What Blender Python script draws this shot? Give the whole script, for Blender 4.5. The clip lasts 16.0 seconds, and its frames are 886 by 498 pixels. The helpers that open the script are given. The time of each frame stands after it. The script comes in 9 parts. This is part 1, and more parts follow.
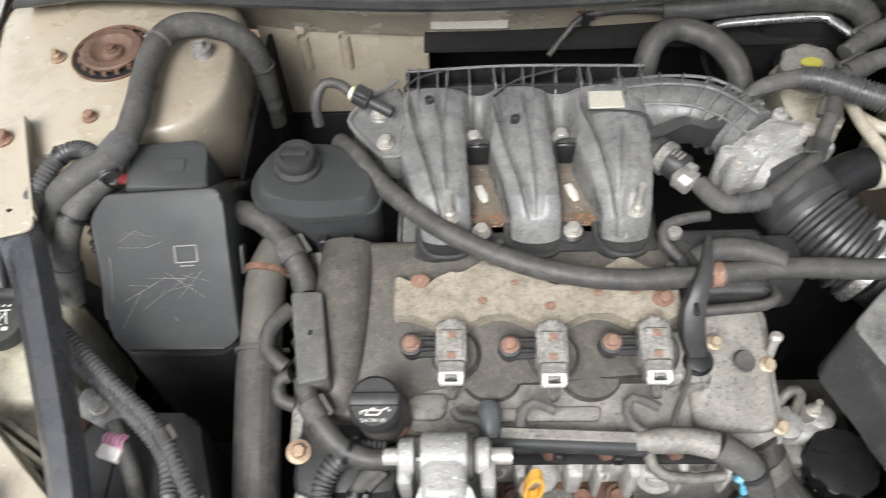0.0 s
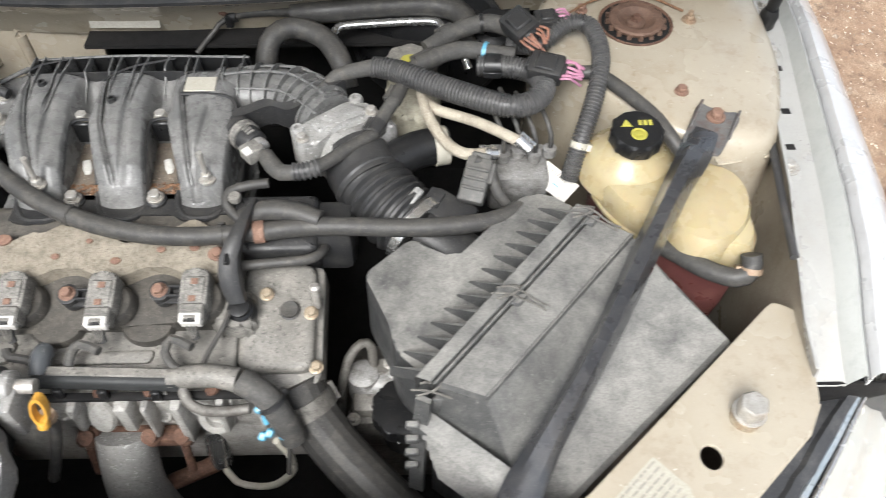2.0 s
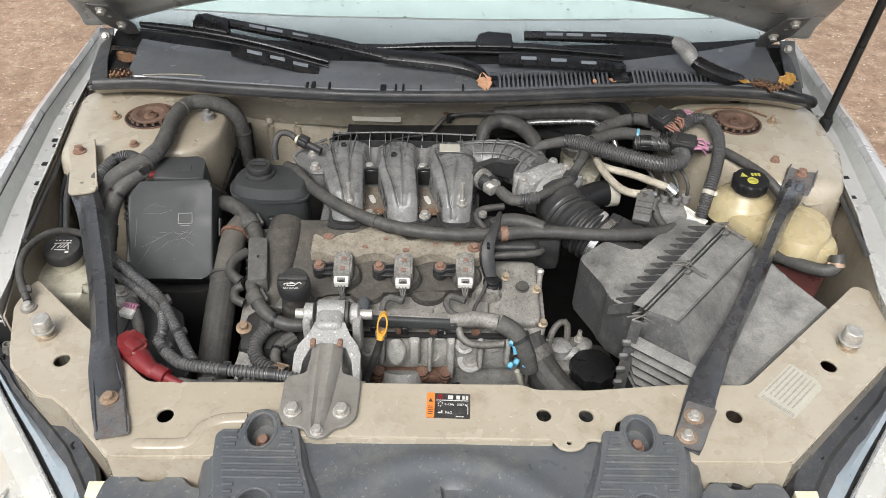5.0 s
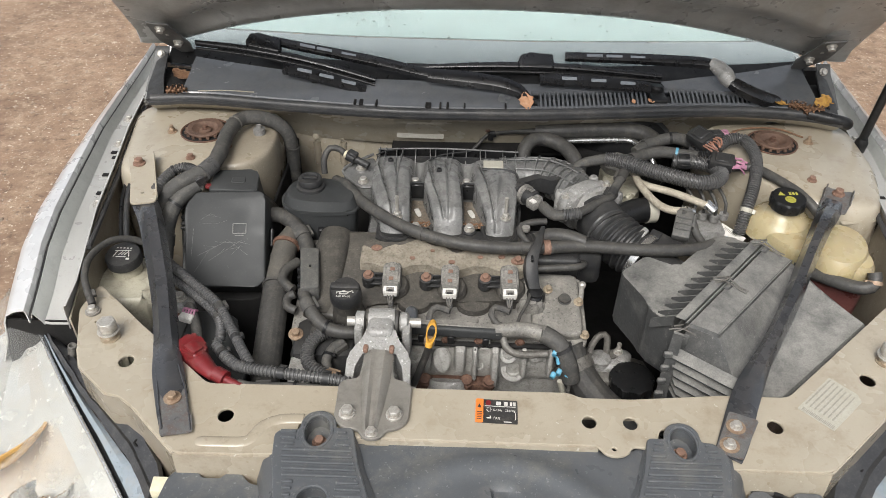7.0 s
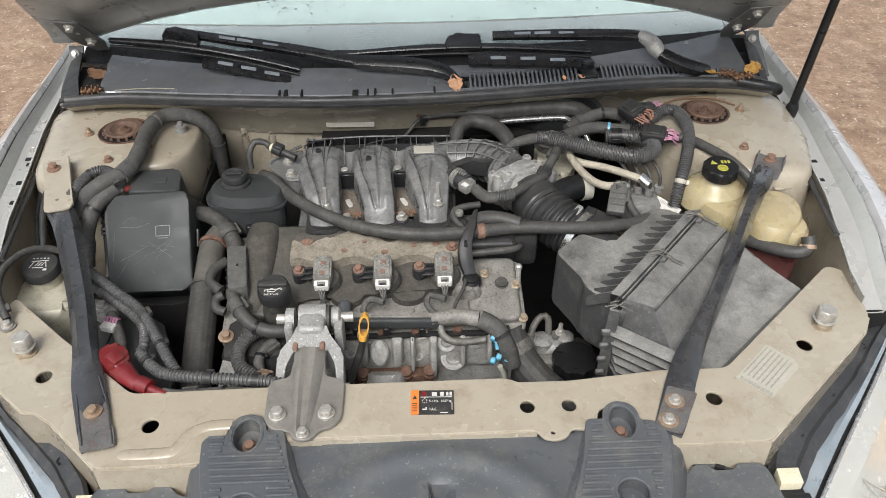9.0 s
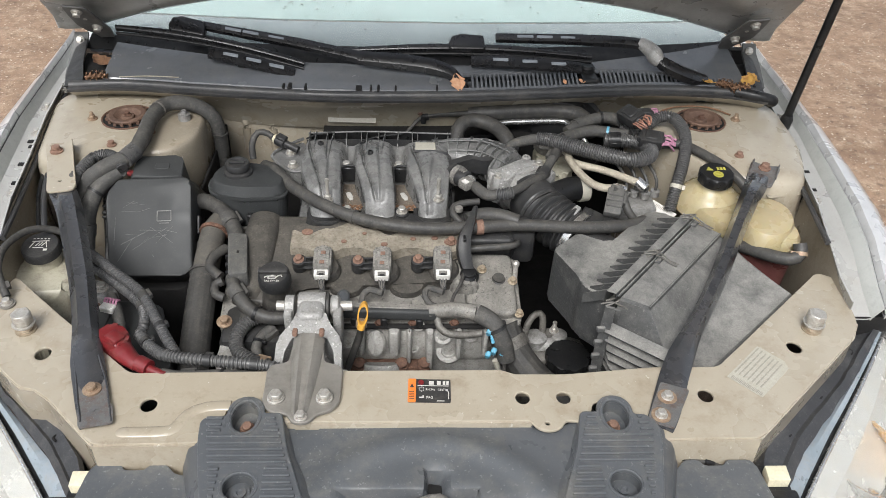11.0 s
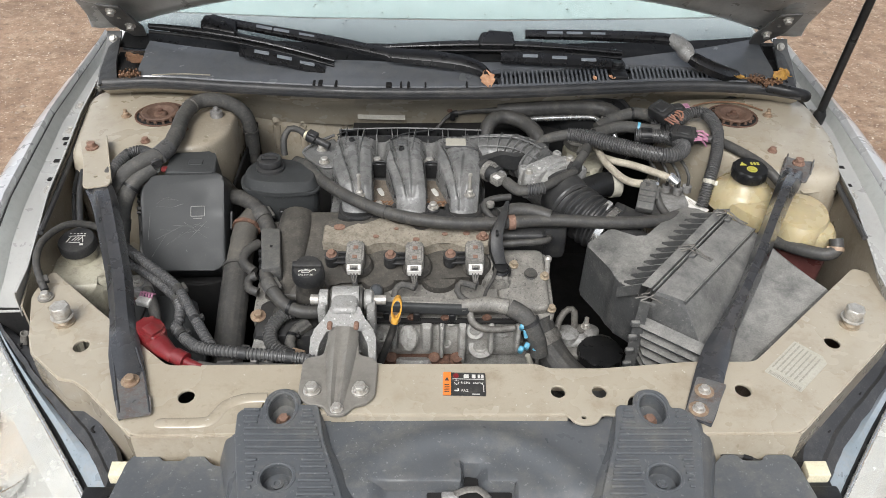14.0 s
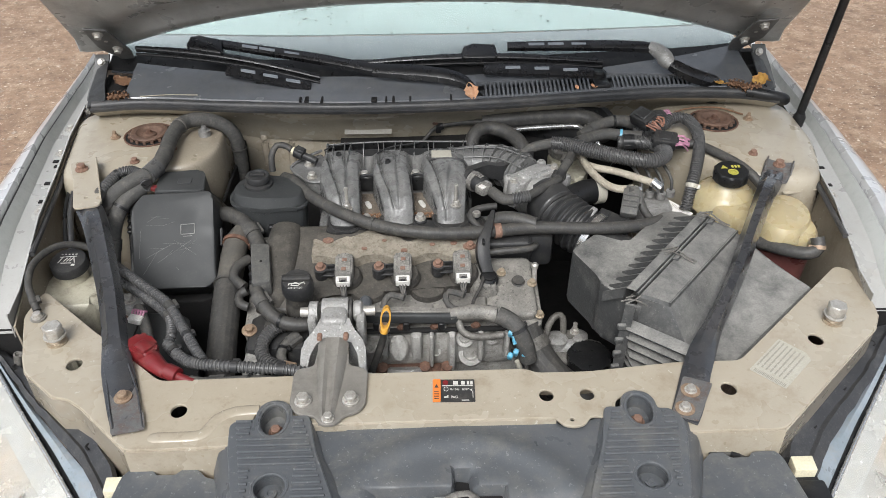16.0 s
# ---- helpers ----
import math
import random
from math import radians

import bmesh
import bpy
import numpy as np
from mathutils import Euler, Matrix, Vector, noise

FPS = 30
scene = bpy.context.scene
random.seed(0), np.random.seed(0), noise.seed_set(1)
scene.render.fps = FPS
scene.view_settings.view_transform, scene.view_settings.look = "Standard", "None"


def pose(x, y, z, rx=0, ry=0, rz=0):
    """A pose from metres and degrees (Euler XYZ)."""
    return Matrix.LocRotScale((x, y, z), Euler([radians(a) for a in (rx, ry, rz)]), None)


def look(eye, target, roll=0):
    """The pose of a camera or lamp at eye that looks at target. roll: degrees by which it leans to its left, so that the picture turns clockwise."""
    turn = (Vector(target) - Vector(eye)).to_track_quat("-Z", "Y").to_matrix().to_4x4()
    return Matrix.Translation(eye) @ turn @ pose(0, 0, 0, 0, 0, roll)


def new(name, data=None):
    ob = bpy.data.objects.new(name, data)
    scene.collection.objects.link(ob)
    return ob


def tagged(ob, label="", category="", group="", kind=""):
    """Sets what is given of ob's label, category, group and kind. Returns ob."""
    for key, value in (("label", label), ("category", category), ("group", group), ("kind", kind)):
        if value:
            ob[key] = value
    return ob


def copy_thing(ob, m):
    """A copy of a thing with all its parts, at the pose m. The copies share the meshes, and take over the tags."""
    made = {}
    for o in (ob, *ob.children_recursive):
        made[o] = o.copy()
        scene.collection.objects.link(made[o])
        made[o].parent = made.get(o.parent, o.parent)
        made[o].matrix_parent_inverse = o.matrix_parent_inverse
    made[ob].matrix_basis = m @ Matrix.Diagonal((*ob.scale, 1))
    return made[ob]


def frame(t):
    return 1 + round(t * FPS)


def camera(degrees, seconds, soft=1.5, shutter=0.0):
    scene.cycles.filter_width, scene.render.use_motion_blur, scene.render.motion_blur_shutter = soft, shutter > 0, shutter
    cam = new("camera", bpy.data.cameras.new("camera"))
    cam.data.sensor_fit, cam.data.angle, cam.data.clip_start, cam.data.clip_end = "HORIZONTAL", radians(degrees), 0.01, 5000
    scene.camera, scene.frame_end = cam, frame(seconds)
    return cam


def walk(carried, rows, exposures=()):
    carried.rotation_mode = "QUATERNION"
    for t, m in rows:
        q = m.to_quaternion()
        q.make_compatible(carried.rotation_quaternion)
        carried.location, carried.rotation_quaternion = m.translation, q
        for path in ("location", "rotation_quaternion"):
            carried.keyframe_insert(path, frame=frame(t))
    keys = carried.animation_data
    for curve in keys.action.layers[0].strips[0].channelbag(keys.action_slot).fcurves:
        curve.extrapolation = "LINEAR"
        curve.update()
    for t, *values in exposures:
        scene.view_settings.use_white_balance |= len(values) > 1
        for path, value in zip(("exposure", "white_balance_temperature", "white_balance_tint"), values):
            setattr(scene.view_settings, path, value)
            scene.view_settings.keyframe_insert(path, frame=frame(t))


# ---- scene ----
cam = camera(58.4, 16.0, soft=0.45, shutter=0.45)
PATH = [
    (0, (-0.149, -0.018, 1.514), (-0.224, 1.117, -0.131), -4.0),
    (0.5, (-0.052, -0.047, 1.515), (-0.097, 1.128, -0.103), -3.3),
    (1, (-0.013, -0.149, 1.523), (0.025, 1.062, -0.068), -0.4),
    (1.5, (0.116, -0.158, 1.535), (0.164, 1.06, -0.05), 0.3),
    (2, (0.288, -0.157, 1.532), (0.326, 1.07, -0.047), 0.5),
    (2.5, (0.329, -0.15, 1.527), (0.331, 1.082, -0.049), -0.2),
    (3, (0.233, -0.187, 1.532), (0.193, 1.1, 0.002), -1.0),
    (3.5, (0.04, -0.301, 1.576), (0.04, 1.087, 0.136), 0.8),
    (4, (-0.037, -0.428, 1.63), (-0.003, 1.027, 0.257), 1.8),
    (4.2, (-0.017, -0.514, 1.635), (0.006, 0.974, 0.299), 1.5),
    (6.3, (-0.061, -0.699, 1.669), (-0.047, 0.886, 0.449), 1.3),
    (6.5, (-0.07, -0.699, 1.668), (-0.071, 0.886, 0.449), 1.3),
    (7, (-0.064, -0.698, 1.669), (-0.096, 0.893, 0.456), 1.1),
    (7.5, (-0.049, -0.699, 1.66), (-0.076, 0.886, 0.441), 1.3),
    (8, (-0.048, -0.678, 1.654), (-0.062, 0.903, 0.43), 0.7),
    (8.5, (-0.038, -0.663, 1.651), (-0.017, 0.916, 0.424), 0.1),
    (9, (-0.01, -0.672, 1.647), (0.049, 0.901, 0.413), -0.4),
    (11.5, (-0.041, -0.702, 1.632), (0.05, 0.887, 0.42), 2.8),
    (12, (-0.048, -0.7, 1.628), (0.033, 0.887, 0.414), 2.8),
    (12.5, (-0.053, -0.703, 1.63), (0.028, 0.886, 0.417), 2.8),
    (13, (-0.052, -0.705, 1.628), (0.023, 0.883, 0.415), 2.7),
    (13.5, (-0.056, -0.707, 1.625), (0.011, 0.882, 0.413), 2.3),
    (14, (-0.057, -0.709, 1.624), (-0.008, 0.884, 0.416), 1.4),
    (14.5, (-0.052, -0.713, 1.626), (-0.016, 0.885, 0.424), 0.4),
    (15, (-0.046, -0.723, 1.626), (-0.011, 0.881, 0.431), -0.2),
    (15.5, (-0.041, -0.726, 1.626), (0.004, 0.883, 0.44), -0.3),
    (16, (-0.042, -0.729, 1.627), (0.016, 0.887, 0.45), -0.1),
]
walk(cam, [(t, look(eye, target, roll)) for t, eye, target, roll in PATH],
     exposures=[(0, 1.40, 6350, 9), (0.5, 1.60, 6350, 9), (1, 1.66, 6350, 9), (2, 1.34, 6350, 9), (2.5, 1.08, 6350, 9), (3, 1.10, 6350, 9), (3.5, 1.32, 6350, 9), (4, 1.24, 6350, 9), (6.3, 0.80, 6560, 9), (8, 0.81, 6480, 9), (9, 0.82, 6420, 9), (11.5, 0.83, 6370, 9), (14, 0.83, 6360, 9), (16, 0.81, 6310, 9)])

# ---- world and light: a bright overcast day ----
world = bpy.data.worlds.new("world")
scene.world = world
world.use_nodes = True
wn, wl = world.node_tree.nodes, world.node_tree.links
sky = wn.new("ShaderNodeTexSky")
sky.sky_type, sky.sun_disc = 'NISHITA', False
sky.sun_elevation, sky.sun_rotation = radians(56), radians(200)
sky.dust_density, sky.ozone_density = 4.0, 1.0
grey = wn.new("ShaderNodeHueSaturation")
grey.inputs["Saturation"].default_value = 0.32
wl.new(sky.outputs[0], grey.inputs["Color"])
wl.new(grey.outputs[0], wn["Background"].inputs[0])
wn["Background"].inputs[1].default_value = 0.118
sun = new("sun", bpy.data.lights.new("sun", 'SUN'))
sun.data.energy, sun.data.angle, sun.data.color = 1.8, radians(28), (1.0, 0.98, 0.96)
sun.matrix_world = look((-0.8, -2.3, 4.1), (0, 0.4, 0.8))


# ---- helpers for shapes ----
def thing(name, at, label, category, group="", kind=""):
    e = new(name)
    e.empty_display_size = 0.05
    e.location = at
    e["root"] = 1
    return tagged(e, label, category, group, kind)


def finish(me, material, angle=38):
    me.materials.append(material)
    me.polygons.foreach_set("use_smooth", [True] * len(me.polygons))
    me.set_sharp_from_angle(angle=radians(angle))


def hang(ob, parent):
    ob.parent = parent
    if "root" in parent:
        ob.matrix_parent_inverse = Matrix.Translation(-Vector(parent.location))
    else:
        ob.matrix_parent_inverse = parent.matrix_basis.inverted()
    return ob


def part(name, bm, material, parent=None, label="", angle=38):
    if isinstance(bm, bmesh.types.BMesh):
        bmesh.ops.recalc_face_normals(bm, faces=bm.faces)
        me = bpy.data.meshes.new(name)
        bm.to_mesh(me)
        bm.free()
    else:
        me = bm
    finish(me, material, angle)
    ob = new(name, me)
    if parent:
        hang(ob, parent)
    if label:
        ob["label"] = label
    return ob


def shared(name, me, parent, m, label=""):
    ob = new(name, me)
    ob.matrix_basis = m
    hang(ob, parent)
    if label:
        ob["label"] = label
    return ob


def BM():
    return bmesh.new()


def frame_to(a, b):
    d = Vector(b) - Vector(a)
    return Matrix.Translation(a) @ d.to_track_quat('Z', 'Y').to_matrix().to_4x4()


def box(bm, c, s, m=None, bev=0.0, seg=2):
    mm = (m or Matrix()) @ Matrix.Translation(c) @ Matrix.Diagonal((s[0], s[1], s[2], 1))
    vs = bmesh.ops.create_cube(bm, size=1, matrix=mm)["verts"]
    if bev:
        es = list({e for v in vs for e in v.link_edges})
        bmesh.ops.bevel(bm, geom=es, offset=bev, segments=seg, affect='EDGES', profile=0.5)
    return bm


def prism(bm, pts, z0, z1, m=None, bev=0.0, seg=2, inset=0.0, slope=(0, 0)):
    """An upright block over the outline pts; inset narrows the top, slope tilts it."""
    m = m or Matrix()
    cx = sum(p[0] for p in pts) / len(pts)
    cy = sum(p[1] for p in pts) / len(pts)
    lo = [bm.verts.new(m @ Vector((x, y, z0))) for x, y in pts]
    up = []
    for x, y in pts:
        d = math.hypot(x - cx, y - cy) or 1
        k = 1 - inset / d
        X, Y = cx + (x - cx) * k, cy + (y - cy) * k
        up.append(bm.verts.new(m @ Vector((X, Y, z1 + slope[0] * (X - cx) + slope[1] * (Y - cy)))))
    n = len(pts)
    top = bm.faces.new(up)
    bm.faces.new(lo[::-1])
    sides = [bm.faces.new((lo[i], lo[(i + 1) % n], up[(i + 1) % n], up[i])) for i in range(n)]
    if bev:
        es = list({e for f in [top] + sides for e in f.edges})
        bmesh.ops.bevel(bm, geom=es, offset=bev, segments=seg, affect='EDGES', profile=0.5)
    return bm


def lathe(bm, prof, m=None, n=24, open_top=False):
    m = m or Matrix()
    rings = []
    for r, h in prof:
        rings.append([bm.verts.new(m @ Vector((max(r, 1e-5) * math.cos(2 * math.pi * i / n), max(r, 1e-5) * math.sin(2 * math.pi * i / n), h))) for i in range(n)])
    for a, b in zip(rings, rings[1:]):
        for i in range(n):
            bm.faces.new((a[i], a[(i + 1) % n], b[(i + 1) % n], b[i]))
    if not open_top:
        bm.faces.new(rings[0][::-1])
    bm.faces.new(rings[-1])
    return bm


def rod(bm, a, b, r, r2=None, n=14):
    L = (Vector(b) - Vector(a)).length
    return lathe(bm, [(r, 0), (r if r2 is None else r2, L)], frame_to(a, b), n)


def spline(pts, step):
    """Points along a smooth curve through pts, about step apart."""
    P = [Vector(p) for p in pts]
    P = [P[0] * 2 - P[1]] + P + [P[-1] * 2 - P[-2]]
    out = []
    for i in range(1, len(P) - 2):
        a, b, c, d = P[i - 1:i + 3]
        k = max(2, int((c - b).length / step))
        for j in range(k):
            t = j / k
            out.append(0.5 * ((2 * b) + (c - a) * t + (2 * a - 5 * b + 4 * c - d) * t * t + (3 * b - a - 3 * c + d) * t ** 3))
    out.append(P[-2])
    return out


def sweep(bm, pts, r, n=12, ribs=0.0, deep=0.0016, step=0.012, squash=1.0, wob=0.0, flute=0.0):
    """A tube of radius r (a number, or one for each of pts) along a curve; ribs is the pitch of a corrugated tube."""
    path = spline(pts, ribs / 4 if ribs else step)
    m = len(path)
    up = Vector((0, 0, 1))
    rings = []
    for i, p in enumerate(path):
        d = (path[min(i + 1, m - 1)] - path[max(i - 1, 0)]).normalized()
        side = d.cross(up)
        if side.length < 0.05:
            side = d.cross(Vector((0, 1, 0)))
        side.normalize()
        top = side.cross(d).normalized()
        if isinstance(r, (int, float)):
            rr = r
        else:
            f = i / (m - 1) * (len(r) - 1)
            k = min(int(f), len(r) - 2)
            rr = r[k] + (r[k + 1] - r[k]) * (f - k)
        if ribs:
            rr += deep * (0.5 if i % 4 < 2 else -0.5)
        if wob:
            rr *= 1 + wob * noise.noise(p * 60)
        rings.append([bm.verts.new(p + (side * math.cos(2 * math.pi * j / n) + top * squash * math.sin(2 * math.pi * j / n)) * rr * (1 - flute * (j % 3 == 0))) for j in range(n)])
    for a, b in zip(rings, rings[1:]):
        for i in range(n):
            bm.faces.new((a[i], a[(i + 1) % n], b[(i + 1) % n], b[i]))
    bm.faces.new(rings[0][::-1])
    bm.faces.new(rings[-1])
    return bm


def loft(bm, rows, closed=False, thick=0.0):
    """A sheet through rows of points of equal length."""
    P = [[Vector(p) for p in row] for row in rows]
    k, n = len(P[0]), len(P)
    layers = [[[bm.verts.new(p) for p in row] for row in P]]
    if thick:
        under = []
        for j in range(n):
            row = []
            for i in range(k):
                i0, i1 = ((i - 1) % k, (i + 1) % k) if closed else (max(i - 1, 0), min(i + 1, k - 1))
                u, v = P[j][i1] - P[j][i0], P[min(j + 1, n - 1)][i] - P[max(j - 1, 0)][i]
                w = u.cross(v)
                w = w.normalized() if w.length > 1e-12 else Vector((0, 0, 1))
                row.append(bm.verts.new(P[j][i] - w * thick))
            under.append(row)
        layers.append(under)
    for vs in layers:
        for a, b in zip(vs, vs[1:]):
            for i in range(k if closed else k - 1):
                bm.faces.new((a[i], a[(i + 1) % k], b[(i + 1) % k], b[i]))
    if thick:
        up, lo = layers
        for j in (0, n - 1):
            for i in range(k if closed else k - 1):
                bm.faces.new((up[j][i], up[j][(i + 1) % k], lo[j][(i + 1) % k], lo[j][i]))
        if not closed:
            for i in (0, k - 1):
                for j in range(n - 1):
                    bm.faces.new((up[j][i], up[j + 1][i], lo[j + 1][i], lo[j][i]))
    return bm


def plate(pts, holes, z0, thick, bev=0.0, m=None):
    """A flat sheet with round or shaped holes through it: holes are (x, y, rx, ry)."""
    cu = bpy.data.curves.new("sheet", 'CURVE')
    cu.dimensions, cu.fill_mode = '2D', 'BOTH'
    cu.extrude, cu.bevel_depth, cu.bevel_resolution = max(thick / 2 - bev, 1e-4), bev, 1
    loops = [pts] + [[(x + rx * math.cos(a * math.pi / 9), y + ry * math.sin(a * math.pi / 9)) for a in range(18)] for x, y, rx, ry in holes]
    for lp in loops:
        sp = cu.splines.new('POLY')
        sp.points.add(len(lp) - 1)
        for q, (x, y) in zip(sp.points, lp):
            q.co = (x, y, 0, 1)
        sp.use_cyclic_u = True
    tmp = bpy.data.objects.new("sheet", cu)
    me = bpy.data.meshes.new_from_object(tmp)
    bpy.data.objects.remove(tmp)
    bpy.data.curves.remove(cu)
    me.transform((m or Matrix()) @ Matrix.Translation((0, 0, z0 + thick / 2)))
    return me


def rounded(pts, r, k=4):
    """The outline pts with its corners rounded."""
    out = []
    n = len(pts)
    for i in range(n):
        p, a, b = Vector(pts[i]), Vector(pts[i - 1]), Vector(pts[(i + 1) % n])
        da, db = a - p, b - p
        q = min(r, da.length * 0.45, db.length * 0.45)
        A, B = p + da.normalized() * q, p + db.normalized() * q
        for j in range(k + 1):
            t = j / k
            v = A * (1 - t) ** 2 + p * 2 * t * (1 - t) + B * t * t
            out.append((v.x, v.y))
    return out


# ---- materials ----
def mat(name, col, col2=None, rough=0.5, metal=0.0, dust=None, dusty=0.0, big=9.0, fine=160.0, bump=0.15, coat=0.0, speck=None, specks=0.0, speck_scale=260.0, split=(0.35, 0.7), grain=0.24, lying=0.0, mottle=0.22, dust_at=(0.48, 0.64), pit=0.0, pits=420.0, stain=0.0, chips=0.0, spec=0.5):
    """A weathered surface: col and col2 in soft patches, a film of dust, small specks and a fine relief."""
    m = bpy.data.materials.new(name)
    m.use_nodes = True
    N, L = m.node_tree.nodes, m.node_tree.links
    b = N["Principled BSDF"]
    tc = N.new("ShaderNodeTexCoord")

    def tex(scale, detail=4.0, rgh=0.6):
        t = N.new("ShaderNodeTexNoise")
        t.inputs["Scale"].default_value, t.inputs["Detail"].default_value, t.inputs["Roughness"].default_value = scale, detail, rgh
        L.new(tc.outputs["Object"], t.inputs["Vector"])
        return t.outputs[0]

    def ramp(src, lo, hi):
        r = N.new("ShaderNodeMapRange")
        r.inputs[1].default_value, r.inputs[2].default_value = lo, hi
        L.new(src, r.inputs[0])
        return r.outputs[0]

    def mix(fac, a, c):
        x = N.new("ShaderNodeMix")
        x.data_type = 'RGBA'
        L.new(fac, x.inputs[0])
        for sock, v in ((x.inputs[6], a), (x.inputs[7], c)):
            if isinstance(v, tuple):
                sock.default_value = (*v, 1)
            else:
                L.new(v, sock)
        return x.outputs[2]

    def times(src, k):
        x = N.new("ShaderNodeMath")
        x.operation = 'MULTIPLY'
        L.new(src, x.inputs[0])
        x.inputs[1].default_value = k
        return x.outputs[0]

    col2 = col2 or tuple(c * 0.72 for c in col)
    c = mix(ramp(tex(big), *split), col, col2)
    if mottle:
        c = mix(times(ramp(tex(big * 7, 8, 0.76), 0.49, 0.62), mottle), c, tuple(v * 0.55 for v in col2))
    if dusty:
        c = mix(times(ramp(tex(big * 3.1 + 1.7, 9, 0.76), *dust_at), dusty), c, dust)
    # settled dust on up-facing faces; paler tops also carry top light in the colour
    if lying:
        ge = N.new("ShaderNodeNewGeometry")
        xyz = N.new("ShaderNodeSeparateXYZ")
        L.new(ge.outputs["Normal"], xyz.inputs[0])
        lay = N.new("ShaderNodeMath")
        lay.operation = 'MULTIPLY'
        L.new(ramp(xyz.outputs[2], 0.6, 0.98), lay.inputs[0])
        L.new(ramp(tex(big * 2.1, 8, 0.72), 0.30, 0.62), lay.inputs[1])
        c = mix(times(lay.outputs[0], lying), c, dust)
    if grain:
        c = mix(times(ramp(tex(max(fine * 2.2, 240), 4, 0.68), 0.44, 0.58), grain), c, tuple(v * 0.45 for v in col))
    if stain:
        c = mix(times(ramp(tex(15.0, 8, 0.72), 0.52, 0.66), stain), c, dust)
        c = mix(times(ramp(tex(70.0, 5, 0.66), 0.58, 0.68), stain * 0.8), c, dust)
    if chips:
        c = mix(times(ramp(tex(95.0, 4, 0.72), 0.665, 0.68), chips), c, (0.70, 0.67, 0.60))
    if pit:
        c = mix(times(ramp(tex(pits, 3, 0.6), 0.60, 0.65), pit), c, tuple(v * 0.22 for v in col))
    if specks:
        c = mix(times(ramp(tex(speck_scale, 4, 0.68), 0.625, 0.655), min(1.0, specks * 2.0)), c, speck)
    L.new(c, b.inputs["Base Color"])
    L.new(ramp_out(N, L, tex(big * 3), rough), b.inputs["Roughness"])
    b.inputs["Metallic"].default_value = metal
    b.inputs["Coat Weight"].default_value = coat
    b.inputs["Specular IOR Level"].default_value = spec
    if bump:
        bp = N.new("ShaderNodeBump")
        bp.inputs["Strength"].default_value, bp.inputs["Distance"].default_value = bump, 0.002
        L.new(tex(fine, 5, 0.65), bp.inputs["Height"])
        L.new(bp.outputs[0], b.inputs["Normal"])
    return m


def ramp_out(N, L, src, rough):
    r = N.new("ShaderNodeMapRange")
    r.inputs[1].default_value, r.inputs[2].default_value = 0.3, 0.7
    r.inputs[3].default_value, r.inputs[4].default_value = max(rough - 0.12, 0.02), min(rough + 0.12, 1)
    L.new(src, r.inputs[0])
    return r.outputs[0]


DUST = (0.28, 0.25, 0.21)
beige = mat("beige_paint", (0.3569, 0.3182, 0.2511), (0.3225, 0.2821, 0.2150), 0.27, 0.0, (0.185, 0.140, 0.090), 0.30, 2.2, 220, 0.03, 0.3, grain=0.05, mottle=0.0, dust_at=(0.42, 0.85), stain=0.40, chips=0.4)
beige_worn = mat("beige_paint_worn", (0.3060, 0.2700, 0.2115), (0.2610, 0.2250, 0.1710), 0.36, 0.0, (0.15, 0.115, 0.078), 0.35, 4, 200, 0.05, 0.15, (0.62, 0.58, 0.48), 0.08, 230, mottle=0.0, dust_at=(0.42, 0.90), stain=0.4, chips=0.4)
silver = mat("silver_paint", (0.5494, 0.5494, 0.5494), (0.5084, 0.5084, 0.5084), 0.30, 0.25, DUST, 0.12, 4, 300, 0.02, 0.5, grain=0.03)
silver_in = mat("silver_paint_inside", (0.40, 0.395, 0.375), (0.345, 0.34, 0.32), 0.34, 0.2, (0.27, 0.235, 0.19), 0.3, 6, 250, 0.04, 0, (0.15, 0.12, 0.09), 0.10, 300, mottle=0.06, grain=0.08, dust_at=(0.54, 0.72))
ridge_m = mat("weathered_fender_edge", (0.44, 0.45, 0.43), (0.39, 0.40, 0.38), 0.42, 0.1, (0.20, 0.205, 0.18), 0.12, 7, 250, 0.05, 0, (0.20, 0.20, 0.17), 0.10, 360, grain=0.05)
hood_in = mat("hood_underside_paint", (0.4394, 0.4394, 0.4215), (0.3325, 0.3325, 0.3147), 0.32, 0.3, (0.20, 0.195, 0.175), 0.5, 5, 250, 0.05)
black_pl = mat("black_plastic", (0.0085, 0.0088, 0.0095), (0.0136, 0.0139, 0.0145), 0.36, 0, (0.055, 0.052, 0.048), 0.25, 14, 300, 0.08, 0, (0.13, 0.122, 0.11), 0.10, 400, spec=0.3)
black_dusty = mat("dusty_black_plastic", (0.0199, 0.0204, 0.0216), (0.0310, 0.0310, 0.0315), 0.44, 0, (0.085, 0.08, 0.07), 0.32, 14, 300, 0.12, 0, (0.27, 0.25, 0.22), 0.09, 330, lying=0.16, spec=0.3)
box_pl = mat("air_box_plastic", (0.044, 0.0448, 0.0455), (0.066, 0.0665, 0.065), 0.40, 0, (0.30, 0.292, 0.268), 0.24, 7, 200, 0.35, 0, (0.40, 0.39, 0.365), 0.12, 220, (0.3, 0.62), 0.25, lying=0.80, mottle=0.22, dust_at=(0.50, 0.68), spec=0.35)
lid_pl = mat("fuse_lid_plastic", (0.0329, 0.0348, 0.0353), (0.0378, 0.0392, 0.0397), 0.50, 0, (0.085, 0.083, 0.078), 0.22, 7, 300, 0.06, 0, (0.20, 0.195, 0.185), 0.08, 420, lying=0.10, mottle=0.06, grain=0.08, dust_at=(0.52, 0.74), spec=0.22)
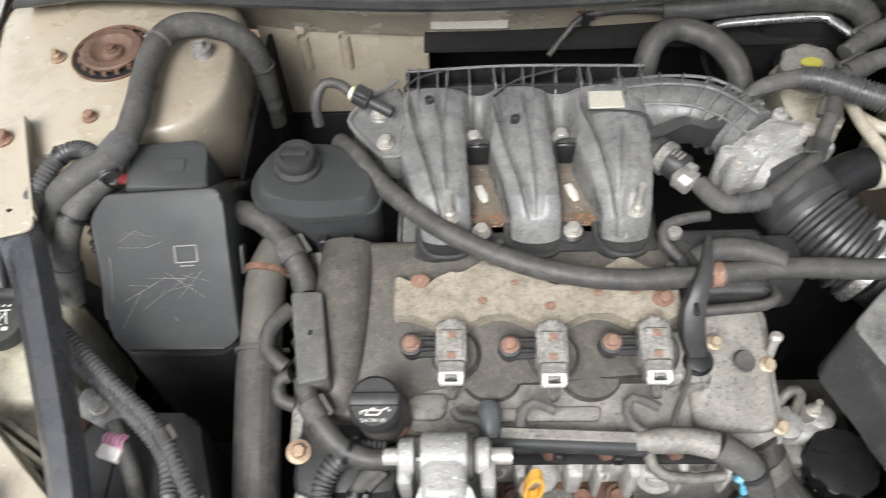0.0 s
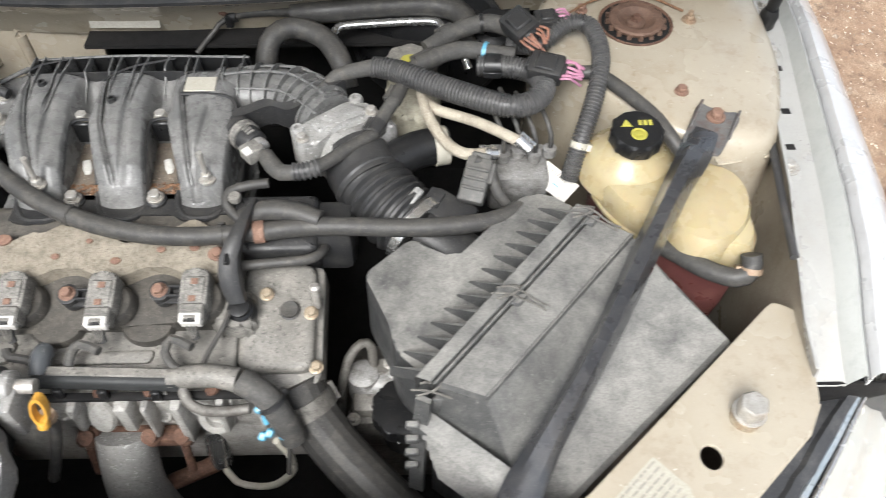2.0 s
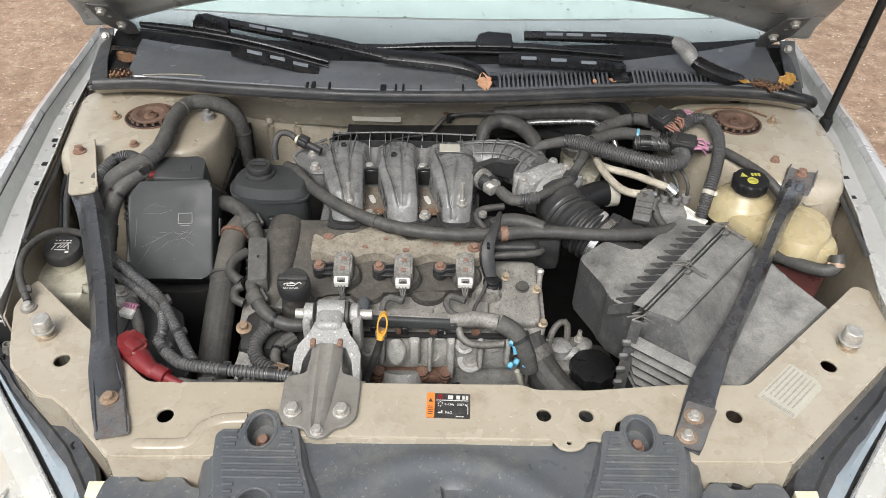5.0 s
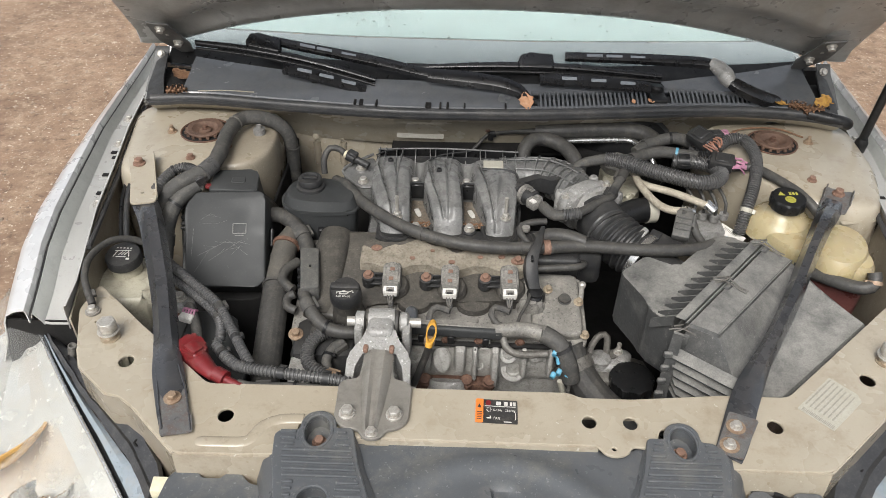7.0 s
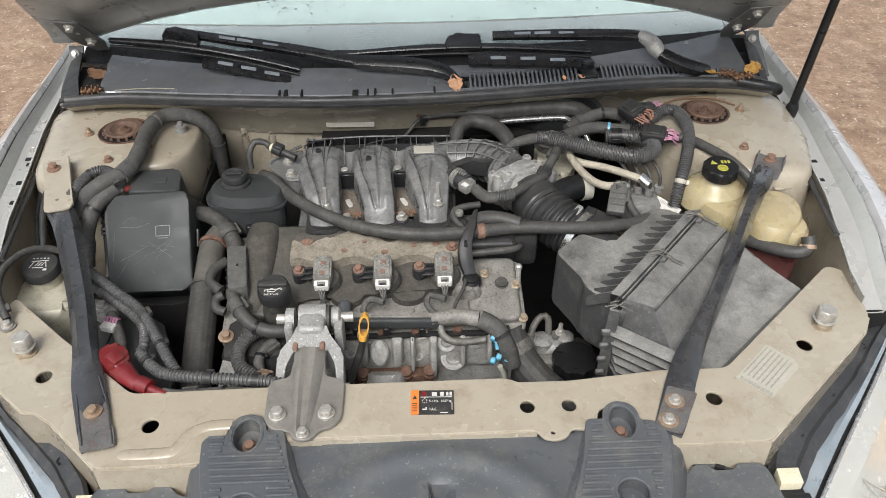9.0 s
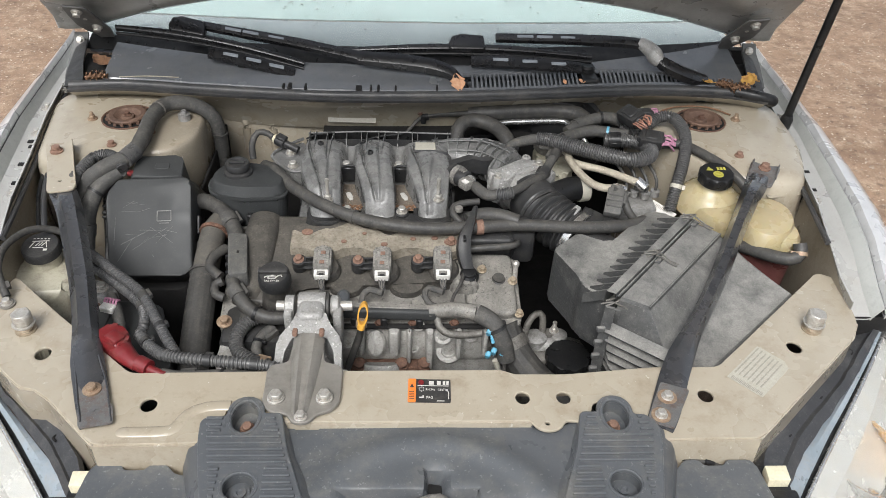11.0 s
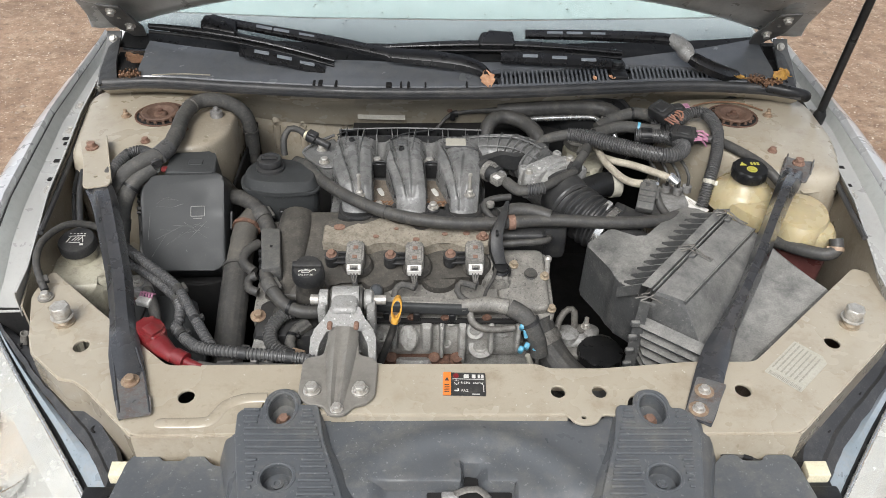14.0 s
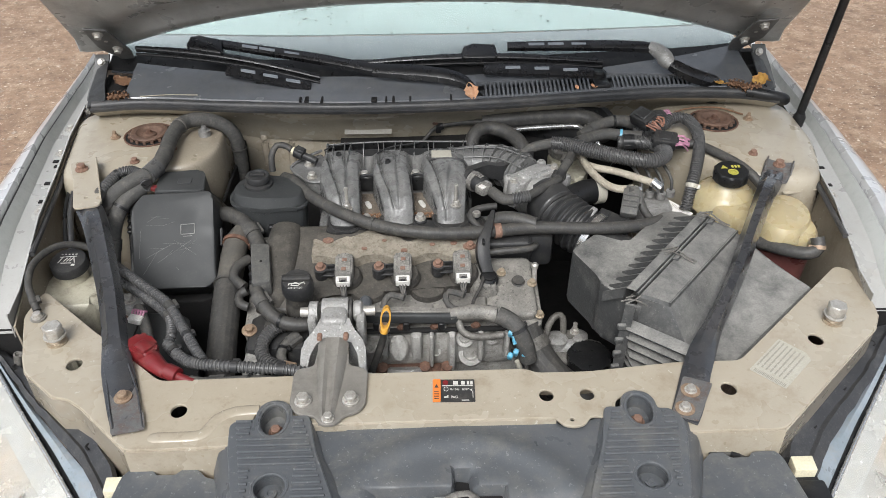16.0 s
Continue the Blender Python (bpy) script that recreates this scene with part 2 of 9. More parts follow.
cover_pl = mat("radiator_cover_plastic", (0.073, 0.0785, 0.085), (0.086, 0.091, 0.097), 0.36, 0, (0.20, 0.188, 0.160), 0.50, 3.2, 300, 0.08, 0, (0.42, 0.42, 0.41), 0.10, 170, grain=0.10, mottle=0.14, dust_at=(0.50, 0.72), stain=0.16, spec=0.35)
rubber = mat("hose_rubber", (0.0365, 0.0358, 0.0348), (0.0549, 0.0533, 0.0503), 0.50, 0, (0.13, 0.12, 0.102), 0.40, 22, 260, 0.15, 0, (0.30, 0.28, 0.24), 0.08, 330, lying=0.20, spec=0.3)
tape = mat("loom_tape", (0.0517, 0.0511, 0.0493), (0.0788, 0.0770, 0.0727), 0.62, 0, (0.15, 0.138, 0.118), 0.45, 18, 130, 0.5, 0, (0.30, 0.28, 0.24), 0.08, 330, lying=0.22, spec=0.2)
hose_gr = mat("dusty_hose_rubber", (0.0713, 0.0667, 0.0598), (0.0943, 0.0874, 0.0759), 0.6, 0, (0.15, 0.135, 0.11), 0.4, 22, 260, 0.15, 0, (0.24, 0.21, 0.17), 0.12, 480, spec=0.25)
loom = mat("corrugated_loom", (0.0533, 0.0533, 0.0550), (0.0774, 0.0765, 0.0748), 0.34, 0, (0.15, 0.144, 0.132), 0.35, 30, 300, 0.1, 0, (0.33, 0.31, 0.275), 0.12, 420, lying=0.2, spec=0.4)
seal_rub = mat("seal_rubber", (0.0299, 0.0307, 0.0321), (0.0478, 0.0478, 0.0493), 0.42, 0, (0.12, 0.112, 0.10), 0.42, 6, 300, 0.08, 0, (0.2, 0.19, 0.17), 0.10, 300, mottle=0.1, spec=0.4)
alu = mat("cast_aluminium", (0.36, 0.355, 0.345), (0.20, 0.193, 0.18), 0.5, 0.3, (0.10, 0.092, 0.08), 0.7, 30, 170, 0.7, 0, (0.62, 0.61, 0.59), 0.14, 375, grain=0.35)
head_m = mat("grey_cast_head", (0.44, 0.43, 0.405), (0.33, 0.32, 0.295), 0.48, 0.15, (0.13, 0.118, 0.095), 0.55, 20, 170, 0.8, 0, (0.66, 0.65, 0.63), 0.12, 230, grain=0.3, pit=0.5, pits=300)
alu_lt = mat("light_cast_aluminium", (0.3404, 0.3367, 0.3219), (0.2738, 0.2679, 0.2553), 0.42, 0.15, (0.20, 0.185, 0.16), 0.40, 30, 160, 0.7, 0, (0.84, 0.835, 0.82), 0.28, 190, grain=0.25, pit=0.5, pits=260)
alu_dk = mat("grimy_aluminium", (0.22, 0.21, 0.19), (0.105, 0.098, 0.086), 0.55, 0.25, (0.04, 0.035, 0.03), 0.75, 26, 170, 0.7, 0, (0.46, 0.44, 0.41), 0.12, 390, grain=0.35)
bracket_m = mat("dusty_cast_bracket", (0.235, 0.222, 0.198), (0.19, 0.178, 0.158), 0.42, 0.2, (0.11, 0.10, 0.085), 0.4, 9, 200, 0.2, 0, (0.34, 0.32, 0.29), 0.10, 300, grain=0.08, mottle=0.1, stain=0.4)
vc_pl = mat("valve_cover_plastic", (0.0440, 0.0414, 0.0374), (0.0634, 0.0590, 0.0528), 0.46, 0, (0.16, 0.145, 0.12), 0.45, 12, 200, 0.25, 0, (0.40, 0.375, 0.33), 0.08, 260, lying=0.25, mottle=0.3, pit=0.3, pits=170, spec=0.3)
vc_lt = mat("valve_cover_dusty", (0.1890, 0.1814, 0.1648), (0.1285, 0.1225, 0.1096), 0.46, 0, (0.33, 0.31, 0.275), 0.55, 14, 200, 0.4, 0, (0.60, 0.58, 0.53), 0.1, 260, lying=0.22, pit=0.6, pits=200, mottle=0.4, spec=0.3)
manifold = mat("manifold_plastic", (0.1226, 0.1226, 0.1187), (0.1780, 0.1756, 0.1693), 0.30, 0, (0.055, 0.055, 0.052), 0.5, 18, 200, 0.35, 0, (0.50, 0.49, 0.47), 0.1, 300, (0.40, 0.60), 0.25, dust_at=(0.48, 0.70), pit=0.36, pits=160, spec=0.4)
shield = mat("dirt_caked_shield", (0.2937, 0.2625, 0.2100), (0.2063, 0.1812, 0.1413), 0.75, 0.0, (0.10, 0.085, 0.066), 0.60, 26, 120, 1.0, 0, (0.075, 0.062, 0.05), 0.3, 300, pit=0.35, pits=260, spec=0.2)
rust = mat("rust", (0.12, 0.062, 0.040), (0.07, 0.036, 0.025), 0.8, 0.1, (0.25, 0.14, 0.09), 0.6, 40, 300, 0.5)
zinc_br = mat("yellowed_zinc_bolt", (0.44, 0.38, 0.28), (0.34, 0.26, 0.18), 0.45, 0.4, (0.22, 0.15, 0.10), 0.5, 110, 300, 0.3)
rust_lt = mat("light_rust", (0.20, 0.115, 0.08), (0.14, 0.078, 0.055), 0.75, 0.0, (0.36, 0.23, 0.165), 0.55, 70, 300, 0.4, 0, (0.12, 0.06, 0.04), 0.48, 900)
zinc = mat("zinc_bolt", (0.55, 0.535, 0.50), (0.38, 0.36, 0.32), 0.4, 0.5, (0.25, 0.2, 0.15), 0.55, 90, 300, 0.2)
brass = mat("rusty_zinc_bolt", (0.36, 0.275, 0.19), (0.25, 0.165, 0.11), 0.5, 0.35, (0.20, 0.115, 0.07), 0.65, 110, 300, 0.3)
steel_bk = mat("black_painted_steel", (0.0357, 0.0382, 0.0433), (0.0527, 0.0536, 0.0570), 0.30, 0.2, (0.10, 0.095, 0.09), 0.3, 11, 300, 0.06, 0.6, (0.2, 0.185, 0.16), 0.126, 420)
tank_pl = mat("yellowed_tank_plastic", (0.400, 0.345, 0.215), (0.355, 0.290, 0.160), 0.30, 0, (0.38, 0.30, 0.19), 0.35, 7, 300, 0.03, grain=0.0)
tank_pl.node_tree.nodes["Principled BSDF"].inputs["Subsurface Weight"].default_value = 0.35
tank_pl.node_tree.nodes["Principled BSDF"].inputs["Subsurface Radius"].default_value = (0.03, 0.02, 0.008)
tank_red = mat("tank_with_red_coolant", (0.15, 0.056, 0.05), (0.115, 0.042, 0.04), 0.32, 0, (0.22, 0.11, 0.085), 0.3, 12, 300, 0.03)
wash_pl = mat("grimy_white_tank", (0.46, 0.435, 0.345), (0.37, 0.345, 0.265), 0.45, 0, (0.11, 0.095, 0.07), 0.55, 14, 300, 0.1)
# near-black for dark metal, and for shade painted into gaps, holes and cavities
dark = mat("dark_metal_and_shade", (0.0126, 0.0126, 0.0130), (0.0216, 0.0207, 0.0198), 0.75, 0, (0.026, 0.024, 0.022), 0.4, 12, 200, 0.3, spec=0.15)
red_pl = mat("red_rubber_boot", (0.1700, 0.0136, 0.0163), (0.1224, 0.0095, 0.0122), 0.40, 0, (0.13, 0.07, 0.058), 0.45, 18, 300, 0.15)
yellow = mat("yellow_plastic", (0.66, 0.35, 0.05), (0.55, 0.28, 0.04), 0.45, 0, (0.28, 0.18, 0.08), 0.35, 60, 300, 0.05)
yellow_ink = mat("yellow_print", (0.44, 0.41, 0.07), (0.36, 0.33, 0.06), 0.5, 0, bump=0)
white_pl = mat("white_plastic", (0.72, 0.70, 0.66), (0.58, 0.56, 0.52), 0.5, 0, DUST, 0.35, 50, 300, 0.05)
cream = mat("cream_plastic", (0.70, 0.655, 0.49), (0.62, 0.56, 0.39), 0.5, 0, DUST, 0.2, 30, 300, 0.05)
blue_pl = mat("light_blue_plastic", (0.10, 0.38, 0.54), (0.07, 0.28, 0.42), 0.4, 0, (0.4, 0.4, 0.38), 0.45, 70, 300, 0.05)
pink = mat("pink_wire", (0.50, 0.22, 0.33), (0.33, 0.14, 0.22), 0.5, 0, DUST, 0.4, 60, 300, 0)
orange_w = mat("orange_wire", (0.34, 0.15, 0.09), (0.2, 0.1, 0.08), 0.5, 0, DUST, 0.4, 90, 300, 0)
orange = mat("orange_label", (0.75, 0.20, 0.03), (0.68, 0.18, 0.03), 0.5, 0, DUST, 0.15, 30, 300, 0)
label_bk = mat("black_label", (0.025, 0.025, 0.025), (0.035, 0.034, 0.033), 0.45, 0, DUST, 0.15, 30, 300, 0)
label_wh = mat("white_print", (0.62, 0.61, 0.57), (0.50, 0.49, 0.45), 0.55, 0, DUST, 0.25, 60, 300, 0)
label_fade = mat("faded_sticker", (0.42, 0.40, 0.34), (0.39, 0.37, 0.305), 0.45, 0, (0.34, 0.295, 0.23), 0.3, 30, 300, 0)
ink_fade = mat("faded_print", (0.27, 0.255, 0.22), (0.33, 0.31, 0.265), 0.6, 0, bump=0)
braid_m = mat("braided_hose", (0.46, 0.415, 0.33), (0.33, 0.29, 0.225), 0.55, 0, (0.16, 0.13, 0.1), 0.45, 40, 500, 1.0, 0, (0.65, 0.6, 0.5), 0.48, 960)
chrome = mat("bright_metal", (0.70, 0.70, 0.69), (0.6, 0.6, 0.58), 0.22, 0.9, DUST, 0.2, 30, 300, 0.03)
leaf_m = mat("dry_leaf", (0.58, 0.33, 0.19), (0.45, 0.21, 0.10), 0.7, 0, (0.66, 0.46, 0.33), 0.5, 60, 300, 0.4)
leaf_y = mat("yellow_leaf", (0.50, 0.29, 0.06), (0.34, 0.17, 0.045), 0.7, 0, (0.2, 0.09, 0.035), 0.5, 60, 300, 0.4)
cone_m = mat("pine_cone_brown", (0.20, 0.10, 0.05), (0.11, 0.055, 0.03), 0.8, 0, (0.36, 0.23, 0.135), 0.5, 90, 300, 0.4)
dirt = mat("packed_dirt", (0.30, 0.20, 0.132), (0.17, 0.106, 0.068), 0.9, 0, (0.42, 0.32, 0.225), 0.75, 2.6, 30, 1.0, 0, (0.55, 0.47, 0.37), 0.6, 60, grain=0.5, mottle=0.5, pit=0.45, pits=28.0)
stone_m = mat("grit", (0.31, 0.235, 0.17), (0.12, 0.08, 0.055), 0.85, 0, (0.55, 0.49, 0.41), 0.5, 9, 200, 0.3)
dash_m = mat("grey_dashboard", (0.215, 0.235, 0.255), (0.18, 0.20, 0.22), 0.5, 0, (0.33, 0.345, 0.36), 0.3, 4, 300, 0.03)
band_m = mat("pale_glass_band", (0.3400, 0.4250, 0.4165), (0.3145, 0.3910, 0.3825), 0.5, 0, (0.46, 0.54, 0.53), 0.3, 3, 300, 0.02)
lamp_m = mat("headlamp_reflector", (0.80, 0.80, 0.79), (0.70, 0.70, 0.69), 0.22, 0.45, (0.74, 0.66, 0.52), 0.25, 9, 300, 0.0, grain=0.0)
worn_steel = mat("worn_steel_with_rust", (0.13, 0.13, 0.13), (0.20, 0.195, 0.185), 0.5, 0.35, (0.13, 0.075, 0.05), 0.75, 26, 300, 0.3, 0, (0.30, 0.28, 0.26), 0.25, 300, grain=0.3)
amber = mat("amber_reflector", (0.78, 0.46, 0.14), (0.68, 0.36, 0.09), 0.25, 0.0, (0.84, 0.62, 0.32), 0.3, 10, 300, 0.0, grain=0.0)
coil_m = mat("grimy_coil_plastic", (0.135, 0.130, 0.120), (0.235, 0.226, 0.205), 0.55, 0, (0.36, 0.34, 0.30), 0.5, 60, 200, 0.5, 0, (0.60, 0.57, 0.52), 0.14, 280, (0.42, 0.6), 0.4, pit=0.6, pits=300, spec=0.25)
scratch_m = mat("scratched_plastic", (0.27, 0.265, 0.25), (0.17, 0.167, 0.158), 0.7, 0, (0.06, 0.06, 0.058), 0.6, 60, 300, 0)
hinge_m = mat("dusty_hinge_steel", (0.14, 0.14, 0.136), (0.10, 0.10, 0.097), 0.45, 0.2, (0.07, 0.066, 0.06), 0.4, 14, 260, 0.1, grain=0.15)
plug_m = mat("grey_plug_plastic", (0.066, 0.066, 0.064), (0.090, 0.089, 0.085), 0.5, 0, (0.17, 0.16, 0.14), 0.45, 30, 260, 0.2, 0, (0.30, 0.28, 0.25), 0.15, 300, lying=0.25, spec=0.3)
bellow_m = mat("bellows_rubber", (0.024, 0.0243, 0.025), (0.034, 0.034, 0.0345), 0.42, 0, (0.10, 0.095, 0.086), 0.3, 14, 300, 0.08, 0, (0.2, 0.19, 0.17), 0.08, 300, lying=0.12, spec=0.4)
brk_pl = mat("worn_bracket_plastic", (0.0306, 0.0314, 0.0340), (0.0442, 0.0450, 0.0476), 0.42, 0, (0.13, 0.128, 0.12), 0.35, 11, 260, 0.12, 0, (0.26, 0.25, 0.235), 0.12, 300, mottle=0.15, spec=0.4)
primer = mat("pale_blue_plastic", (0.2520, 0.2880, 0.3180), (0.1980, 0.2340, 0.2580), 0.35, 0.15, DUST, 0.3, 15, 300, 0.03, grain=0.0)


def glass(name, tint=(0.95, 0.98, 0.97), clear=0.9):
    m = bpy.data.materials.new(name)
    m.use_nodes = True
    N, L = m.node_tree.nodes, m.node_tree.links
    b = N["Principled BSDF"]
    b.inputs["Base Color"].default_value = (*[v * 0.6 for v in tint], 1)
    b.inputs["Roughness"].default_value = 0.06
    tr = N.new("ShaderNodeBsdfTransparent")
    tr.inputs[0].default_value = (*tint, 1)
    mx = N.new("ShaderNodeMixShader")
    tc, nz, mr = N.new("ShaderNodeTexCoord"), N.new("ShaderNodeTexNoise"), N.new("ShaderNodeMapRange")
    nz.inputs["Scale"].default_value = 14
    mr.inputs[3].default_value, mr.inputs[4].default_value = clear - 0.06, clear + 0.03
    L.new(tc.outputs["Object"], nz.inputs["Vector"])
    L.new(nz.outputs[0], mr.inputs[0])
    L.new(mr.outputs[0], mx.inputs[0])
    L.new(b.outputs[0], mx.inputs[1])
    L.new(tr.outputs[0], mx.inputs[2])
    L.new(mx.outputs[0], N["Material Output"].inputs[0])
    return m


screen_glass = glass("windscreen_glass", (0.93, 0.97, 0.96), 0.86)
lens_glass = glass("headlamp_lens", (0.90, 0.90, 0.88), 0.90)
wiper_m = mat("wiper_black", (0.007, 0.007, 0.008), (0.011, 0.011, 0.012), 0.30, 0, (0.03, 0.03, 0.03), 0.2, 14, 300, 0.0, grain=0.0)


# bolts: one mesh for each kind, shared
def bolt_mesh(name, material, r, h, washer=1.55, stud=0.0):
    bm = BM()
    prof = [(r * washer, 0), (r * washer, 0.0022), (r * 1.15, 0.0028), (r * 1.12, 0.004)]
    lathe(bm, prof, None, 18)
    hexa = [(r * math.cos(i * math.pi / 3), r * math.sin(i * math.pi / 3)) for i in range(6)]
    prism(bm, hexa, 0.003, 0.003 + h, None, r * 0.1, 1)
    if stud:
        lathe(bm, [(r * 0.5, h), (r * 0.5, stud - 0.003), (r * 0.62, stud - 0.003), (r * 0.55, stud)], None, 12)
    bmesh.ops.recalc_face_normals(bm, faces=bm.faces)
    me = bpy.data.meshes.new(name)
    bm.to_mesh(me)
    bm.free()
    finish(me, material)
    return me


B_RUST = bolt_mesh("bolt_rust", rust_lt, 0.0064, 0.006, 1.4)
B_RUSTD = bolt_mesh("bolt_dark_rust", rust, 0.0064, 0.006, 1.4)
B_ZINC = bolt_mesh("bolt_zinc", zinc, 0.0066, 0.006, 1.35)
B_LUG = bolt_mesh("bolt_lug", zinc_br, 0.0058, 0.006, 1.45)
B_BRASS = bolt_mesh("bolt_brass", brass, 0.0072, 0.007, 1.75)
B_BIG = bolt_mesh("bolt_big", zinc, 0.0148, 0.0195, 1.02)
B_STUD = bolt_mesh("bolt_stud", zinc, 0.006, 0.006, 1.5, 0.034)


def hose(name, pts, r, material, label, category="hose", ribs=0.0, n=12, clamps=(), squash=1.0, wob=0.04, group="", flute=0.0):
    """A hose or loom along pts, with clamps or ties at the given shares of its length."""
    bm = sweep(BM(), pts, r, n, ribs * 0.92, (min(0.0026, 0.21 * (r if isinstance(r, float) else r[0])) if ribs else 0), 0.010, squash, 0 if ribs else wob, flute)
    t = thing(name, pts[0], label, category, group)
    part("tube", bm, material, t)
    path = spline(pts, 0.01)
    r0 = r if isinstance(r, (int, float)) else max(r)
    if category == "wiring loom" and not clamps:
        clamps = ((0.28, tape, 0.02), (0.66, black_pl, 0.005))
    for f, mt, w in clamps:
        i = min(int(f * (len(path) - 1)), len(path) - 2)
        m = frame_to(path[i], path[i + 1])
        bm = lathe(BM(), [(r0 * 0.98, -w / 2), (r0 * 1.12, -w / 2), (r0 * 1.12, w / 2), (r0 * 0.98, w / 2)], m, 16)
        box(bm, (r0 * 1.15, 0, 0), (0.008, 0.009, w * 1.2), m, 0.001, 1)
        part("clamp", bm, mt, t, "clip round the tube")
    return t


# ---- setting: the ground ----


def make_ground():
    bm = BM()
    steps = [-600, -150, -40, -12] + [-6 + 0.12 * i for i in range(101)] + [12, 40, 150, 600]
    loft(bm, [[(x, y, 0.02 * noise.noise((x * 1.1, y * 1.1, 0)) + 0.008 * noise.noise((x * 5, y * 5, 3)) if abs(x) < 10 and abs(y) < 10 else 0) for x in steps] for y in steps])
    g = part("ground", bm, dirt)
    tagged(g, "bare brown packed dirt with pale grit", "ground", kind="structure")
    rnd = random.Random(5)
    bm = BM()
    for i in range(15000):
        side = -1 if i % 2 else 1
        x, y = side * rnd.uniform(0.85, 3.4), rnd.uniform(0.1, 4.2)
        s = rnd.uniform(0.002, 0.0065) * (2.4 if rnd.random() < 0.06 else 1)
        z = 0.02 * noise.noise((x * 1.1, y * 1.1, 0)) + 0.008 * noise.noise((x * 5, y * 5, 3))
        vs = [bm.verts.new((x + s * rnd.uniform(0.6, 1.4) * a, y + s * rnd.uniform(0.6, 1.4) * b, z + s * c * 0.6)) for a, b, c in ((1, 0, 0), (-1, 0, 0), (0, 1, 0), (0, -1, 0), (0.2, 0.1, 1))]
        for a, b in ((0, 2), (2, 1), (1, 3), (3, 0)):
            bm.faces.new((vs[a], vs[b], vs[4]))
    tagged(part("gravel", bm, stone_m), "scattered grit and wood chips on the dirt", "gravel", kind="stuff")


make_ground()


# ---- the car's body round the engine bay ----
body = thing("car_body", (0, 0.5, 0.1), "silver car body with a beige-painted engine bay", "car body")

RAIL = [(-0.663, 0.313), (-0.559, 0.217), (-0.456, 0.127), (-0.423, 0.098), (-0.23, 0.101), (0.108, 0.103), (0.124, 0.094), (0.20, 0.094), (0.334, 0.108), (0.43, 0.108),
        (0.672, 0.331), (0.70, 0.312), (0.685, 0.207), (0.665, 0.174), (0.448, -0.021), (0.30, -0.022), (0.279, -0.016), (0.276, 0.030), (0.269, 0.044), (0.231, 0.044), (0.224, 0.030), (0.221, 0.002), (0.200, 0.010), (0.186, 0.010), (0.178, -0.004), (0.162, -0.008), (0.148, -0.004), (0.14, 0.010),
        (-0.20, 0.010), (-0.221, 0.002), (-0.224, 0.030), (-0.231, 0.044), (-0.269, 0.044), (-0.276, 0.030), (-0.279, -0.016), (-0.304, -0.024), (-0.437, -0.026), (-0.518, 0.052), (-0.545, 0.071), (-0.565, 0.074), (-0.624, 0.126), (-0.642, 0.165), (-0.672, 0.25)]
part("radiator_support", plate(rounded(RAIL, 0.012, 3), [(-0.381, 0.040, 0.0125, 0.0135), (0.132, 0.050, 0.0115, 0.0125), (0.190, 0.050, 0.0115, 0.0125), (0.394, 0.053, 0.0125, 0.0135),
            (-0.557, 0.138, 0.0125, 0.014), (0.561, 0.150, 0.0125, 0.014), (0.161, 0.004, 0.0045, 0.0045), (-0.633, 0.222, 0.005, 0.004)], 0.795, 0.005, 0.0015), beige, body, "beige panel with dirt stains and round holes")


def smooth_step(t):
    t = min(1.0, max(0.0, t))
    return t * t * (3 - 2 * t)


def skirt(pts, z0, z1, flare, t=0.003):
    bm = BM()
    loft(bm, [[(x, y, z1) for x, y in pts], [(x, y + flare * 0.4, z1 - 0.008) for x, y in pts], [(x, y + flare, z0) for x, y in pts]], thick=t)
    return bm


part("front_flange", skirt([(-0.642, 0.165), (-0.624, 0.126), (-0.565, 0.074), (-0.545, 0.071), (-0.518, 0.052), (-0.437, -0.026)], 0.66, 0.797, 0.004), beige, body)
part("front_flange", skirt([(-0.437, -0.026), (-0.34, -0.0255), (-0.304, -0.024)], 0.735, 0.797, -0.002), beige, body)
part("front_flange", skirt([(0.30, -0.022), (0.36, -0.0215), (0.448, -0.021)], 0.735, 0.797, -0.002), beige, body)
part("front_flange", skirt([(0.448, -0.021), (0.665, 0.174), (0.685, 0.207)], 0.66, 0.797, 0.004), beige, body)
part("front_flange", skirt([(-0.20, 0.010), (0.0, 0.010), (0.14, 0.010)], 0.745, 0.797, -0.002), beige, body)
part("inner_flange", skirt([(-0.663, 0.313), (-0.559, 0.217), (-0.456, 0.127), (-0.423, 0.098), (-0.1, 0.1015), (0.108, 0.103), (0.124, 0.094), (0.2, 0.094), (0.334, 0.108), (0.43, 0.108), (0.672, 0.331)], 0.755, 0.797, 0.002), beige, body)
part("pressed_bead", sweep(BM(), [(-0.412, -0.007, 0.7965), (-0.402, -0.007, 0.799), (-0.37, -0.007, 0.7995), (-0.343, -0.005, 0.7995), (-0.333, 0.006, 0.7995), (-0.324, 0.024, 0.7995), (-0.302, 0.036, 0.7995), (-0.270, 0.038, 0.7995)], 0.0090, 20, squash=0.36, wob=0), beige, body)


# fenders with their channel, mirrored
FEND = [(1.18, 0.80, 0.850), (1.05, 0.785, 0.845), (0.90, 0.772, 0.842), (0.75, 0.757, 0.838), (0.60, 0.732, 0.828), (0.45, 0.710, 0.814), (0.36, 0.698, 0.804), (0.29, 0.691, 0.797), (0.235, 0.688, 0.788)]


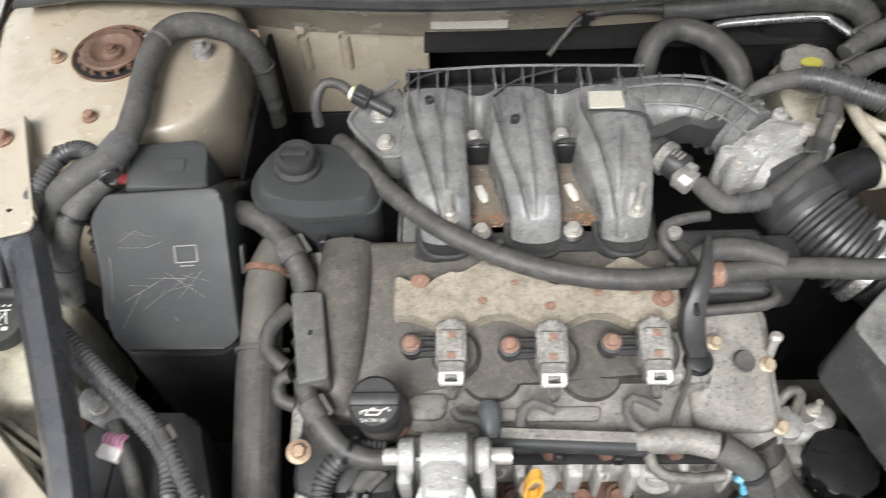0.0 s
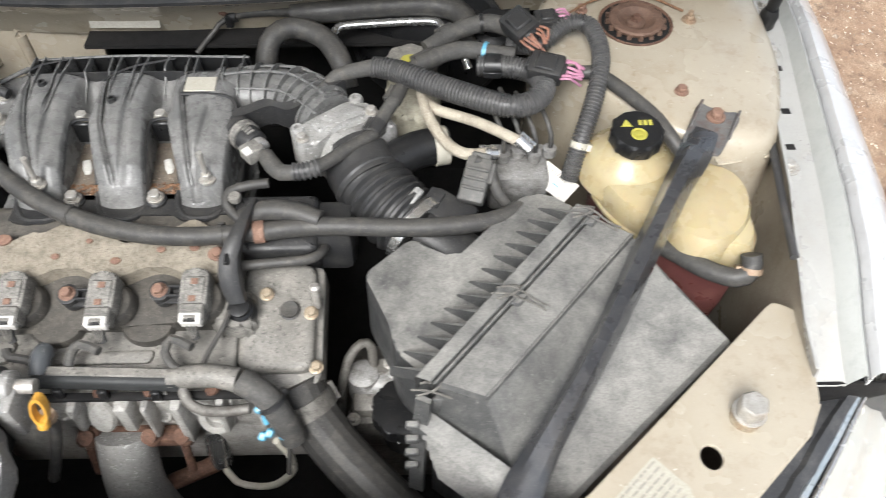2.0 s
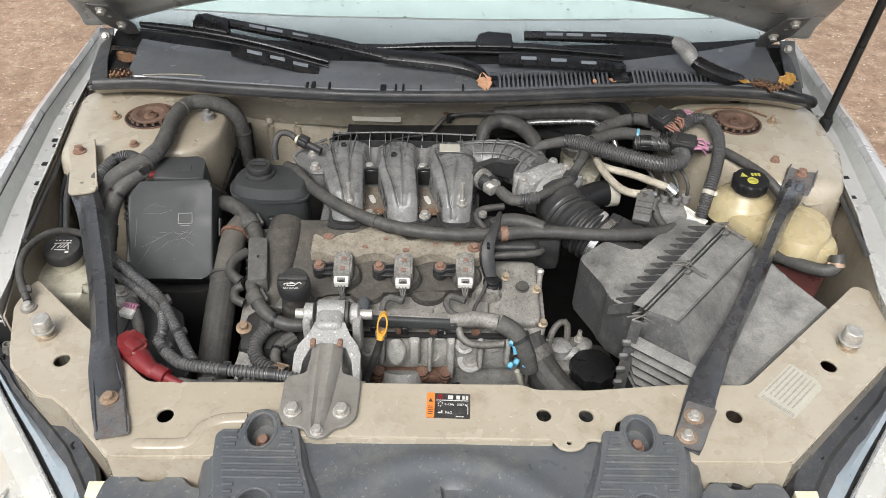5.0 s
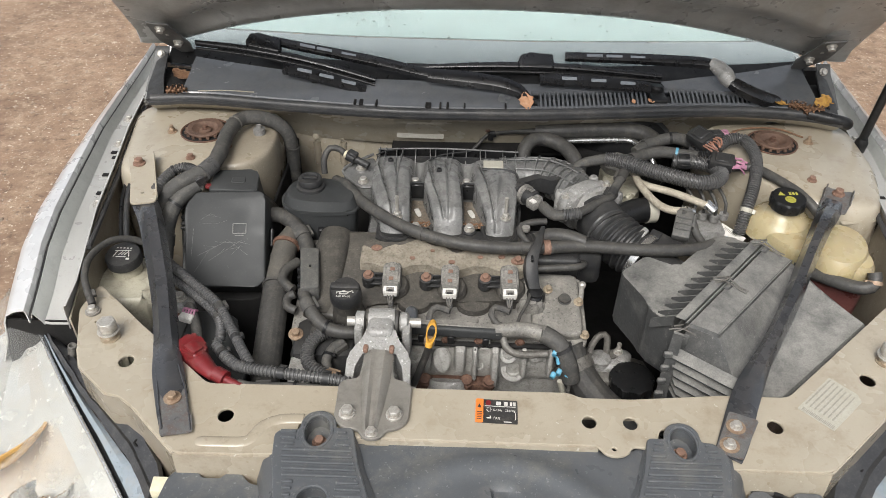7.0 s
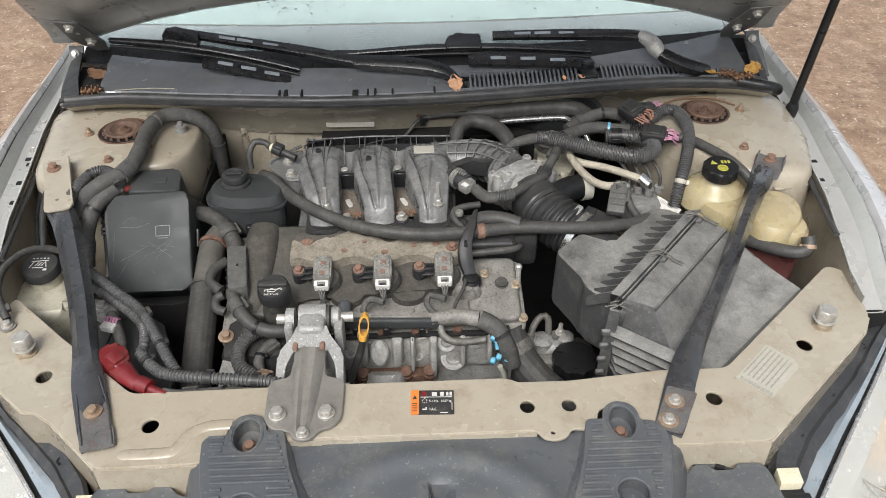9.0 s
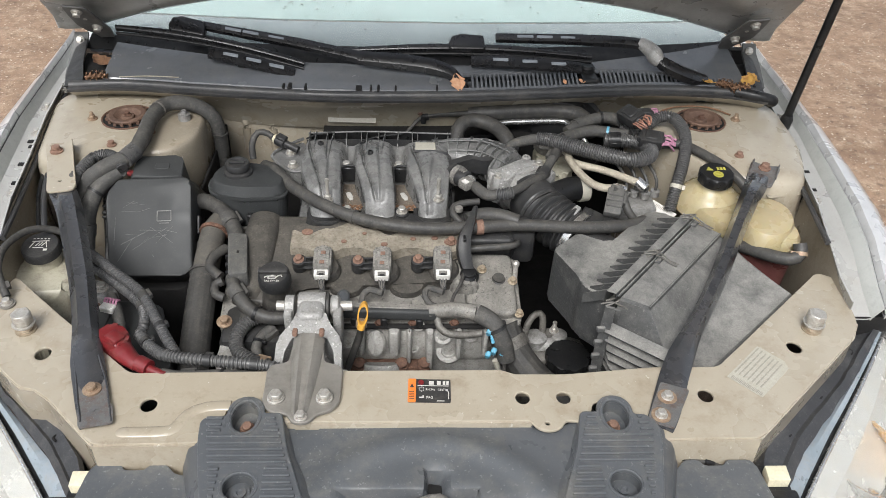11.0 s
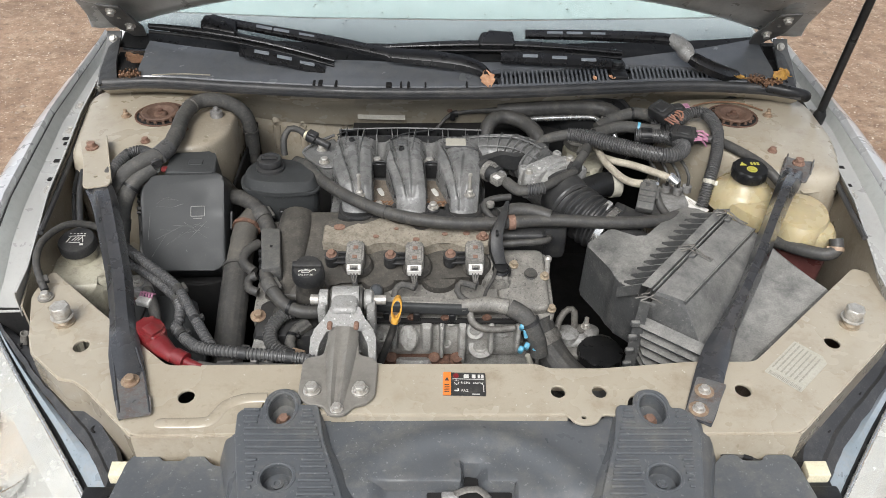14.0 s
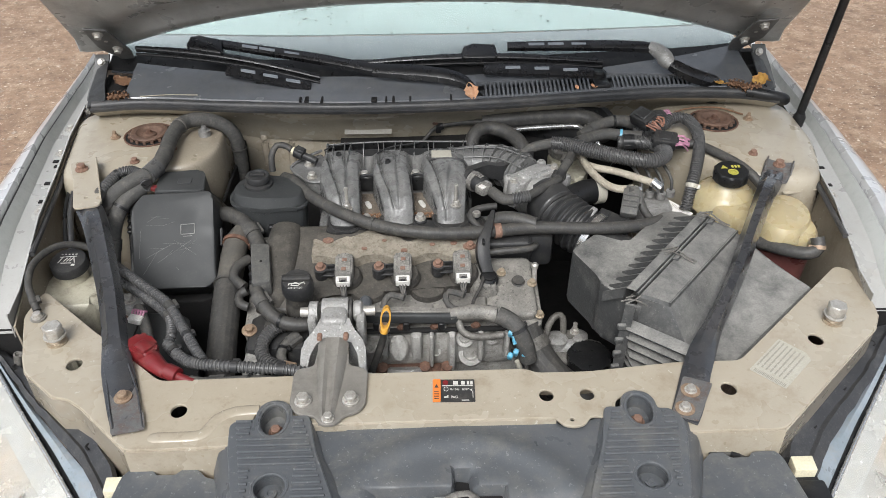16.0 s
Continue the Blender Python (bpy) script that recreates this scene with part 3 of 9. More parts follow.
def fender_side(sx):
    skin, edge, gap, flange, apron = [], [], [], [], []
    for y, xi, xo in FEND:
        xm = xi + min(0.042, (xo - xi) * 0.48)
        xr = xm + (xo - xm) * 0.32
        flange.append([(sx * (xi - 0.001), y, 0.846), (sx * xi, y, 0.838), (sx * (xi + 0.003), y, 0.835), (sx * (xm - 0.010), y, 0.834), (sx * xm, y, 0.836)])
        edge.append([(sx * (xm - 0.001), y, 0.833), (sx * (xm + 0.001), y, 0.838), (sx * (xm + (xr - xm) * 0.45), y, 0.849), (sx * (xr - 0.005), y, 0.857), (sx * (xr - 0.002), y, 0.853), (sx * xr, y, 0.846)])
        gap.append([(sx * (xr - 0.001), y, 0.845), (sx * (xr + 0.004), y, 0.849), (sx * (xr + 0.006), y, 0.845)])
        skin.append([(sx * (xr + 0.004), y, 0.836), (sx * (xr + 0.005), y, 0.856), (sx * (xr + 0.008), y, 0.862), (sx * (xo - 0.012), y, 0.858), (sx * (xo + 0.002), y, 0.849), (sx * (xo + 0.009), y, 0.835),
                     (sx * (xo + 0.018), y, 0.79), (sx * (xo + 0.05), y, 0.66), (sx * (xo + 0.055), y, 0.45), (sx * (xo + 0.03), y, 0.28)])
        apron.append([(sx * (xi - 0.0015), y, 0.848), (sx * (xi - 0.003), y, 0.80), (sx * (xi - 0.012), y, 0.70), (sx * (xi - 0.02), y, 0.40)])
    for sheet in (skin, edge, gap, flange, apron):
        for row, (y, xi, xo) in zip(sheet, FEND):
            u = min(1.0, max(0.0, (0.42 - y) / 0.22))
            row[:] = [(px, py, pz - 0.060 * u * u * (3 - 2 * u)) if pz > 0.70 else (px, py, pz) for px, py, pz in row]
    f = part("fender", loft(BM(), skin, thick=0.002), silver, body, "dusty silver fender")
    part("fender_edge", loft(BM(), edge, thick=0.0015), ridge_m, f, "weathered folded edge")
    part("edge_seal", loft(BM(), gap, thick=0.001), seal_rub, f)
    c = part("fender_channel", loft(BM(), flange, thick=0.0015), silver_in, body)
    part("inner_wing", loft(BM(), apron, thick=0.003), beige_worn, body)
    part("wing_seal", sweep(BM(), [(sx * (xi - 0.008), y, 0.842) for y, xi, xo in FEND[2:7]], 0.005, 8), seal_rub, body)
    y, xi, xo = FEND[-1]
    # near-black plate over the open end stands in for the shaded gap
    part("end_plate", loft(BM(), [[(sx * (xi - 0.002), y + 0.004, 0.782), (sx * (xo + 0.006), y + 0.004, 0.782)], [(sx * (xi - 0.004), y + 0.002, 0.73), (sx * (xo + 0.02), y + 0.002, 0.73)], [(sx * (xi - 0.01), y, 0.55), (sx * (xo + 0.04), y, 0.55)]], thick=0.003), dark, f)
    lip = []
    for y, xi, xo in FEND[2:]:
        u = smooth_step((0.46 - y) / 0.22)
        lip.append([(sx * (xi + 0.001), y, 0.825 - 0.055 * u), (sx * (xi + 0.0005), y, 0.852 - 0.040 * u), (sx * (xi - 0.001), y, 0.858 - 0.040 * u), (sx * (xi - 0.0045), y, 0.859 - 0.040 * u)])
    part("wing_lip", loft(BM(), lip, thick=0.0016), silver_in, body)
    for y, x, z in ((0.500, 0.726, 0.836), (0.82, 0.780, 0.838), (0.715, 0.764, 0.837), (0.318, 0.726, 0.790)):
        shared("bolt", B_ZINC, c, pose(sx * x, y, z + 0.0016))
        part("washer", lathe(BM(), [(0.0135, 0.0), (0.0135, 0.0014), (0.006, 0.0018)], pose(sx * x, y, z + 0.0005), 20), zinc, c)
        part("pad", lathe(BM(), [(0.024, 0.0), (0.019, 0.0022), (0.0, 0.0024)], pose(sx * x, y, z - 0.0016) @ Matrix.Diagonal((0.72, 1.15, 1, 1)), 22), silver_in, c)
    for y, x in ((0.685, 0.766), (0.665, 0.757), (0.535, 0.739), (0.60, 0.752)):
        part("slot", box(BM(), (sx * x, y, 0.8355), (0.011, 0.009, 0.003)), dark, c)


fender_side(1)
fender_side(-1)

# black cable that runs along the wing beside the tower
hose("wing_cable", [(-0.722, 0.835, 0.850), (-0.724, 0.772, 0.846), (-0.712, 0.70, 0.842), (-0.704, 0.639, 0.838), (-0.686, 0.53, 0.828), (-0.664, 0.45, 0.81), (-0.652, 0.40, 0.78)], 0.0055, seal_rub, "black cable along the inner wing", "cable")
hose("wing_cable", [(-0.728, 0.80, 0.842), (-0.722, 0.72, 0.838), (-0.715, 0.64, 0.832), (-0.698, 0.53, 0.82), (-0.676, 0.45, 0.80)], 0.0045, black_pl, "thin black cable along the inner wing", "cable")

# strut towers
TOWER_L = [(-0.72, 0.565), (-0.62, 0.555), (-0.56, 0.565), (-0.48, 0.605), (-0.435, 0.66), (-0.432, 0.76), (-0.44, 0.84), (-0.77, 0.86)]
TOWER_R = [(0.715, 0.50), (0.60, 0.52), (0.54, 0.575), (0.475, 0.64), (0.44, 0.69), (0.44, 0.84), (0.77, 0.86), (0.765, 0.66)]


def tower(sx, outline, zt):
    bm = BM()
    out = rounded(outline, 0.06, 5)
    cx, cy = sum(p[0] for p in out) / len(out), sum(p[1] for p in out) / len(out)

    def ring(k, z):
        return [(cx + (x - cx) * k, cy + (y - cy) * k, z) for x, y in out]
    rows = [ring(1.0, 0.42), ring(1.0, zt - 0.10), ring(0.985, zt - 0.035), ring(0.955, zt - 0.012), ring(0.90, zt - 0.003), ring(0.75, zt), ring(0.2, zt + 0.002)]
    loft(bm, rows, closed=True)
    bm.faces.ensure_lookup_table()
    vs = [v for v in bm.verts if abs(v.co.z - zt - 0.002) < 1e-6]
    bmesh.ops.contextual_create(bm, geom=vs)
    t = part("strut_tower", bm, beige, body, "beige tower with a rusty strut mount", 50)
    x, y = (-0.583, 0.724) if sx < 0 else (0.575, 0.742)
    M0 = Matrix.Translation((x, y, zt + 0.002))
    part("strut_ring", lathe(BM(), [(0.0500, -0.001), (0.0505, 0.002), (0.049, 0.003), (0.047, 0.0015), (0.0465, -0.001)], M0, 40, True), rust, t, "rusty ring of the strut mount")
    # flat near-black disc puts the shade of the gap inside the ring
    part("strut_well", lathe(BM(), [(0.0465, 0.0), (0.0465, 0.0006), (0.0, 0.0006)], M0, 40), dark, t)
    bm = lathe(BM(), [(0.030, 0.0), (0.0365, 0.003), (0.0375, 0.007), (0.035, 0.009), (0.026, 0.0085), (0.019, 0.002), (0.0135, 0.001), (0.0125, 0.0045), (0.010, 0.006), (0.0, 0.006)], M0, 36)
    part("strut_plate", bm, mat_plate, t)
    for i in range(16):
        a = i * math.pi / 8
        part("lug", box(BM(), (x + 0.0385 * math.cos(a), y + 0.0385 * math.sin(a), zt + 0.005), (0.0055, 0.0055, 0.006), None), mat_plate, t)
    shared("bolt", B_RUSTD, t, pose(x, y, zt + 0.0075) @ Matrix.Scale(0.85, 4))
    for bx, by, me in ((sx * 0.650, 0.718 if sx < 0 else 0.748, B_STUDS), (-0.584 if sx < 0 else 0.609, 0.617 if sx < 0 else 0.602, B_RUST), (-0.52 if sx < 0 else 0.505, 0.66 if sx < 0 else 0.772, B_RUST)):
        shared("bolt", me, t, pose(bx, by, zt + 0.001))
    return t


mat_plate = mat("rusty_brown_steel", (0.15, 0.088, 0.060), (0.085, 0.050, 0.036), 0.7, 0.2, (0.22, 0.15, 0.11), 0.4, 30, 300, 0.3)
B_STUDS = bolt_mesh("stud_short", brass, 0.0062, 0.006, 1.6, 0.015)
tower(-1, TOWER_L, 0.868)
tower(1, TOWER_R, 0.868)
# raised can on the battery side's tower
can = rounded([(-0.548, 0.583), (-0.47, 0.596), (-0.432, 0.652), (-0.432, 0.748), (-0.50, 0.768), (-0.545, 0.70)], 0.05, 9)
kx, ky = sum(p[0] for p in can) / len(can), sum(p[1] for p in can) / len(can)
bm = BM()
loft(bm, [[(kx + (x - kx) * k, ky + (y - ky) * k, z) for x, y in can] for k, z in ((1.0, 0.70), (1.0, 0.842), (0.992, 0.854), (0.968, 0.863), (0.93, 0.8685), (0.86, 0.8710), (0.60, 0.8722), (0.02, 0.8725))], closed=True)
part("tower_box", bm, beige_worn, body, "grimy raised can beside the tower", 60)

# firewall: upper ledge, lower left wall, dark cavity whose shade is painted near-black
SEAL = [(-0.715, 0.795), (-0.61, 0.806), (-0.434, 0.787), (-0.204, 0.768), (0.002, 0.771), (0.142, 0.781), (0.358, 0.806), (0.505, 0.818), (0.647, 0.808), (0.72, 0.782)]
sealp = [Vector((p.x, p.y, 0.9)) for p in spline([(x, y, 0.9) for x, y in SEAL], 0.02)]
part("firewall_top", loft(BM(), [[(p.x, p.y + dy, z) for p in sealp] for dy, z in ((0.015, 0.899), (-0.004, 0.893), (0.004, 0.886), (0.030, 0.866), (0.056, 0.835), (0.066, 0.806), (0.072, 0.792), (0.09, 0.790))], thick=0.003), beige, body)
bm = BM()
box(bm, (-0.325, 0.862, 0.720), (0.236, 0.02, 0.18), None, 0.004)
part("firewall", bm, beige, body)
# near-black colour puts the deep shade into the lower wall
part("shaded_lower_wall", box(BM(), (-0.325, 0.868, 0.56), (0.240, 0.02, 0.12), None, 0.004), dark, body)
for x in (-0.382, -0.324):
    part("pressed_bead", sweep(BM(), [(x, 0.8545, 0.800), (x, 0.852, 0.790), (x, 0.852, 0.725)], 0.0085, 10, squash=1, wob=0), beige, body)
# near-black walls and floor added so the gaps between parts look shaded
part("dark_cavity_wall", box(BM(), (0.17, 1.02, 0.60), (1.2, 0.02, 0.62)), dark, body)
part("dark_bay_floor", box(BM(), (0.0, 0.45, 0.30), (1.5, 1.3, 0.02)), dark, body)
part("dark_front_wall", box(BM(), (0.0, 0.03, 0.50), (1.0, 0.03, 0.42)), dark, body)
for sx in (-1, 1):
    for y in (0.68, 3.3):
        part("tyre", lathe(BM(), [(0.20, -0.10), (0.29, -0.105), (0.32, -0.08), (0.325, 0.0), (0.32, 0.08), (0.29, 0.105), (0.20, 0.10)], Matrix.Translation((sx * 0.76, y, 0.318)) @ Matrix.Rotation(math.pi / 2, 4, 'Y'), 40), rubber, body)
# thin near-black sheet stands in for the shade of the cavity
part("cavity_shade_sheet", box(BM(), (0.12, 0.90, 0.794), (0.66, 0.20, 0.006)), dark, body)
tagged(part("firewall_sticker", plate(rounded([(-0.200, -0.011), (-0.098, -0.012), (-0.098, 0.010), (-0.200, 0.012)], 0.002, 2), [], 0.0, 0.0006, 0, pose(0, 0.826, 0.823, 62, 0, 0)), ink_fade, body), "faded sticker")

# body shell behind the glass: unseen roof and sides close the cabin against light
bm = BM()
loft(bm, [[(-0.66, 1.62, 1.30), (0, 1.60, 1.34), (0.66, 1.62, 1.30)], [(-0.60, 2.1, 1.40), (0, 2.1, 1.45), (0.60, 2.1, 1.40)], [(-0.60, 3.0, 1.38), (0, 3.0, 1.42), (0.60, 3.0, 1.38)], [(-0.66, 3.6, 0.95), (0, 3.6, 1.0), (0.66, 3.6, 0.95)]], thick=0.01)
part("roof", bm, silver, body)
bm = BM()
for sx in (-1, 1):
    loft(bm, [[(sx * 0.78, 1.0, 0.86), (sx * 0.84, 1.0, 0.6), (sx * 0.82, 1.0, 0.28)], [(sx * 0.78, 3.6, 0.92), (sx * 0.84, 3.6, 0.6), (sx * 0.82, 3.6, 0.28)]], thick=0.01)
    loft(bm, [[(sx * 0.76, 1.05, 0.90), (sx * 0.66, 1.62, 1.31)], [(sx * 0.77, 1.5, 0.90), (sx * 0.60, 2.1, 1.40)], [(sx * 0.77, 3.0, 0.92), (sx * 0.60, 3.0, 1.38)], [(sx * 0.76, 3.6, 0.92), (sx * 0.66, 3.6, 0.95)]], thick=0.01)
part("side_panel", bm, silver, body)


# ---- hood, raised ----
def hood_pt(x, v, lift=0.0):
    """A point of the raised hood: x across, v up from its rear edge."""
    a = abs(x) / 0.775
    arch = 0.135 * max(0.0, 1 - (a / 0.93) ** 2.4)
    s = arch * 1.38 + v
    bow = 0.02 * (1 - a * a)
    return (x * (1 - 0.10 * v), 0.985 - s * 0.725 - lift * 0.69 - bow * 0.2, 0.945 + s * 0.69 + bow - lift * 0.725)


def make_hood():
    t = thing("hood", (0, 0.9, 0.96), "raised silver hood with a dusty grey underside", "car hood")
    xs = [-0.775 + 1.55 * i / 40 for i in range(41)]

    def relief(x, v):
        a = abs(x)
        r = 0.014 * math.exp(-((v - 0.16) / 0.035) ** 2) * (1 if a < 0.6 else max(0, 1 - (a - 0.6) / 0.1))
        r += 0.010 * math.exp(-((v - 0.03) / 0.022) ** 2)
        r += 0.012 * math.exp(-((a - 0.66 + 0.1 * v) / 0.03) ** 2) * min(1, max(0, (v - 0.05) / 0.1))
        return r
    vs = [0, 0.012, 0.025, 0.045, 0.07, 0.10, 0.125, 0.15, 0.175, 0.20, 0.25, 0.35, 0.5, 0.7, 0.95]
    part("inner_panel", loft(BM(), [[hood_pt(x, v, relief(x, v)) for x in xs] for v in vs], thick=0.0015), hood_in, t, "dusty pressed underside")
    part("outer_skin", loft(BM(), [[hood_pt(x * 1.02, v - 0.004, -0.022 * min(1, v / 0.05 + 0.1)) for x in xs] for v in (0, 0.02, 0.05, 0.2, 0.5, 0.97)], thick=0.0015), silver, t)
    for sx in (-1, 1):
        m = Matrix((Vector((sx, 0, 0)), Vector((0, -0.725, 0.69)), Vector((0, -0.69, -0.725)))).transposed().to_4x4()
        m.translation = (0, 0.985, 0.945)
        o = [(0.712, 0.172), (0.668, 0.162), (0.656, 0.055), (0.664, 0.008), (0.688, -0.012), (0.698, 0.030), (0.708, 0.045), (0.717, 0.075), (0.715, 0.120)]
        bm = BM()
        prism(bm, rounded(o if sx > 0 else o[::-1], 0.007, 3), 0.018, 0.022, m, 0.001, 1)
        h = part("hinge", bm, hinge_m, t, "dusty steel hinge plate")
        part("hinge_edge", sweep(BM(), [tuple(m @ Vector((x, q, 0.021))) for x, q in ((0.659, 0.065), (0.664, 0.110), (0.670, 0.158), (0.688, 0.165), (0.708, 0.170))], 0.0022, 8, wob=0), hinge_m, h)
        for x, q in ((0.690, 0.146), (0.678, 0.070)):
            shared("bolt", B_ZINC, h, m @ Matrix.Translation((x, q, 0.022)) @ Matrix.Scale(1.2, 4))
        part("rivet", lathe(BM(), [(0.004, 0), (0.004, 0.001), (0.0, 0.0015)], m @ Matrix.Translation((0.688, 0.108, 0.022)), 12), zinc, h)
        bm = BM()
        loft(bm, [[(sx * (x - 0.016), y, z), (sx * (x + 0.016), y + 0.004, z - 0.002)] for x, y, z in ((0.742, 0.985, 0.938), (0.745, 0.975, 0.918), (0.752, 0.95, 0.895), (0.752, 0.90, 0.868))], thick=0.004)
        part("hinge_arm", bm, hinge_m, h)
        shared("bolt", B_ZINC, h, pose(sx * 0.742, 0.972, 0.925, 60, 0, 0))
        shared("bolt", B_ZINC, h, pose(sx * 0.765, 0.88, 0.845))
    return t


make_hood()

# hood prop
gp = thing("hood_strut", (0.771, 0.773, 0.84), "black gas strut holding up the hood", "gas strut")
bm = rod(BM(), (0.771, 0.773, 0.862), (0.770, 0.722, 1.16), 0.0085)
part("cylinder", bm, black_pl, gp)
bm = lathe(BM(), [(0.010, -0.012), (0.013, -0.008), (0.013, 0.012), (0.009, 0.022)], frame_to((0.771, 0.773, 0.850), (0.770, 0.722, 1.16)), 16)
box(bm, (0.771, 0.773, 0.843), (0.016, 0.016, 0.014), None, 0.003)
part("end_fitting", bm, black_pl, gp)
part("rod", rod(BM(), (0.770, 0.722, 1.16), (0.769, 0.69, 1.20), 0.004), chrome, gp)

# ---- cowl, seal, windscreen, wipers ----
seal = thing("cowl_seal", (0, 0.78, 0.89), "dusty black rubber weather seal along the cowl", "rubber seal")
bm = sweep(BM(), [(x, y + 0.006, 0.900) for x, y in SEAL], 0.0092, 12, step=0.02, wob=0.05)
part("bulb", bm, seal_rub, seal)
part("lip", loft(BM(), [[(p.x, p.y + dy, z) for p in sealp] for dy, z in ((-0.010, 0.892), (-0.012, 0.898), (0.004, 0.900))], thick=0.003), seal_rub, seal)
bm = sweep(BM(), [(0.66, 0.806, 0.905), (0.70, 0.79, 0.903), (0.728, 0.785, 0.898), (0.738, 0.79, 0.892)], 0.0125, 12)
part("corner_block", bm, black_pl, seal)

BASE = [(-0.72, 0.955), (-0.573, 0.928), (-0.348, 0.888), (-0.16, 0.876), (0.108, 0.876), (0.371, 0.905), (0.576, 0.94), (0.70, 0.975)]
basep = spline([(x, y, 0.0) for x, y in BASE], 0.03)


def base_y(x):
    for a, b in zip(basep, basep[1:]):
        if a.x <= x <= b.x:
            return a.y + (b.y - a.y) * (x - a.x) / (b.x - a.x)
    return basep[0].y if x < 0 else basep[-1].y


def seal_y(x):
    for a, b in zip(sealp, sealp[1:]):
        if a.x <= x <= b.x:
            return a.y + (b.y - a.y) * (x - a.x) / (b.x - a.x)
    return sealp[0].y if x < 0 else sealp[-1].y


cowl_m = mat("cowl_plastic", (0.0986, 0.1044, 0.1131), (0.1160, 0.1203, 0.1276), 0.20, 0, (0.15, 0.145, 0.135), 0.30, 5, 300, 0.03, 0, (0.30, 0.29, 0.27), 0.05, 300, grain=0.06, spec=0.6)


def cowl_strip(x0, x1, prof, n=24):
    rows = []
    for f, z in prof:
        rows.append([(x, seal_y(x) + 0.012 + (base_y(x) - seal_y(x) - 0.012) * f, z) for x in [x0 + (x1 - x0) * i / n for i in range(n + 1)]])
    return loft(BM(), rows, thick=0.003)


cowl = part("cowl_panel", cowl_strip(-0.655, 0.085, [(0, 0.899), (0.05, 0.908), (0.35, 0.915), (0.65, 0.920), (0.72, 0.926), (1.0, 0.930), (1.15, 0.934)]), cowl_m, body, "dusty black plastic cowl with a slotted grille")
part("well_panel", cowl_strip(0.085, 0.66, [(0, 0.897), (0.9, 0.892), (0.99, 0.928)]), cowl_m, cowl)
rows = []
for k, z in ((0.0, 0.912), (0.02, 0.921), (0.30, 0.925), (0.75, 0.929), (1.0, 0.932), (1.12, 0.935)):
    row = []
    for i in range(33):
        x = 0.085 + 0.605 * i / 32
        f0 = 0.62 - 0.46 * smooth_step((x - 0.36) / 0.27)
        y0, y1 = seal_y(x) + 0.012, base_y(x)
        row.append((x, y0 + (y1 - y0) * (f0 + (1 - f0) * k), z - 0.010 * smooth_step((x - 0.52) / 0.16) * (1 - k)))
    rows.append(row)
part("rear_trim", loft(BM(), rows, thick=0.003), cowl_m, cowl)
part("front_trim", cowl_strip(0.085, 0.66, [(0, 0.898), (0.03, 0.908), (0.10, 0.909), (0.12, 0.900)]), cowl_m, cowl)
k = 0
x = 0.105
while x < 0.635:
    if not 0.335 < x < 0.375:
        y0 = seal_y(x) + 0.018
        y1 = seal_y(x) + 0.012 + (base_y(x) - seal_y(x) - 0.012) * (0.635 - 0.46 * smooth_step((x - 0.36) / 0.27))
        if y1 - y0 > 0.012:
            bm = BM()
            loft(bm, [[(x - 0.0022, y0, 0.906), (x + 0.0022, y0, 0.906)], [(x - 0.0022, (y0 + y1) / 2, 0.913), (x + 0.0022, (y0 + y1) / 2, 0.913)], [(x - 0.0022, y1, 0.917), (x + 0.0022, y1, 0.917)]], thick=0.006)
            part("slat", bm, cowl_m, cowl)
    x += 0.0093
bm = box(BM(), (0.355, seal_y(0.355) + 0.045, 0.912), (0.034, 0.05, 0.010), pose(0, 0, 0), 0.004)
lathe(bm, [(0.016, 0), (0.016, 0.010), (0.012, 0.014)], Matrix.Translation((0.355, seal_y(0.355) + 0.068, 0.915)), 18)
part("nozzle", bm, black_pl, cowl)
bm = box(BM(), (-0.372, base_y(-0.37) - 0.022, 0.925), (0.026, 0.03, 0.016), None, 0.005)
part("nozzle", bm, black_pl, cowl)
for i, (x, w) in enumerate(((-0.283, 0.005), (-0.270, 0.008), (-0.238, 0.005), (-0.13, 0.012), (-0.105, 0.004), (-0.09, 0.005), (-0.055, 0.004), (0.03, 0.004))):
    part("slot", box(BM(), (x, seal_y(x) + 0.021, 0.9095), (w, 0.018 + 0.006 * (i % 3), 0.005), None, 0.001, 1), dark, cowl)
# scuttle corners: near-black blocks stand in for the shade of the open wells
for sx in (-1, 1):
    bm = BM()
    prism(bm, [(sx * 0.640, 0.845), (sx * 0.715, 0.835), (sx * 0.725, 0.95), (sx * 0.65, 0.94)], 0.86, 0.904)
    part("drain_well", bm, dark, cowl)
    bm = BM()
    loft(bm, [[(sx * 0.690, 0.815, 0.904), (sx * 0.725, 0.80, 0.895)], [(sx * 0.705, 0.87, 0.915), (sx * 0.738, 0.86, 0.90)], [(sx * 0.715, 0.95, 0.935), (sx * 0.745, 0.95, 0.915)]], thick=0.003)
    part("end_piece", bm, black_dusty, cowl)

ws = thing("windscreen", (0, 1.2, 0.93), "misted car windscreen with beads of water", "windscreen")


def screen_pt(x, f, lift=0.0):
    k = 1 - 0.16 * f
    yb = base_y(x)
    y1 = 1.52 + 0.06 * (x / 0.7) ** 2
    return (x * k, yb + (y1 - yb) * f, 0.925 + 0.012 * (1 - (x / 0.7) ** 2) + 0.385 * f + 0.02 * f * (1 - f) - 0.05 * f * (x / 0.72) ** 2 + lift)


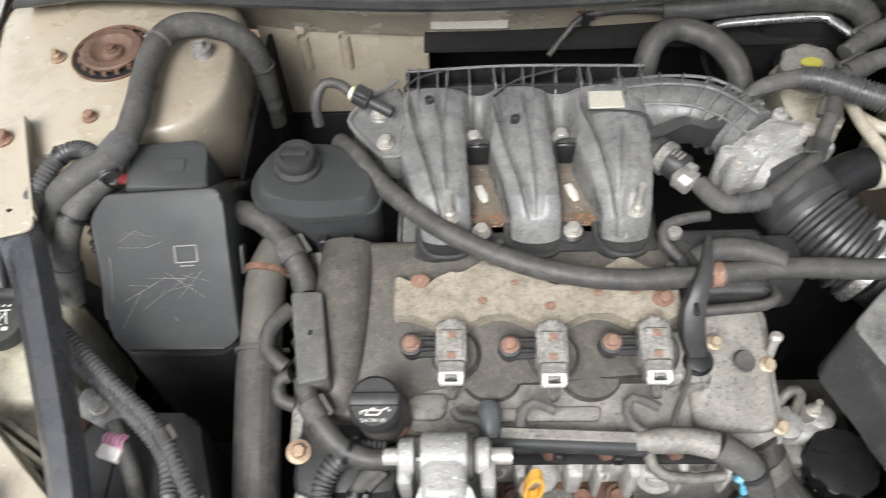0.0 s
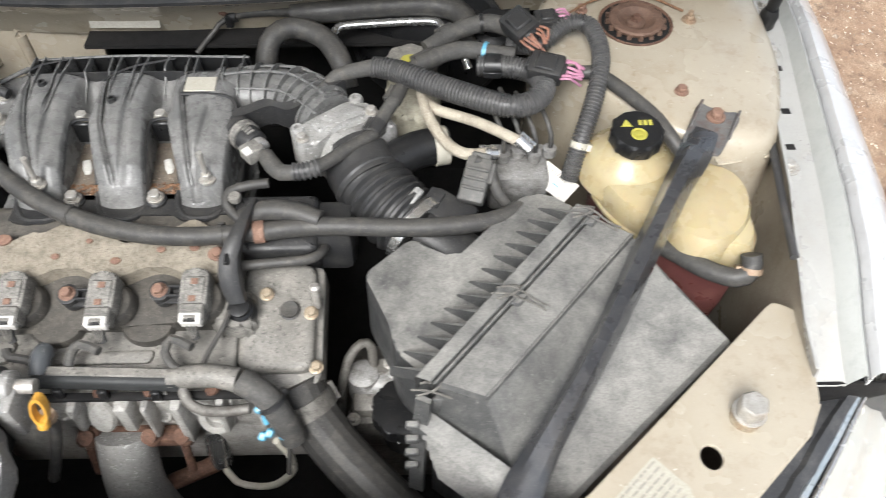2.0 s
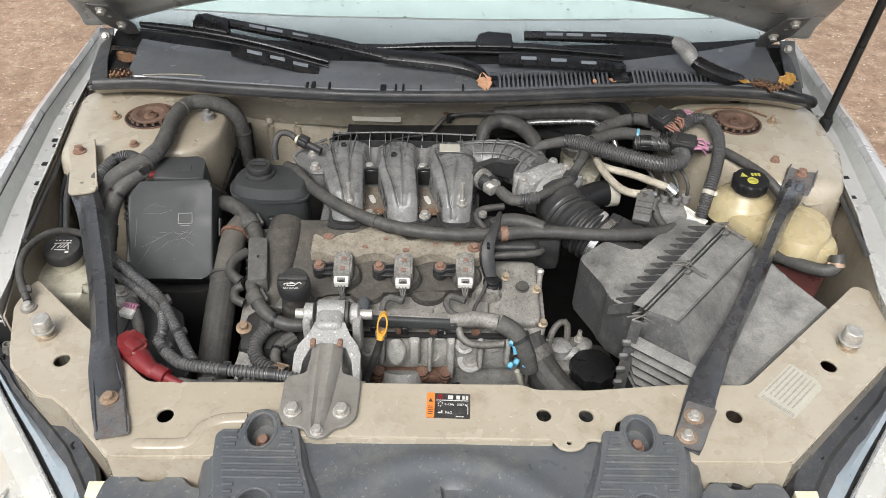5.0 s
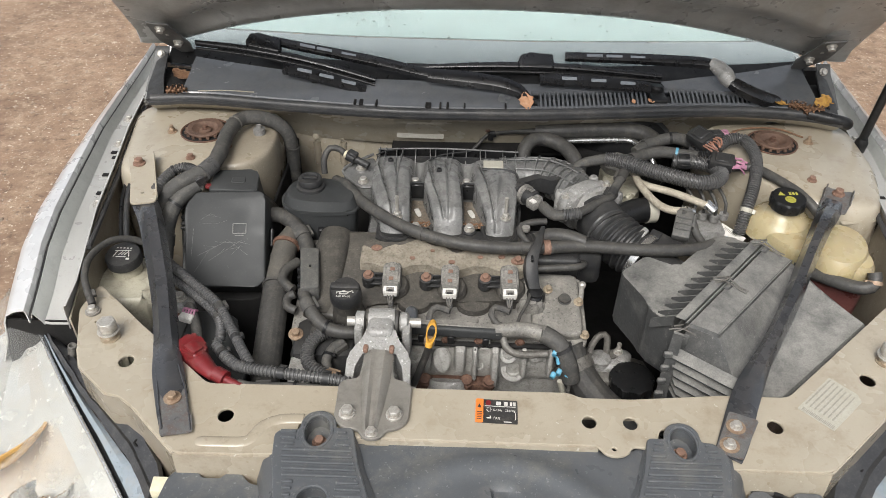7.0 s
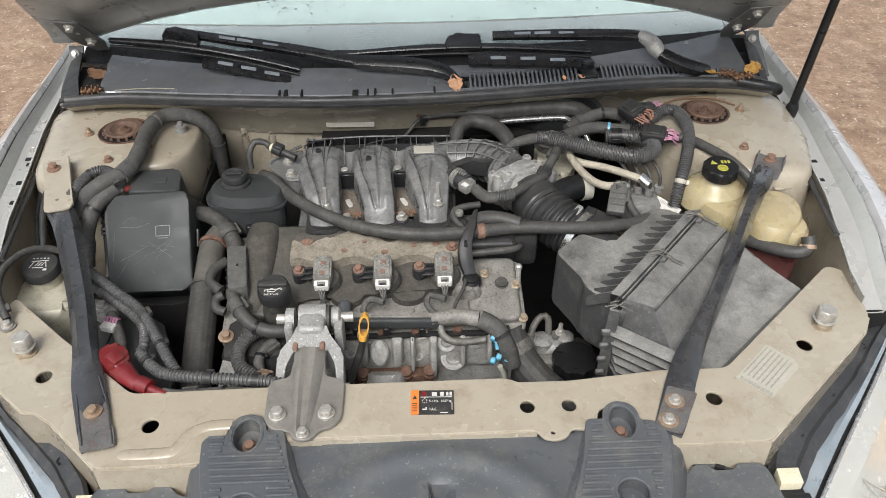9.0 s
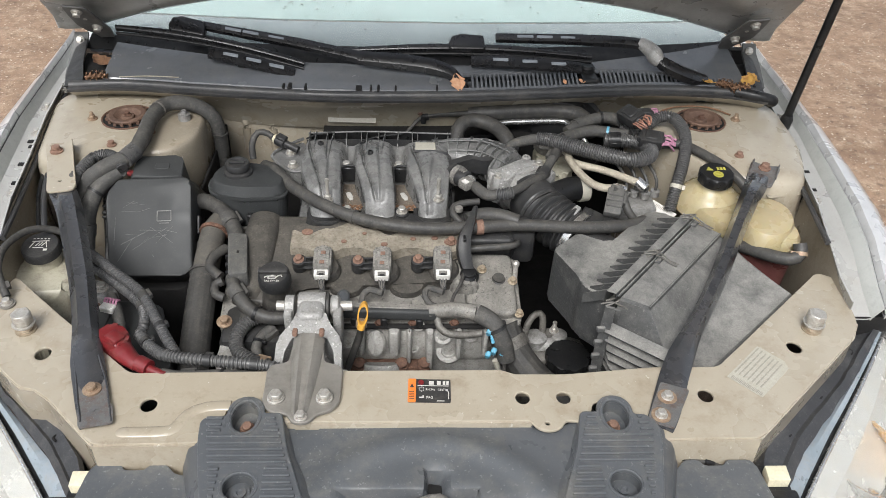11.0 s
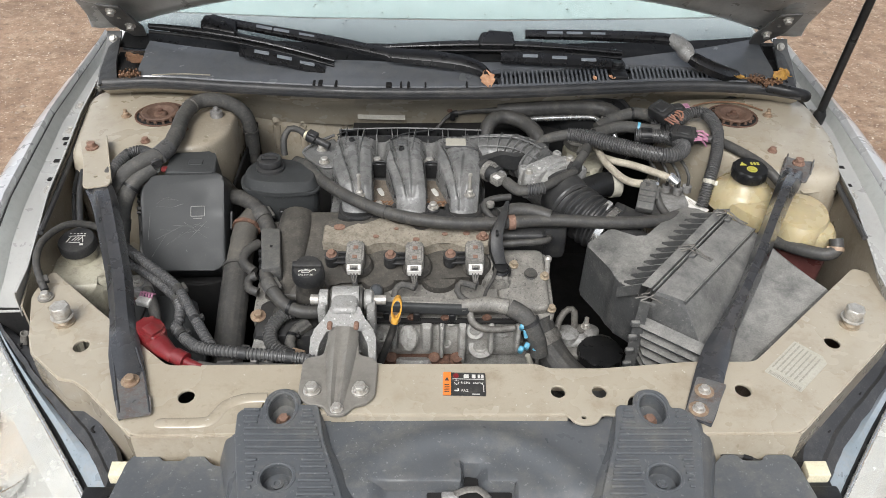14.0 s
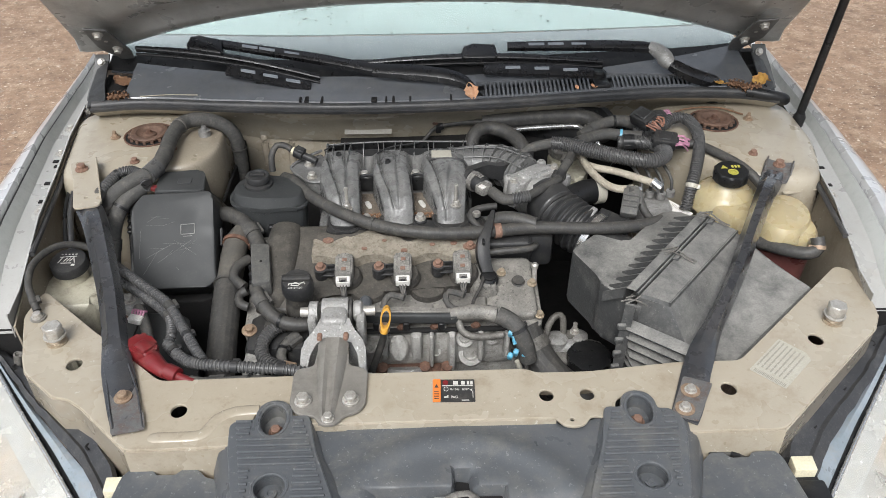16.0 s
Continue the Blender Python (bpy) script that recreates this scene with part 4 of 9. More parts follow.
xs = [-0.72 + 1.42 * i / 36 for i in range(37)]
g = part("pane", loft(BM(), [[screen_pt(x, f) for x in xs] for f in [i / 16 for i in range(17)]], thick=0.004), screen_glass, ws)
g.visible_shadow = False
part("black_edge", loft(BM(), [[screen_pt(x, f, 0.0015) for x in xs] for f in (-0.02, 0.0, 0.035)], thick=0.001), black_pl, ws)
rnd = random.Random(11)
bm = BM()
for i in range(260):
    x, f = rnd.uniform(-0.6, 0.6), rnd.uniform(0.06, 0.5)
    if rnd.random() < 0.45:
        x, f = rnd.gauss(-0.33, 0.03) + rnd.uniform(0, 0.12), rnd.gauss(0.24, 0.06)
    if f < 0.05:
        continue
    r = rnd.uniform(0.0010, 0.0030)
    lathe(bm, [(r, -0.0003), (r * 0.8, r * 0.35), (r * 0.3, r * 0.5)], Matrix.Translation(screen_pt(x, f, 0.0022)), 8)
tagged(part("dirt_speck", bm, box_pl, ws), kind="stuff")
dash = thing("dashboard", (0, 1.3, 0.85), "grey dashboard behind the windscreen", "dashboard")
part("top", loft(BM(), [[screen_pt(x, f, -0.016) for x in xs] for f in (0.0, 0.05, 0.10, 0.143)], thick=0.004), dash_m, dash)
# added sheet whose pale colour gives the upper glass its bright band
shade = thing("pale_band", (0, 1.4, 1.0), "added pale blue-green sheet brightening the upper windscreen", "sun shade")
part("sheet", loft(BM(), [[screen_pt(x, f, -0.014) for x in xs] for f in (0.146, 0.3, 0.5, 0.7, 0.98)], thick=0.003), band_m, shade)


def strap(bm, pts, wide, high, across):
    """A bar of the given widths and heights along pts, its width lying along across."""
    P = [Vector(p) for p in spline(pts, 0.012)]
    n = len(P)
    q = Vector(across).normalized()
    rows = []
    for i, p in enumerate(P):
        f = i / (n - 1) * (len(wide) - 1)
        k = min(int(f), len(wide) - 2)
        w = wide[k] + (wide[k + 1] - wide[k]) * (f - k)
        h = high[k] + (high[k + 1] - high[k]) * (f - k)
        d = (P[min(i + 1, n - 1)] - P[max(i - 1, 0)]).normalized()
        u = q.cross(d).normalized()
        u = u if u.z > 0 else -u
        rows.append([p - q * w / 2, p - q * w * 0.42 + u * h * 0.85, p - q * w * 0.2 + u * h, p + q * w * 0.2 + u * h, p + q * w * 0.42 + u * h * 0.85, p + q * w / 2])
    loft(bm, rows, closed=True)
    bm.verts.ensure_lookup_table()
    bm.faces.new(bm.verts[-6:])
    bm.faces.new(bm.verts[-6 * n:-6 * n + 6])
    return bm


def wiper(pivot, head, arm, blade, clip, wrapped):
    t = thing("wiper", pivot, "black wiper on the windscreen" + (", its elbow wrapped in pale tape" if wrapped else ""), "wiper", "wipers")
    Q = (0.0, 0.85, 0.52)
    part("pivot", lathe(BM(), [(0.018, -0.03), (0.018, 0.004), (0.012, 0.012)], Matrix.Translation(pivot), 18), black_pl, t)
    part("arm_head", strap(BM(), head, [0.026, 0.030, 0.032, 0.028], [0.016, 0.018, 0.018, 0.015], Q), wiper_m, t)
    a = part("arm", strap(BM(), arm, [0.024, 0.024, 0.022, 0.020], [0.013, 0.012, 0.010, 0.008], Q), wiper_m, t)
    P = spline(arm, 0.01)
    for f in (0.56, 0.70, 0.84):
        i = int(f * (len(P) - 1))
        d = (P[i + 1] - P[i]).normalized()
        q = Vector(Q).normalized()
        u = q.cross(d).normalized()
        u = u if u.z > 0 else -u
        m = Matrix((d, q, u)).transposed().to_4x4()
        part("slot", box(BM(), (0, 0, 0), (0.034, 0.007, 0.003), Matrix.Translation(P[i] + u * 0.0095) @ m, 0.001, 1), dash_m, a)
    A, B = Vector(blade[0]), Vector(blade[1])
    up = Vector((0, 0, 1))
    q = Vector(Q).normalized()

    def bow(f, dz, off=0.0):
        return tuple(A + (B - A) * f + up * (dz + 0.012 * math.sin(math.pi * f)) + q * off)
    bl = part("blade", strap(BM(), [bow(f / 10, 0.0) for f in range(11)], [0.010, 0.015, 0.015, 0.010], [0.010, 0.012, 0.012, 0.008], Q), wiper_m, t)
    part("spoiler", strap(BM(), [bow(0.50 + f / 22, -0.004, -0.024) for f in range(11)], [0.030, 0.032, 0.032, 0.026], [0.006, 0.006, 0.006, 0.005], Q), wiper_m, bl)
    part("rubber_edge", strap(BM(), [bow(f / 10, -0.006, -0.006) for f in range(11)], [0.006, 0.008, 0.008, 0.006], [0.006, 0.006, 0.006, 0.006], Q), black_pl, bl)
    d = (B - A).normalized()
    u = q.cross(d).normalized()
    u = u if u.z > 0 else -u
    m = Matrix((d, q, u)).transposed().to_4x4()
    for f in (0.62, 0.74, 0.86):
        part("slot", box(BM(), (0, 0, 0), (0.032, 0.008, 0.003), Matrix.Translation(Vector(bow(f, 0.003, -0.026))) @ m, 0.001, 1), dash_m, bl)
    c = Vector(clip)
    bm = BM()
    prism(bm, rounded([(-0.040, -0.018), (-0.040, 0.004), (-0.024, 0.020), (0.034, 0.020), (0.038, -0.018)], 0.008, 3), -0.012, 0.016, Matrix.Translation(c) @ m, 0.005, 2)
    part("clip", bm, wiper_m, bl)
    if wrapped:
        bm = sweep(BM(), wrapped, [0.0125, 0.0155, 0.0165, 0.0165, 0.0125], 14, wob=0.35, step=0.004)
        part("tape_wrap", bm, alu_lt, t, "pale crumpled tape")
    return t


wiper((0.080, 0.815, 0.898), [(0.080, 0.815, 0.902), (0.050, 0.828, 0.928), (-0.014, 0.840, 0.938), (-0.134, 0.850, 0.945)], [(-0.128, 0.850, 0.946), (-0.261, 0.878, 0.963), (-0.40, 0.902, 0.978), (-0.458, 0.913, 0.984)], [(-0.640, 0.922, 0.972), (-0.246, 0.854, 0.930)], (-0.485, 0.905, 0.979), None)
wiper((0.605, 0.852, 0.895), [(0.604, 0.850, 0.904), (0.552, 0.836, 0.924), (0.500, 0.850, 0.945), (0.482, 0.876, 0.960)], [(0.484, 0.878, 0.962), (0.45, 0.892, 0.970), (0.309, 0.897, 0.974), (0.155, 0.898, 0.975)], [(-0.155, 0.880, 0.948), (0.360, 0.876, 0.945)], (0.095, 0.886, 0.962),
      [(0.502, 0.846, 0.948), (0.494, 0.856, 0.955), (0.486, 0.870, 0.964), (0.474, 0.882, 0.971), (0.462, 0.890, 0.974)])


# ---- front end: braces, radiator cover, lamps ----
def brace(name, pts, label, bolts):
    """A pressed steel bar along pts: (x, y, z, half width, crown)."""
    t = thing(name, pts[0][:3], label, "brace bar", "radiator support braces")
    rows = []
    P = [Vector(p[:3]) for p in pts]
    for i, p in enumerate(pts):
        d = P[min(i + 1, len(P) - 1)] - P[max(i - 1, 0)]
        s = Vector((d.y, -d.x, 0)).normalized()
        w, c = p[3], p[4]
        q = P[i]
        rows.append([q - s * w + Vector((0, 0, -c * 0.5)), q - s * w * 0.93 + Vector((0, 0, 0.0)), q - s * w * 0.50 + Vector((0, 0, c)), q + Vector((0, 0, c * 0.96)), q + s * w * 0.40 + Vector((0, 0, c * 0.98)), q + s * w * 0.86 + Vector((0, 0, -c * 0.1)), q + s * w + Vector((0, 0, -c * 0.3))])
    fine = []
    for j in range(7):
        fine.append(spline([r[j] for r in rows], 0.02))
    n = min(len(f) for f in fine)
    cols = []
    for f in fine:
        cols.append([f[round(i * (len(f) - 1) / (n - 1))] for i in range(n)])
    part("bar", loft(BM(), [[c[i] for c in cols] for i in range(n)], thick=0.003), steel_bk, t)
    for x, y, z, me in bolts:
        shared("bolt", me, t, pose(x, y, z))
    return t


bl = brace("brace_bar", [(-0.622, 0.462, 0.868, 0.0220, 0.003), (-0.606, 0.435, 0.864, 0.0215, 0.010), (-0.590, 0.400, 0.858, 0.0205, 0.013), (-0.568, 0.347, 0.850, 0.0200, 0.014), (-0.528, 0.248, 0.836, 0.0190, 0.014), (-0.503, 0.172, 0.822, 0.0185, 0.011), (-0.4855, 0.117, 0.811, 0.0225, 0.004), (-0.468, 0.073, 0.805, 0.0230, 0.0015), (-0.455, 0.040, 0.804, 0.0222, 0.001), (-0.440, 0.004, 0.804, 0.0205, 0.001)],
           "black steel brace bar with rusty ends bolted to the rail", [(-0.462, 0.062, 0.806, B_BRASS)])
part("edge_fold", sweep(BM(), [(-0.470, 0.122, 0.8125), (-0.447, 0.076, 0.8065), (-0.433, 0.040, 0.806), (-0.420, 0.006, 0.806)], 0.0016, 8, wob=0), steel_bk, bl)
part("edge_fold", sweep(BM(), [(-0.507, 0.126, 0.8125), (-0.490, 0.082, 0.8065), (-0.476, 0.044, 0.806), (-0.460, 0.006, 0.806)], 0.0016, 8, wob=0), steel_bk, bl)
part("end_plate", plate(rounded([(-0.700, 0.606), (-0.652, 0.612), (-0.628, 0.545), (-0.598, 0.455), (-0.640, 0.444), (-0.668, 0.53)], 0.010, 3), [(-0.630, 0.480, 0.004, 0.004)], 0.873, 0.004, 0.001, pose(0, 0, 0)), beige, bl, "beige painted end plate")
part("end_fold", plate(rounded([(0, 0), (0.15, 0.0), (0.148, 0.016), (0.01, 0.022)], 0.004, 2), [], 0, 0.003, 0.0008, Matrix.Translation((-0.652, 0.612, 0.868)) @ Matrix.Rotation(radians(-70), 4, 'Z') @ Matrix.Rotation(radians(84), 4, 'X')), beige, bl)
shared("bolt", B_RUST, bl, pose(-0.669, 0.578, 0.877) @ Matrix.Scale(1.3, 4))
part("rust_patch", plate(rounded([(-0.466, 0.034), (-0.428, 0.038), (-0.416, 0.002), (-0.456, -0.006)], 0.006, 2), [(-0.443, 0.022, 0.005, 0.006)], 0.8055, 0.0012), worn_steel, bl, "worn rusty end")
part("worn_end", plate(rounded([(-0.490, 0.084), (-0.452, 0.090), (-0.418, 0.003), (-0.460, -0.006)], 0.006, 2), [], 0.8045, 0.0012), worn_steel, bl)
br = brace("brace_bar", [(0.622, 0.530, 0.872, 0.020, 0.002), (0.606, 0.500, 0.873, 0.020, 0.006), (0.590, 0.473, 0.873, 0.0185, 0.012), (0.572, 0.445, 0.871, 0.0165, 0.016), (0.525, 0.365, 0.857, 0.0150, 0.017), (0.472, 0.272, 0.840, 0.0140, 0.017), (0.426, 0.200, 0.825, 0.0140, 0.014), (0.400, 0.162, 0.817, 0.0155, 0.010), (0.377, 0.125, 0.810, 0.0195, 0.005), (0.356, 0.085, 0.805, 0.0205, 0.002), (0.338, 0.045, 0.804, 0.021, 0.001), (0.322, 0.012, 0.804, 0.020, 0.001), (0.312, -0.006, 0.804, 0.019, 0.001)],
           "black steel brace bar with rusty ends bolted to the rail", [(0.335, 0.045, 0.806, B_ZINC), (0.318, 0.012, 0.806, B_ZINC)])
for q in ((0.335, 0.045), (0.318, 0.012)):
    part("washer", lathe(BM(), [(0.0135, 0.0), (0.0135, 0.0016), (0.006, 0.002)], pose(q[0], q[1], 0.8058), 24), brass, br, "rusty washer")
part("end_plate", plate(rounded([(0.590, 0.508), (0.622, 0.572), (0.628, 0.577), (0.634, 0.570), (0.658, 0.558), (0.668, 0.560), (0.668, 0.548), (0.628, 0.487)], 0.005, 2), [], 0.869, 0.004, 0.001), worn_steel, br, "rusty end plate")
shared("bolt", B_RUST, br, pose(0.639, 0.550, 0.873) @ Matrix.Scale(1.25, 4))
for q in ((0.617, 0.556), (0.658, 0.535)):
    part("prong", box(BM(), (0, 0, 0), (0.003, 0.05, 0.008), pose(q[0], q[1], 0.875, 0, 0, -28), 0.001, 1), worn_steel, br)
part("worn_end", plate(rounded([(0.333, 0.074), (0.371, 0.058), (0.330, -0.012), (0.296, 0.002)], 0.004, 2), [], 0.8052, 0.0010), worn_steel, br)

for x, y in ((-0.599, 0.188), (0.604, 0.190)):
    hb = thing("hex_bolt", (x, y, 0.80), "large zinc-plated hex bolt standing on the rail", "bolt", "rail bolts")
    shared("head", B_BIG, hb, pose(x, y, 0.8115, 0, 0, 14))
    bm = lathe(BM(), [(0.0155, 0), (0.0155, 0.002), (0.0105, 0.0025)] + [(0.0115 if i % 2 else 0.0100, 0.003 + 0.0022 * i) for i in range(4)] + [(0.013, 0.0125)], Matrix.Translation((x, y, 0.800)), 20)
    part("thread", bm, zinc_br, hb, "rusty thread")

# radiator cover
cov = thing("radiator_cover", (0, -0.05, 0.75), "dark grey plastic radiator cover with ribbed ends", "radiator cover")
bm = BM()


def cov_z(x, y):
    dome = 0.007 * math.exp(-((math.hypot(x + 0.0, (y + 0.14) * 1.25) - 0.155) / 0.02) ** 2)
    return 0.786 - 0.06 * max(0, 0.0 - y) - 0.35 * max(0, -0.10 - y) + dome


def ease(v, a, b):
    v = min(1.0, max(0.0, (v - a) / (b - a)))
    return v * v * (3 - 2 * v)


ys = sorted({0.018 - 0.175 * j / 24 for j in range(25)} | {-0.0835, -0.0845, -0.088, -0.0885}, reverse=True)
xs = sorted({-0.225 + 0.455 * i / 70 for i in range(71)} | {-0.127, -0.1265, -0.120, 0.0655, 0.065, 0.062})
cells = []
for j, y in enumerate(ys):
    row = []
    for x in xs:
        yy = y
        if j == 0 and (x < -0.13 or x > 0.118):
            d = abs(x + 0.165) if x < 0 else abs(x - 0.158)
            yy = 0.018 - 0.022 * max(0, 1 - d / 0.045)
        pocket = 0.016 * ease(-y, 0.0838, 0.088) * ease(x, -0.127, -0.100) * ease(-x, -0.0655, -0.062)
        side = abs(x - 0.007)
        scoop = 0.024 * ease(-y, 0.052, 0.064) * ease(-side, -0.017, -0.012)
        row.append((x, yy, cov_z(x, yy) - max(pocket, scoop)))
    cells.append(row)
loft(bm, cells, thick=0.003)
part("centre_panel", bm, cover_pl, cov)
# near-black plates paint the depth shade of the latch opening and scoop
part("latch_opening", plate(rounded([(-0.052, -0.094), (0.058, -0.094), (0.054, -0.122), (-0.048, -0.122)], 0.004, 2), [], 0.7675, 0.002), dark, cov)
part("scoop_hole", plate(rounded([(-0.003, -0.066), (0.017, -0.070), (0.017, -0.098), (-0.003, -0.098)], 0.005, 3), [], 0.7630, 0.002), dark, cov)
lt = thing("hood_latch", (0, -0.10, 0.74), "dirty steel hood latch in the cover's opening", "hood latch")
part("hook", sweep(BM(), [(-0.03, -0.11, 0.755), (-0.015, -0.100, 0.775), (0.012, -0.098, 0.782), (0.028, -0.106, 0.772)], 0.005, 8, squash=0.5), alu_dk, lt)
part("plate", box(BM(), (-0.022, -0.102, 0.77), (0.022, 0.012, 0.012), pose(0, 0, 0, 0, 0, 0), 0.003), alu, lt)


def ribbed_end(sx):
    """One ribbed end of the cover, lying on the rail, with its two bolt wells."""
    wx = 0.246 if sx < 0 else 0.255
    d = wx - 0.250
    corner = [(0.300, 0.010), (0.306, 0.004)] if sx < 0 else [(0.290, 0.012), (0.304, -0.004)]
    o = [(x + d, y) for x, y in [(0.203, 0.017), (0.2265, 0.016), (0.228, 0.030), (0.236, 0.041), (0.250, 0.045), (0.264, 0.041), (0.272, 0.030), (0.2735, 0.012)] + corner + [(0.303, -0.03), (0.290, -0.09), (0.272, -0.17), (0.143, -0.17), (0.164, -0.11), (0.190, -0.04)]]
    o = [(sx * x, y) for x, y in o]
    T = Matrix.Translation((0, 0, 0.8035)) @ Matrix.Rotation(radians(3.2), 4, 'X')
    w1, w2 = (wx, 0.0125, 0.0195, 0.0275), (wx - 0.008, -0.094, 0.0215, 0.0205)
    p = part("ribbed_panel", plate(rounded(o, 0.006, 3), [(sx * w1[0], w1[1], w1[2], w1[3]), (sx * w2[0], w2[1], w2[2], w2[3])], -0.004, 0.008, 0.002, T), cover_pl, cov)
    for i in range(17):
        y = 0.0085 - i * 0.0098
        a0, b0 = 0.208 + d + 0.32 * (y - 0.006), 0.300 + d + 0.20 * (y - 0.009)
        if sx > 0:
            b0 = min(b0, 0.292 + d - 0.9 * y) if y > -0.005 else b0
        segs = [(a0, b0)]
        if y > -0.018:
            segs = [(a0, wx - 0.028), (wx + 0.028, b0)]
        elif abs(y - w2[1]) < 0.026:
            segs = [(a0, w2[0] - 0.028), (w2[0] + 0.028, b0)]
        for a, b in segs:
            if b - a > 0.006:
                part("rib", box(BM(), (sx * (a + b) / 2, y, 0.0050), (b - a, 0.0046, 0.0040), T, 0.0014, 2), cover_pl, p)
    for (cx, cy, rx, ry), dd in ((w1, 0.022), (w2, 0.018)):
        bm = lathe(BM(), [(1.17, 0.002), (1.13, 0.0050), (1.02, 0.0050), (0.96, -0.002), (0.90, -dd), (0.0, -dd)], T @ Matrix.Translation((sx * cx, cy, 0)) @ Matrix.Diagonal((rx, ry, 1, 1)), 30, True)
        part("bolt_well", bm, cover_pl, p)
    shared("bolt", B_RUST, p, T @ pose(sx * (wx - 0.001), 0.009, -0.021) @ Matrix.Scale(1.15, 4))
    part("push_pin", lathe(BM(), [(0.013, 0), (0.013, 0.004), (0.008, 0.0045), (0.008, 0.007), (0.0045, 0.0075), (0.003, 0.0055)], T @ pose(sx * w2[0], w2[1], -0.017), 20), cover_pl, p)
    bm = BM()
    loft(bm, [[(sx * (x + d), y, z), (sx * (x + d - w * 0.4), y - 0.001, z - 0.004), (sx * (x + d - w), y - 0.003, z - 0.019)] for x, y, z, w in ((0.203, 0.014, 0.803, 0.006), (0.192, -0.038, 0.800, 0.014), (0.166, -0.108, 0.797, 0.022), (0.145, -0.168, 0.793, 0.026))], thick=0.002)
    part("inner_wall", bm, cover_pl, p)
    # the gap between the centre panel and the ribbed end
    part("panel_gap", sweep(BM(), [(sx * 0.118, 0.010, 0.7868), (sx * 0.140, -0.010, 0.7862), (sx * 0.158, -0.021, 0.7852), (sx * 0.196, -0.024, 0.785)], 0.0022, 8, squash=0.6), dark, p)
    bm = BM()
    rows = ((0.304, 0.004, 0.803, 0.316, 0.000), (0.303, -0.03, 0.801, 0.319, -0.034), (0.290, -0.09, 0.797, 0.300, -0.094), (0.272, -0.17, 0.793, 0.282, -0.17))
    loft(bm, [[(sx * (x + d), y, z), (sx * (x2 + d), y2, z - 0.010), (sx * (x2 + d + 0.008), y2 - 0.006, z - 0.034), (sx * (x2 + d + 0.012), y2 - 0.008, 0.74)] for x, y, z, x2, y2 in rows], thick=0.003)
    part("side_wall", bm, cover_pl, cov)
    # lower shroud beside the cover
    o = [(sx * x, y) for x, y in ((0.31, -0.050), (0.335, -0.044), (0.350, -0.0285), (0.368, -0.0285), (0.374, -0.038), (0.402, -0.038), (0.408, -0.0285), (0.440, -0.0285), (0.446, -0.040), (0.46, -0.17), (0.29, -0.17))]
    s = part("shroud", plate(rounded(o, 0.005, 2), [], 0.752, 0.008, 0.0015), cover_pl, cov)
    part("shroud_edge", box(BM(), (sx * 0.472, -0.105, 0.735), (0.05, 0.08, 0.02), pose(0, 0, 0), 0.004), black_pl, cov)


ribbed_end(1)
ribbed_end(-1)
for x, w in ((-0.452, 0.028), (0.472, 0.030)):
    t = thing("spacer_block", (x, -0.03, 0.72), "cream plastic spacer block on the black shroud", "spacer block", "spacer blocks")
    bm = BM()
    side = 1 if x < 0 else -1
    prism(bm, [(x - w / 2, -0.060), (x + w / 2, -0.060), (x + w / 2 - side * 0.002, -0.036), (x - w / 2 - side * 0.002, -0.036)], 0.737, 0.758, None, 0.0012, 2)
    part("block", bm, cream, t)
    part("base", box(BM(), (x + (0.014 if x < 0 else -0.014), -0.050, 0.738), (0.066, 0.05, 0.010), None, 0.002), black_pl, t)
hose("wire_bundle", [(0.30, -0.014, 0.765), (0.35, -0.022, 0.757), (0.385, -0.026, 0.752), (0.40, -0.028, 0.745), (0.43, -0.025, 0.735)], 0.0045, rubber, "thin black wiring with a tie beside the radiator cover", "wire", clamps=((0.62, black_pl, 0.014),))


# edge lines of the lamp, from the fender's tip forward: chrome line, dark band, pale strip, bracket
LAMP = [((0.815, 0.302, 0.757), (0.8, 0.291, 0.758), (0.793, 0.287, 0.757), (0.775, 0.283, 0.75)),
        ((0.766, 0.262, 0.75), (0.752, 0.251, 0.752), (0.745, 0.247, 0.751), (0.727, 0.243, 0.745)),
        ((0.719, 0.202, 0.743), (0.704, 0.191, 0.745), (0.695, 0.189, 0.744), (0.673, 0.193, 0.744)),
        ((0.674, 0.145, 0.735), (0.658, 0.136, 0.737), (0.644, 0.133, 0.735), (0.621, 0.142, 0.742)),
        ((0.636, 0.099, 0.726), (0.621, 0.093, 0.728), (0.596, 0.084, 0.728), (0.574, 0.104, 0.741)),
        ((0.598, 0.054, 0.715), (0.584, 0.052, 0.717), (0.552, 0.04, 0.72), (0.529, 0.068, 0.738)),
        ((0.564, 0.013, 0.703), (0.551, 0.012, 0.705), (0.522, 0.01, 0.715), (0.507, 0.04, 0.735)),
        ((0.533, -0.025, 0.69), (0.521, -0.025, 0.692), (0.492, -0.032, 0.708), (0.476, 0.0, 0.733)),
        ((0.494, -0.075, 0.672), (0.483, -0.075, 0.674), (0.459, -0.075, 0.695), (0.465, -0.045, 0.728)),
        ((0.459, -0.115, 0.655), (0.447, -0.115, 0.657), (0.429, -0.112, 0.68), (0.451, -0.085, 0.72))]


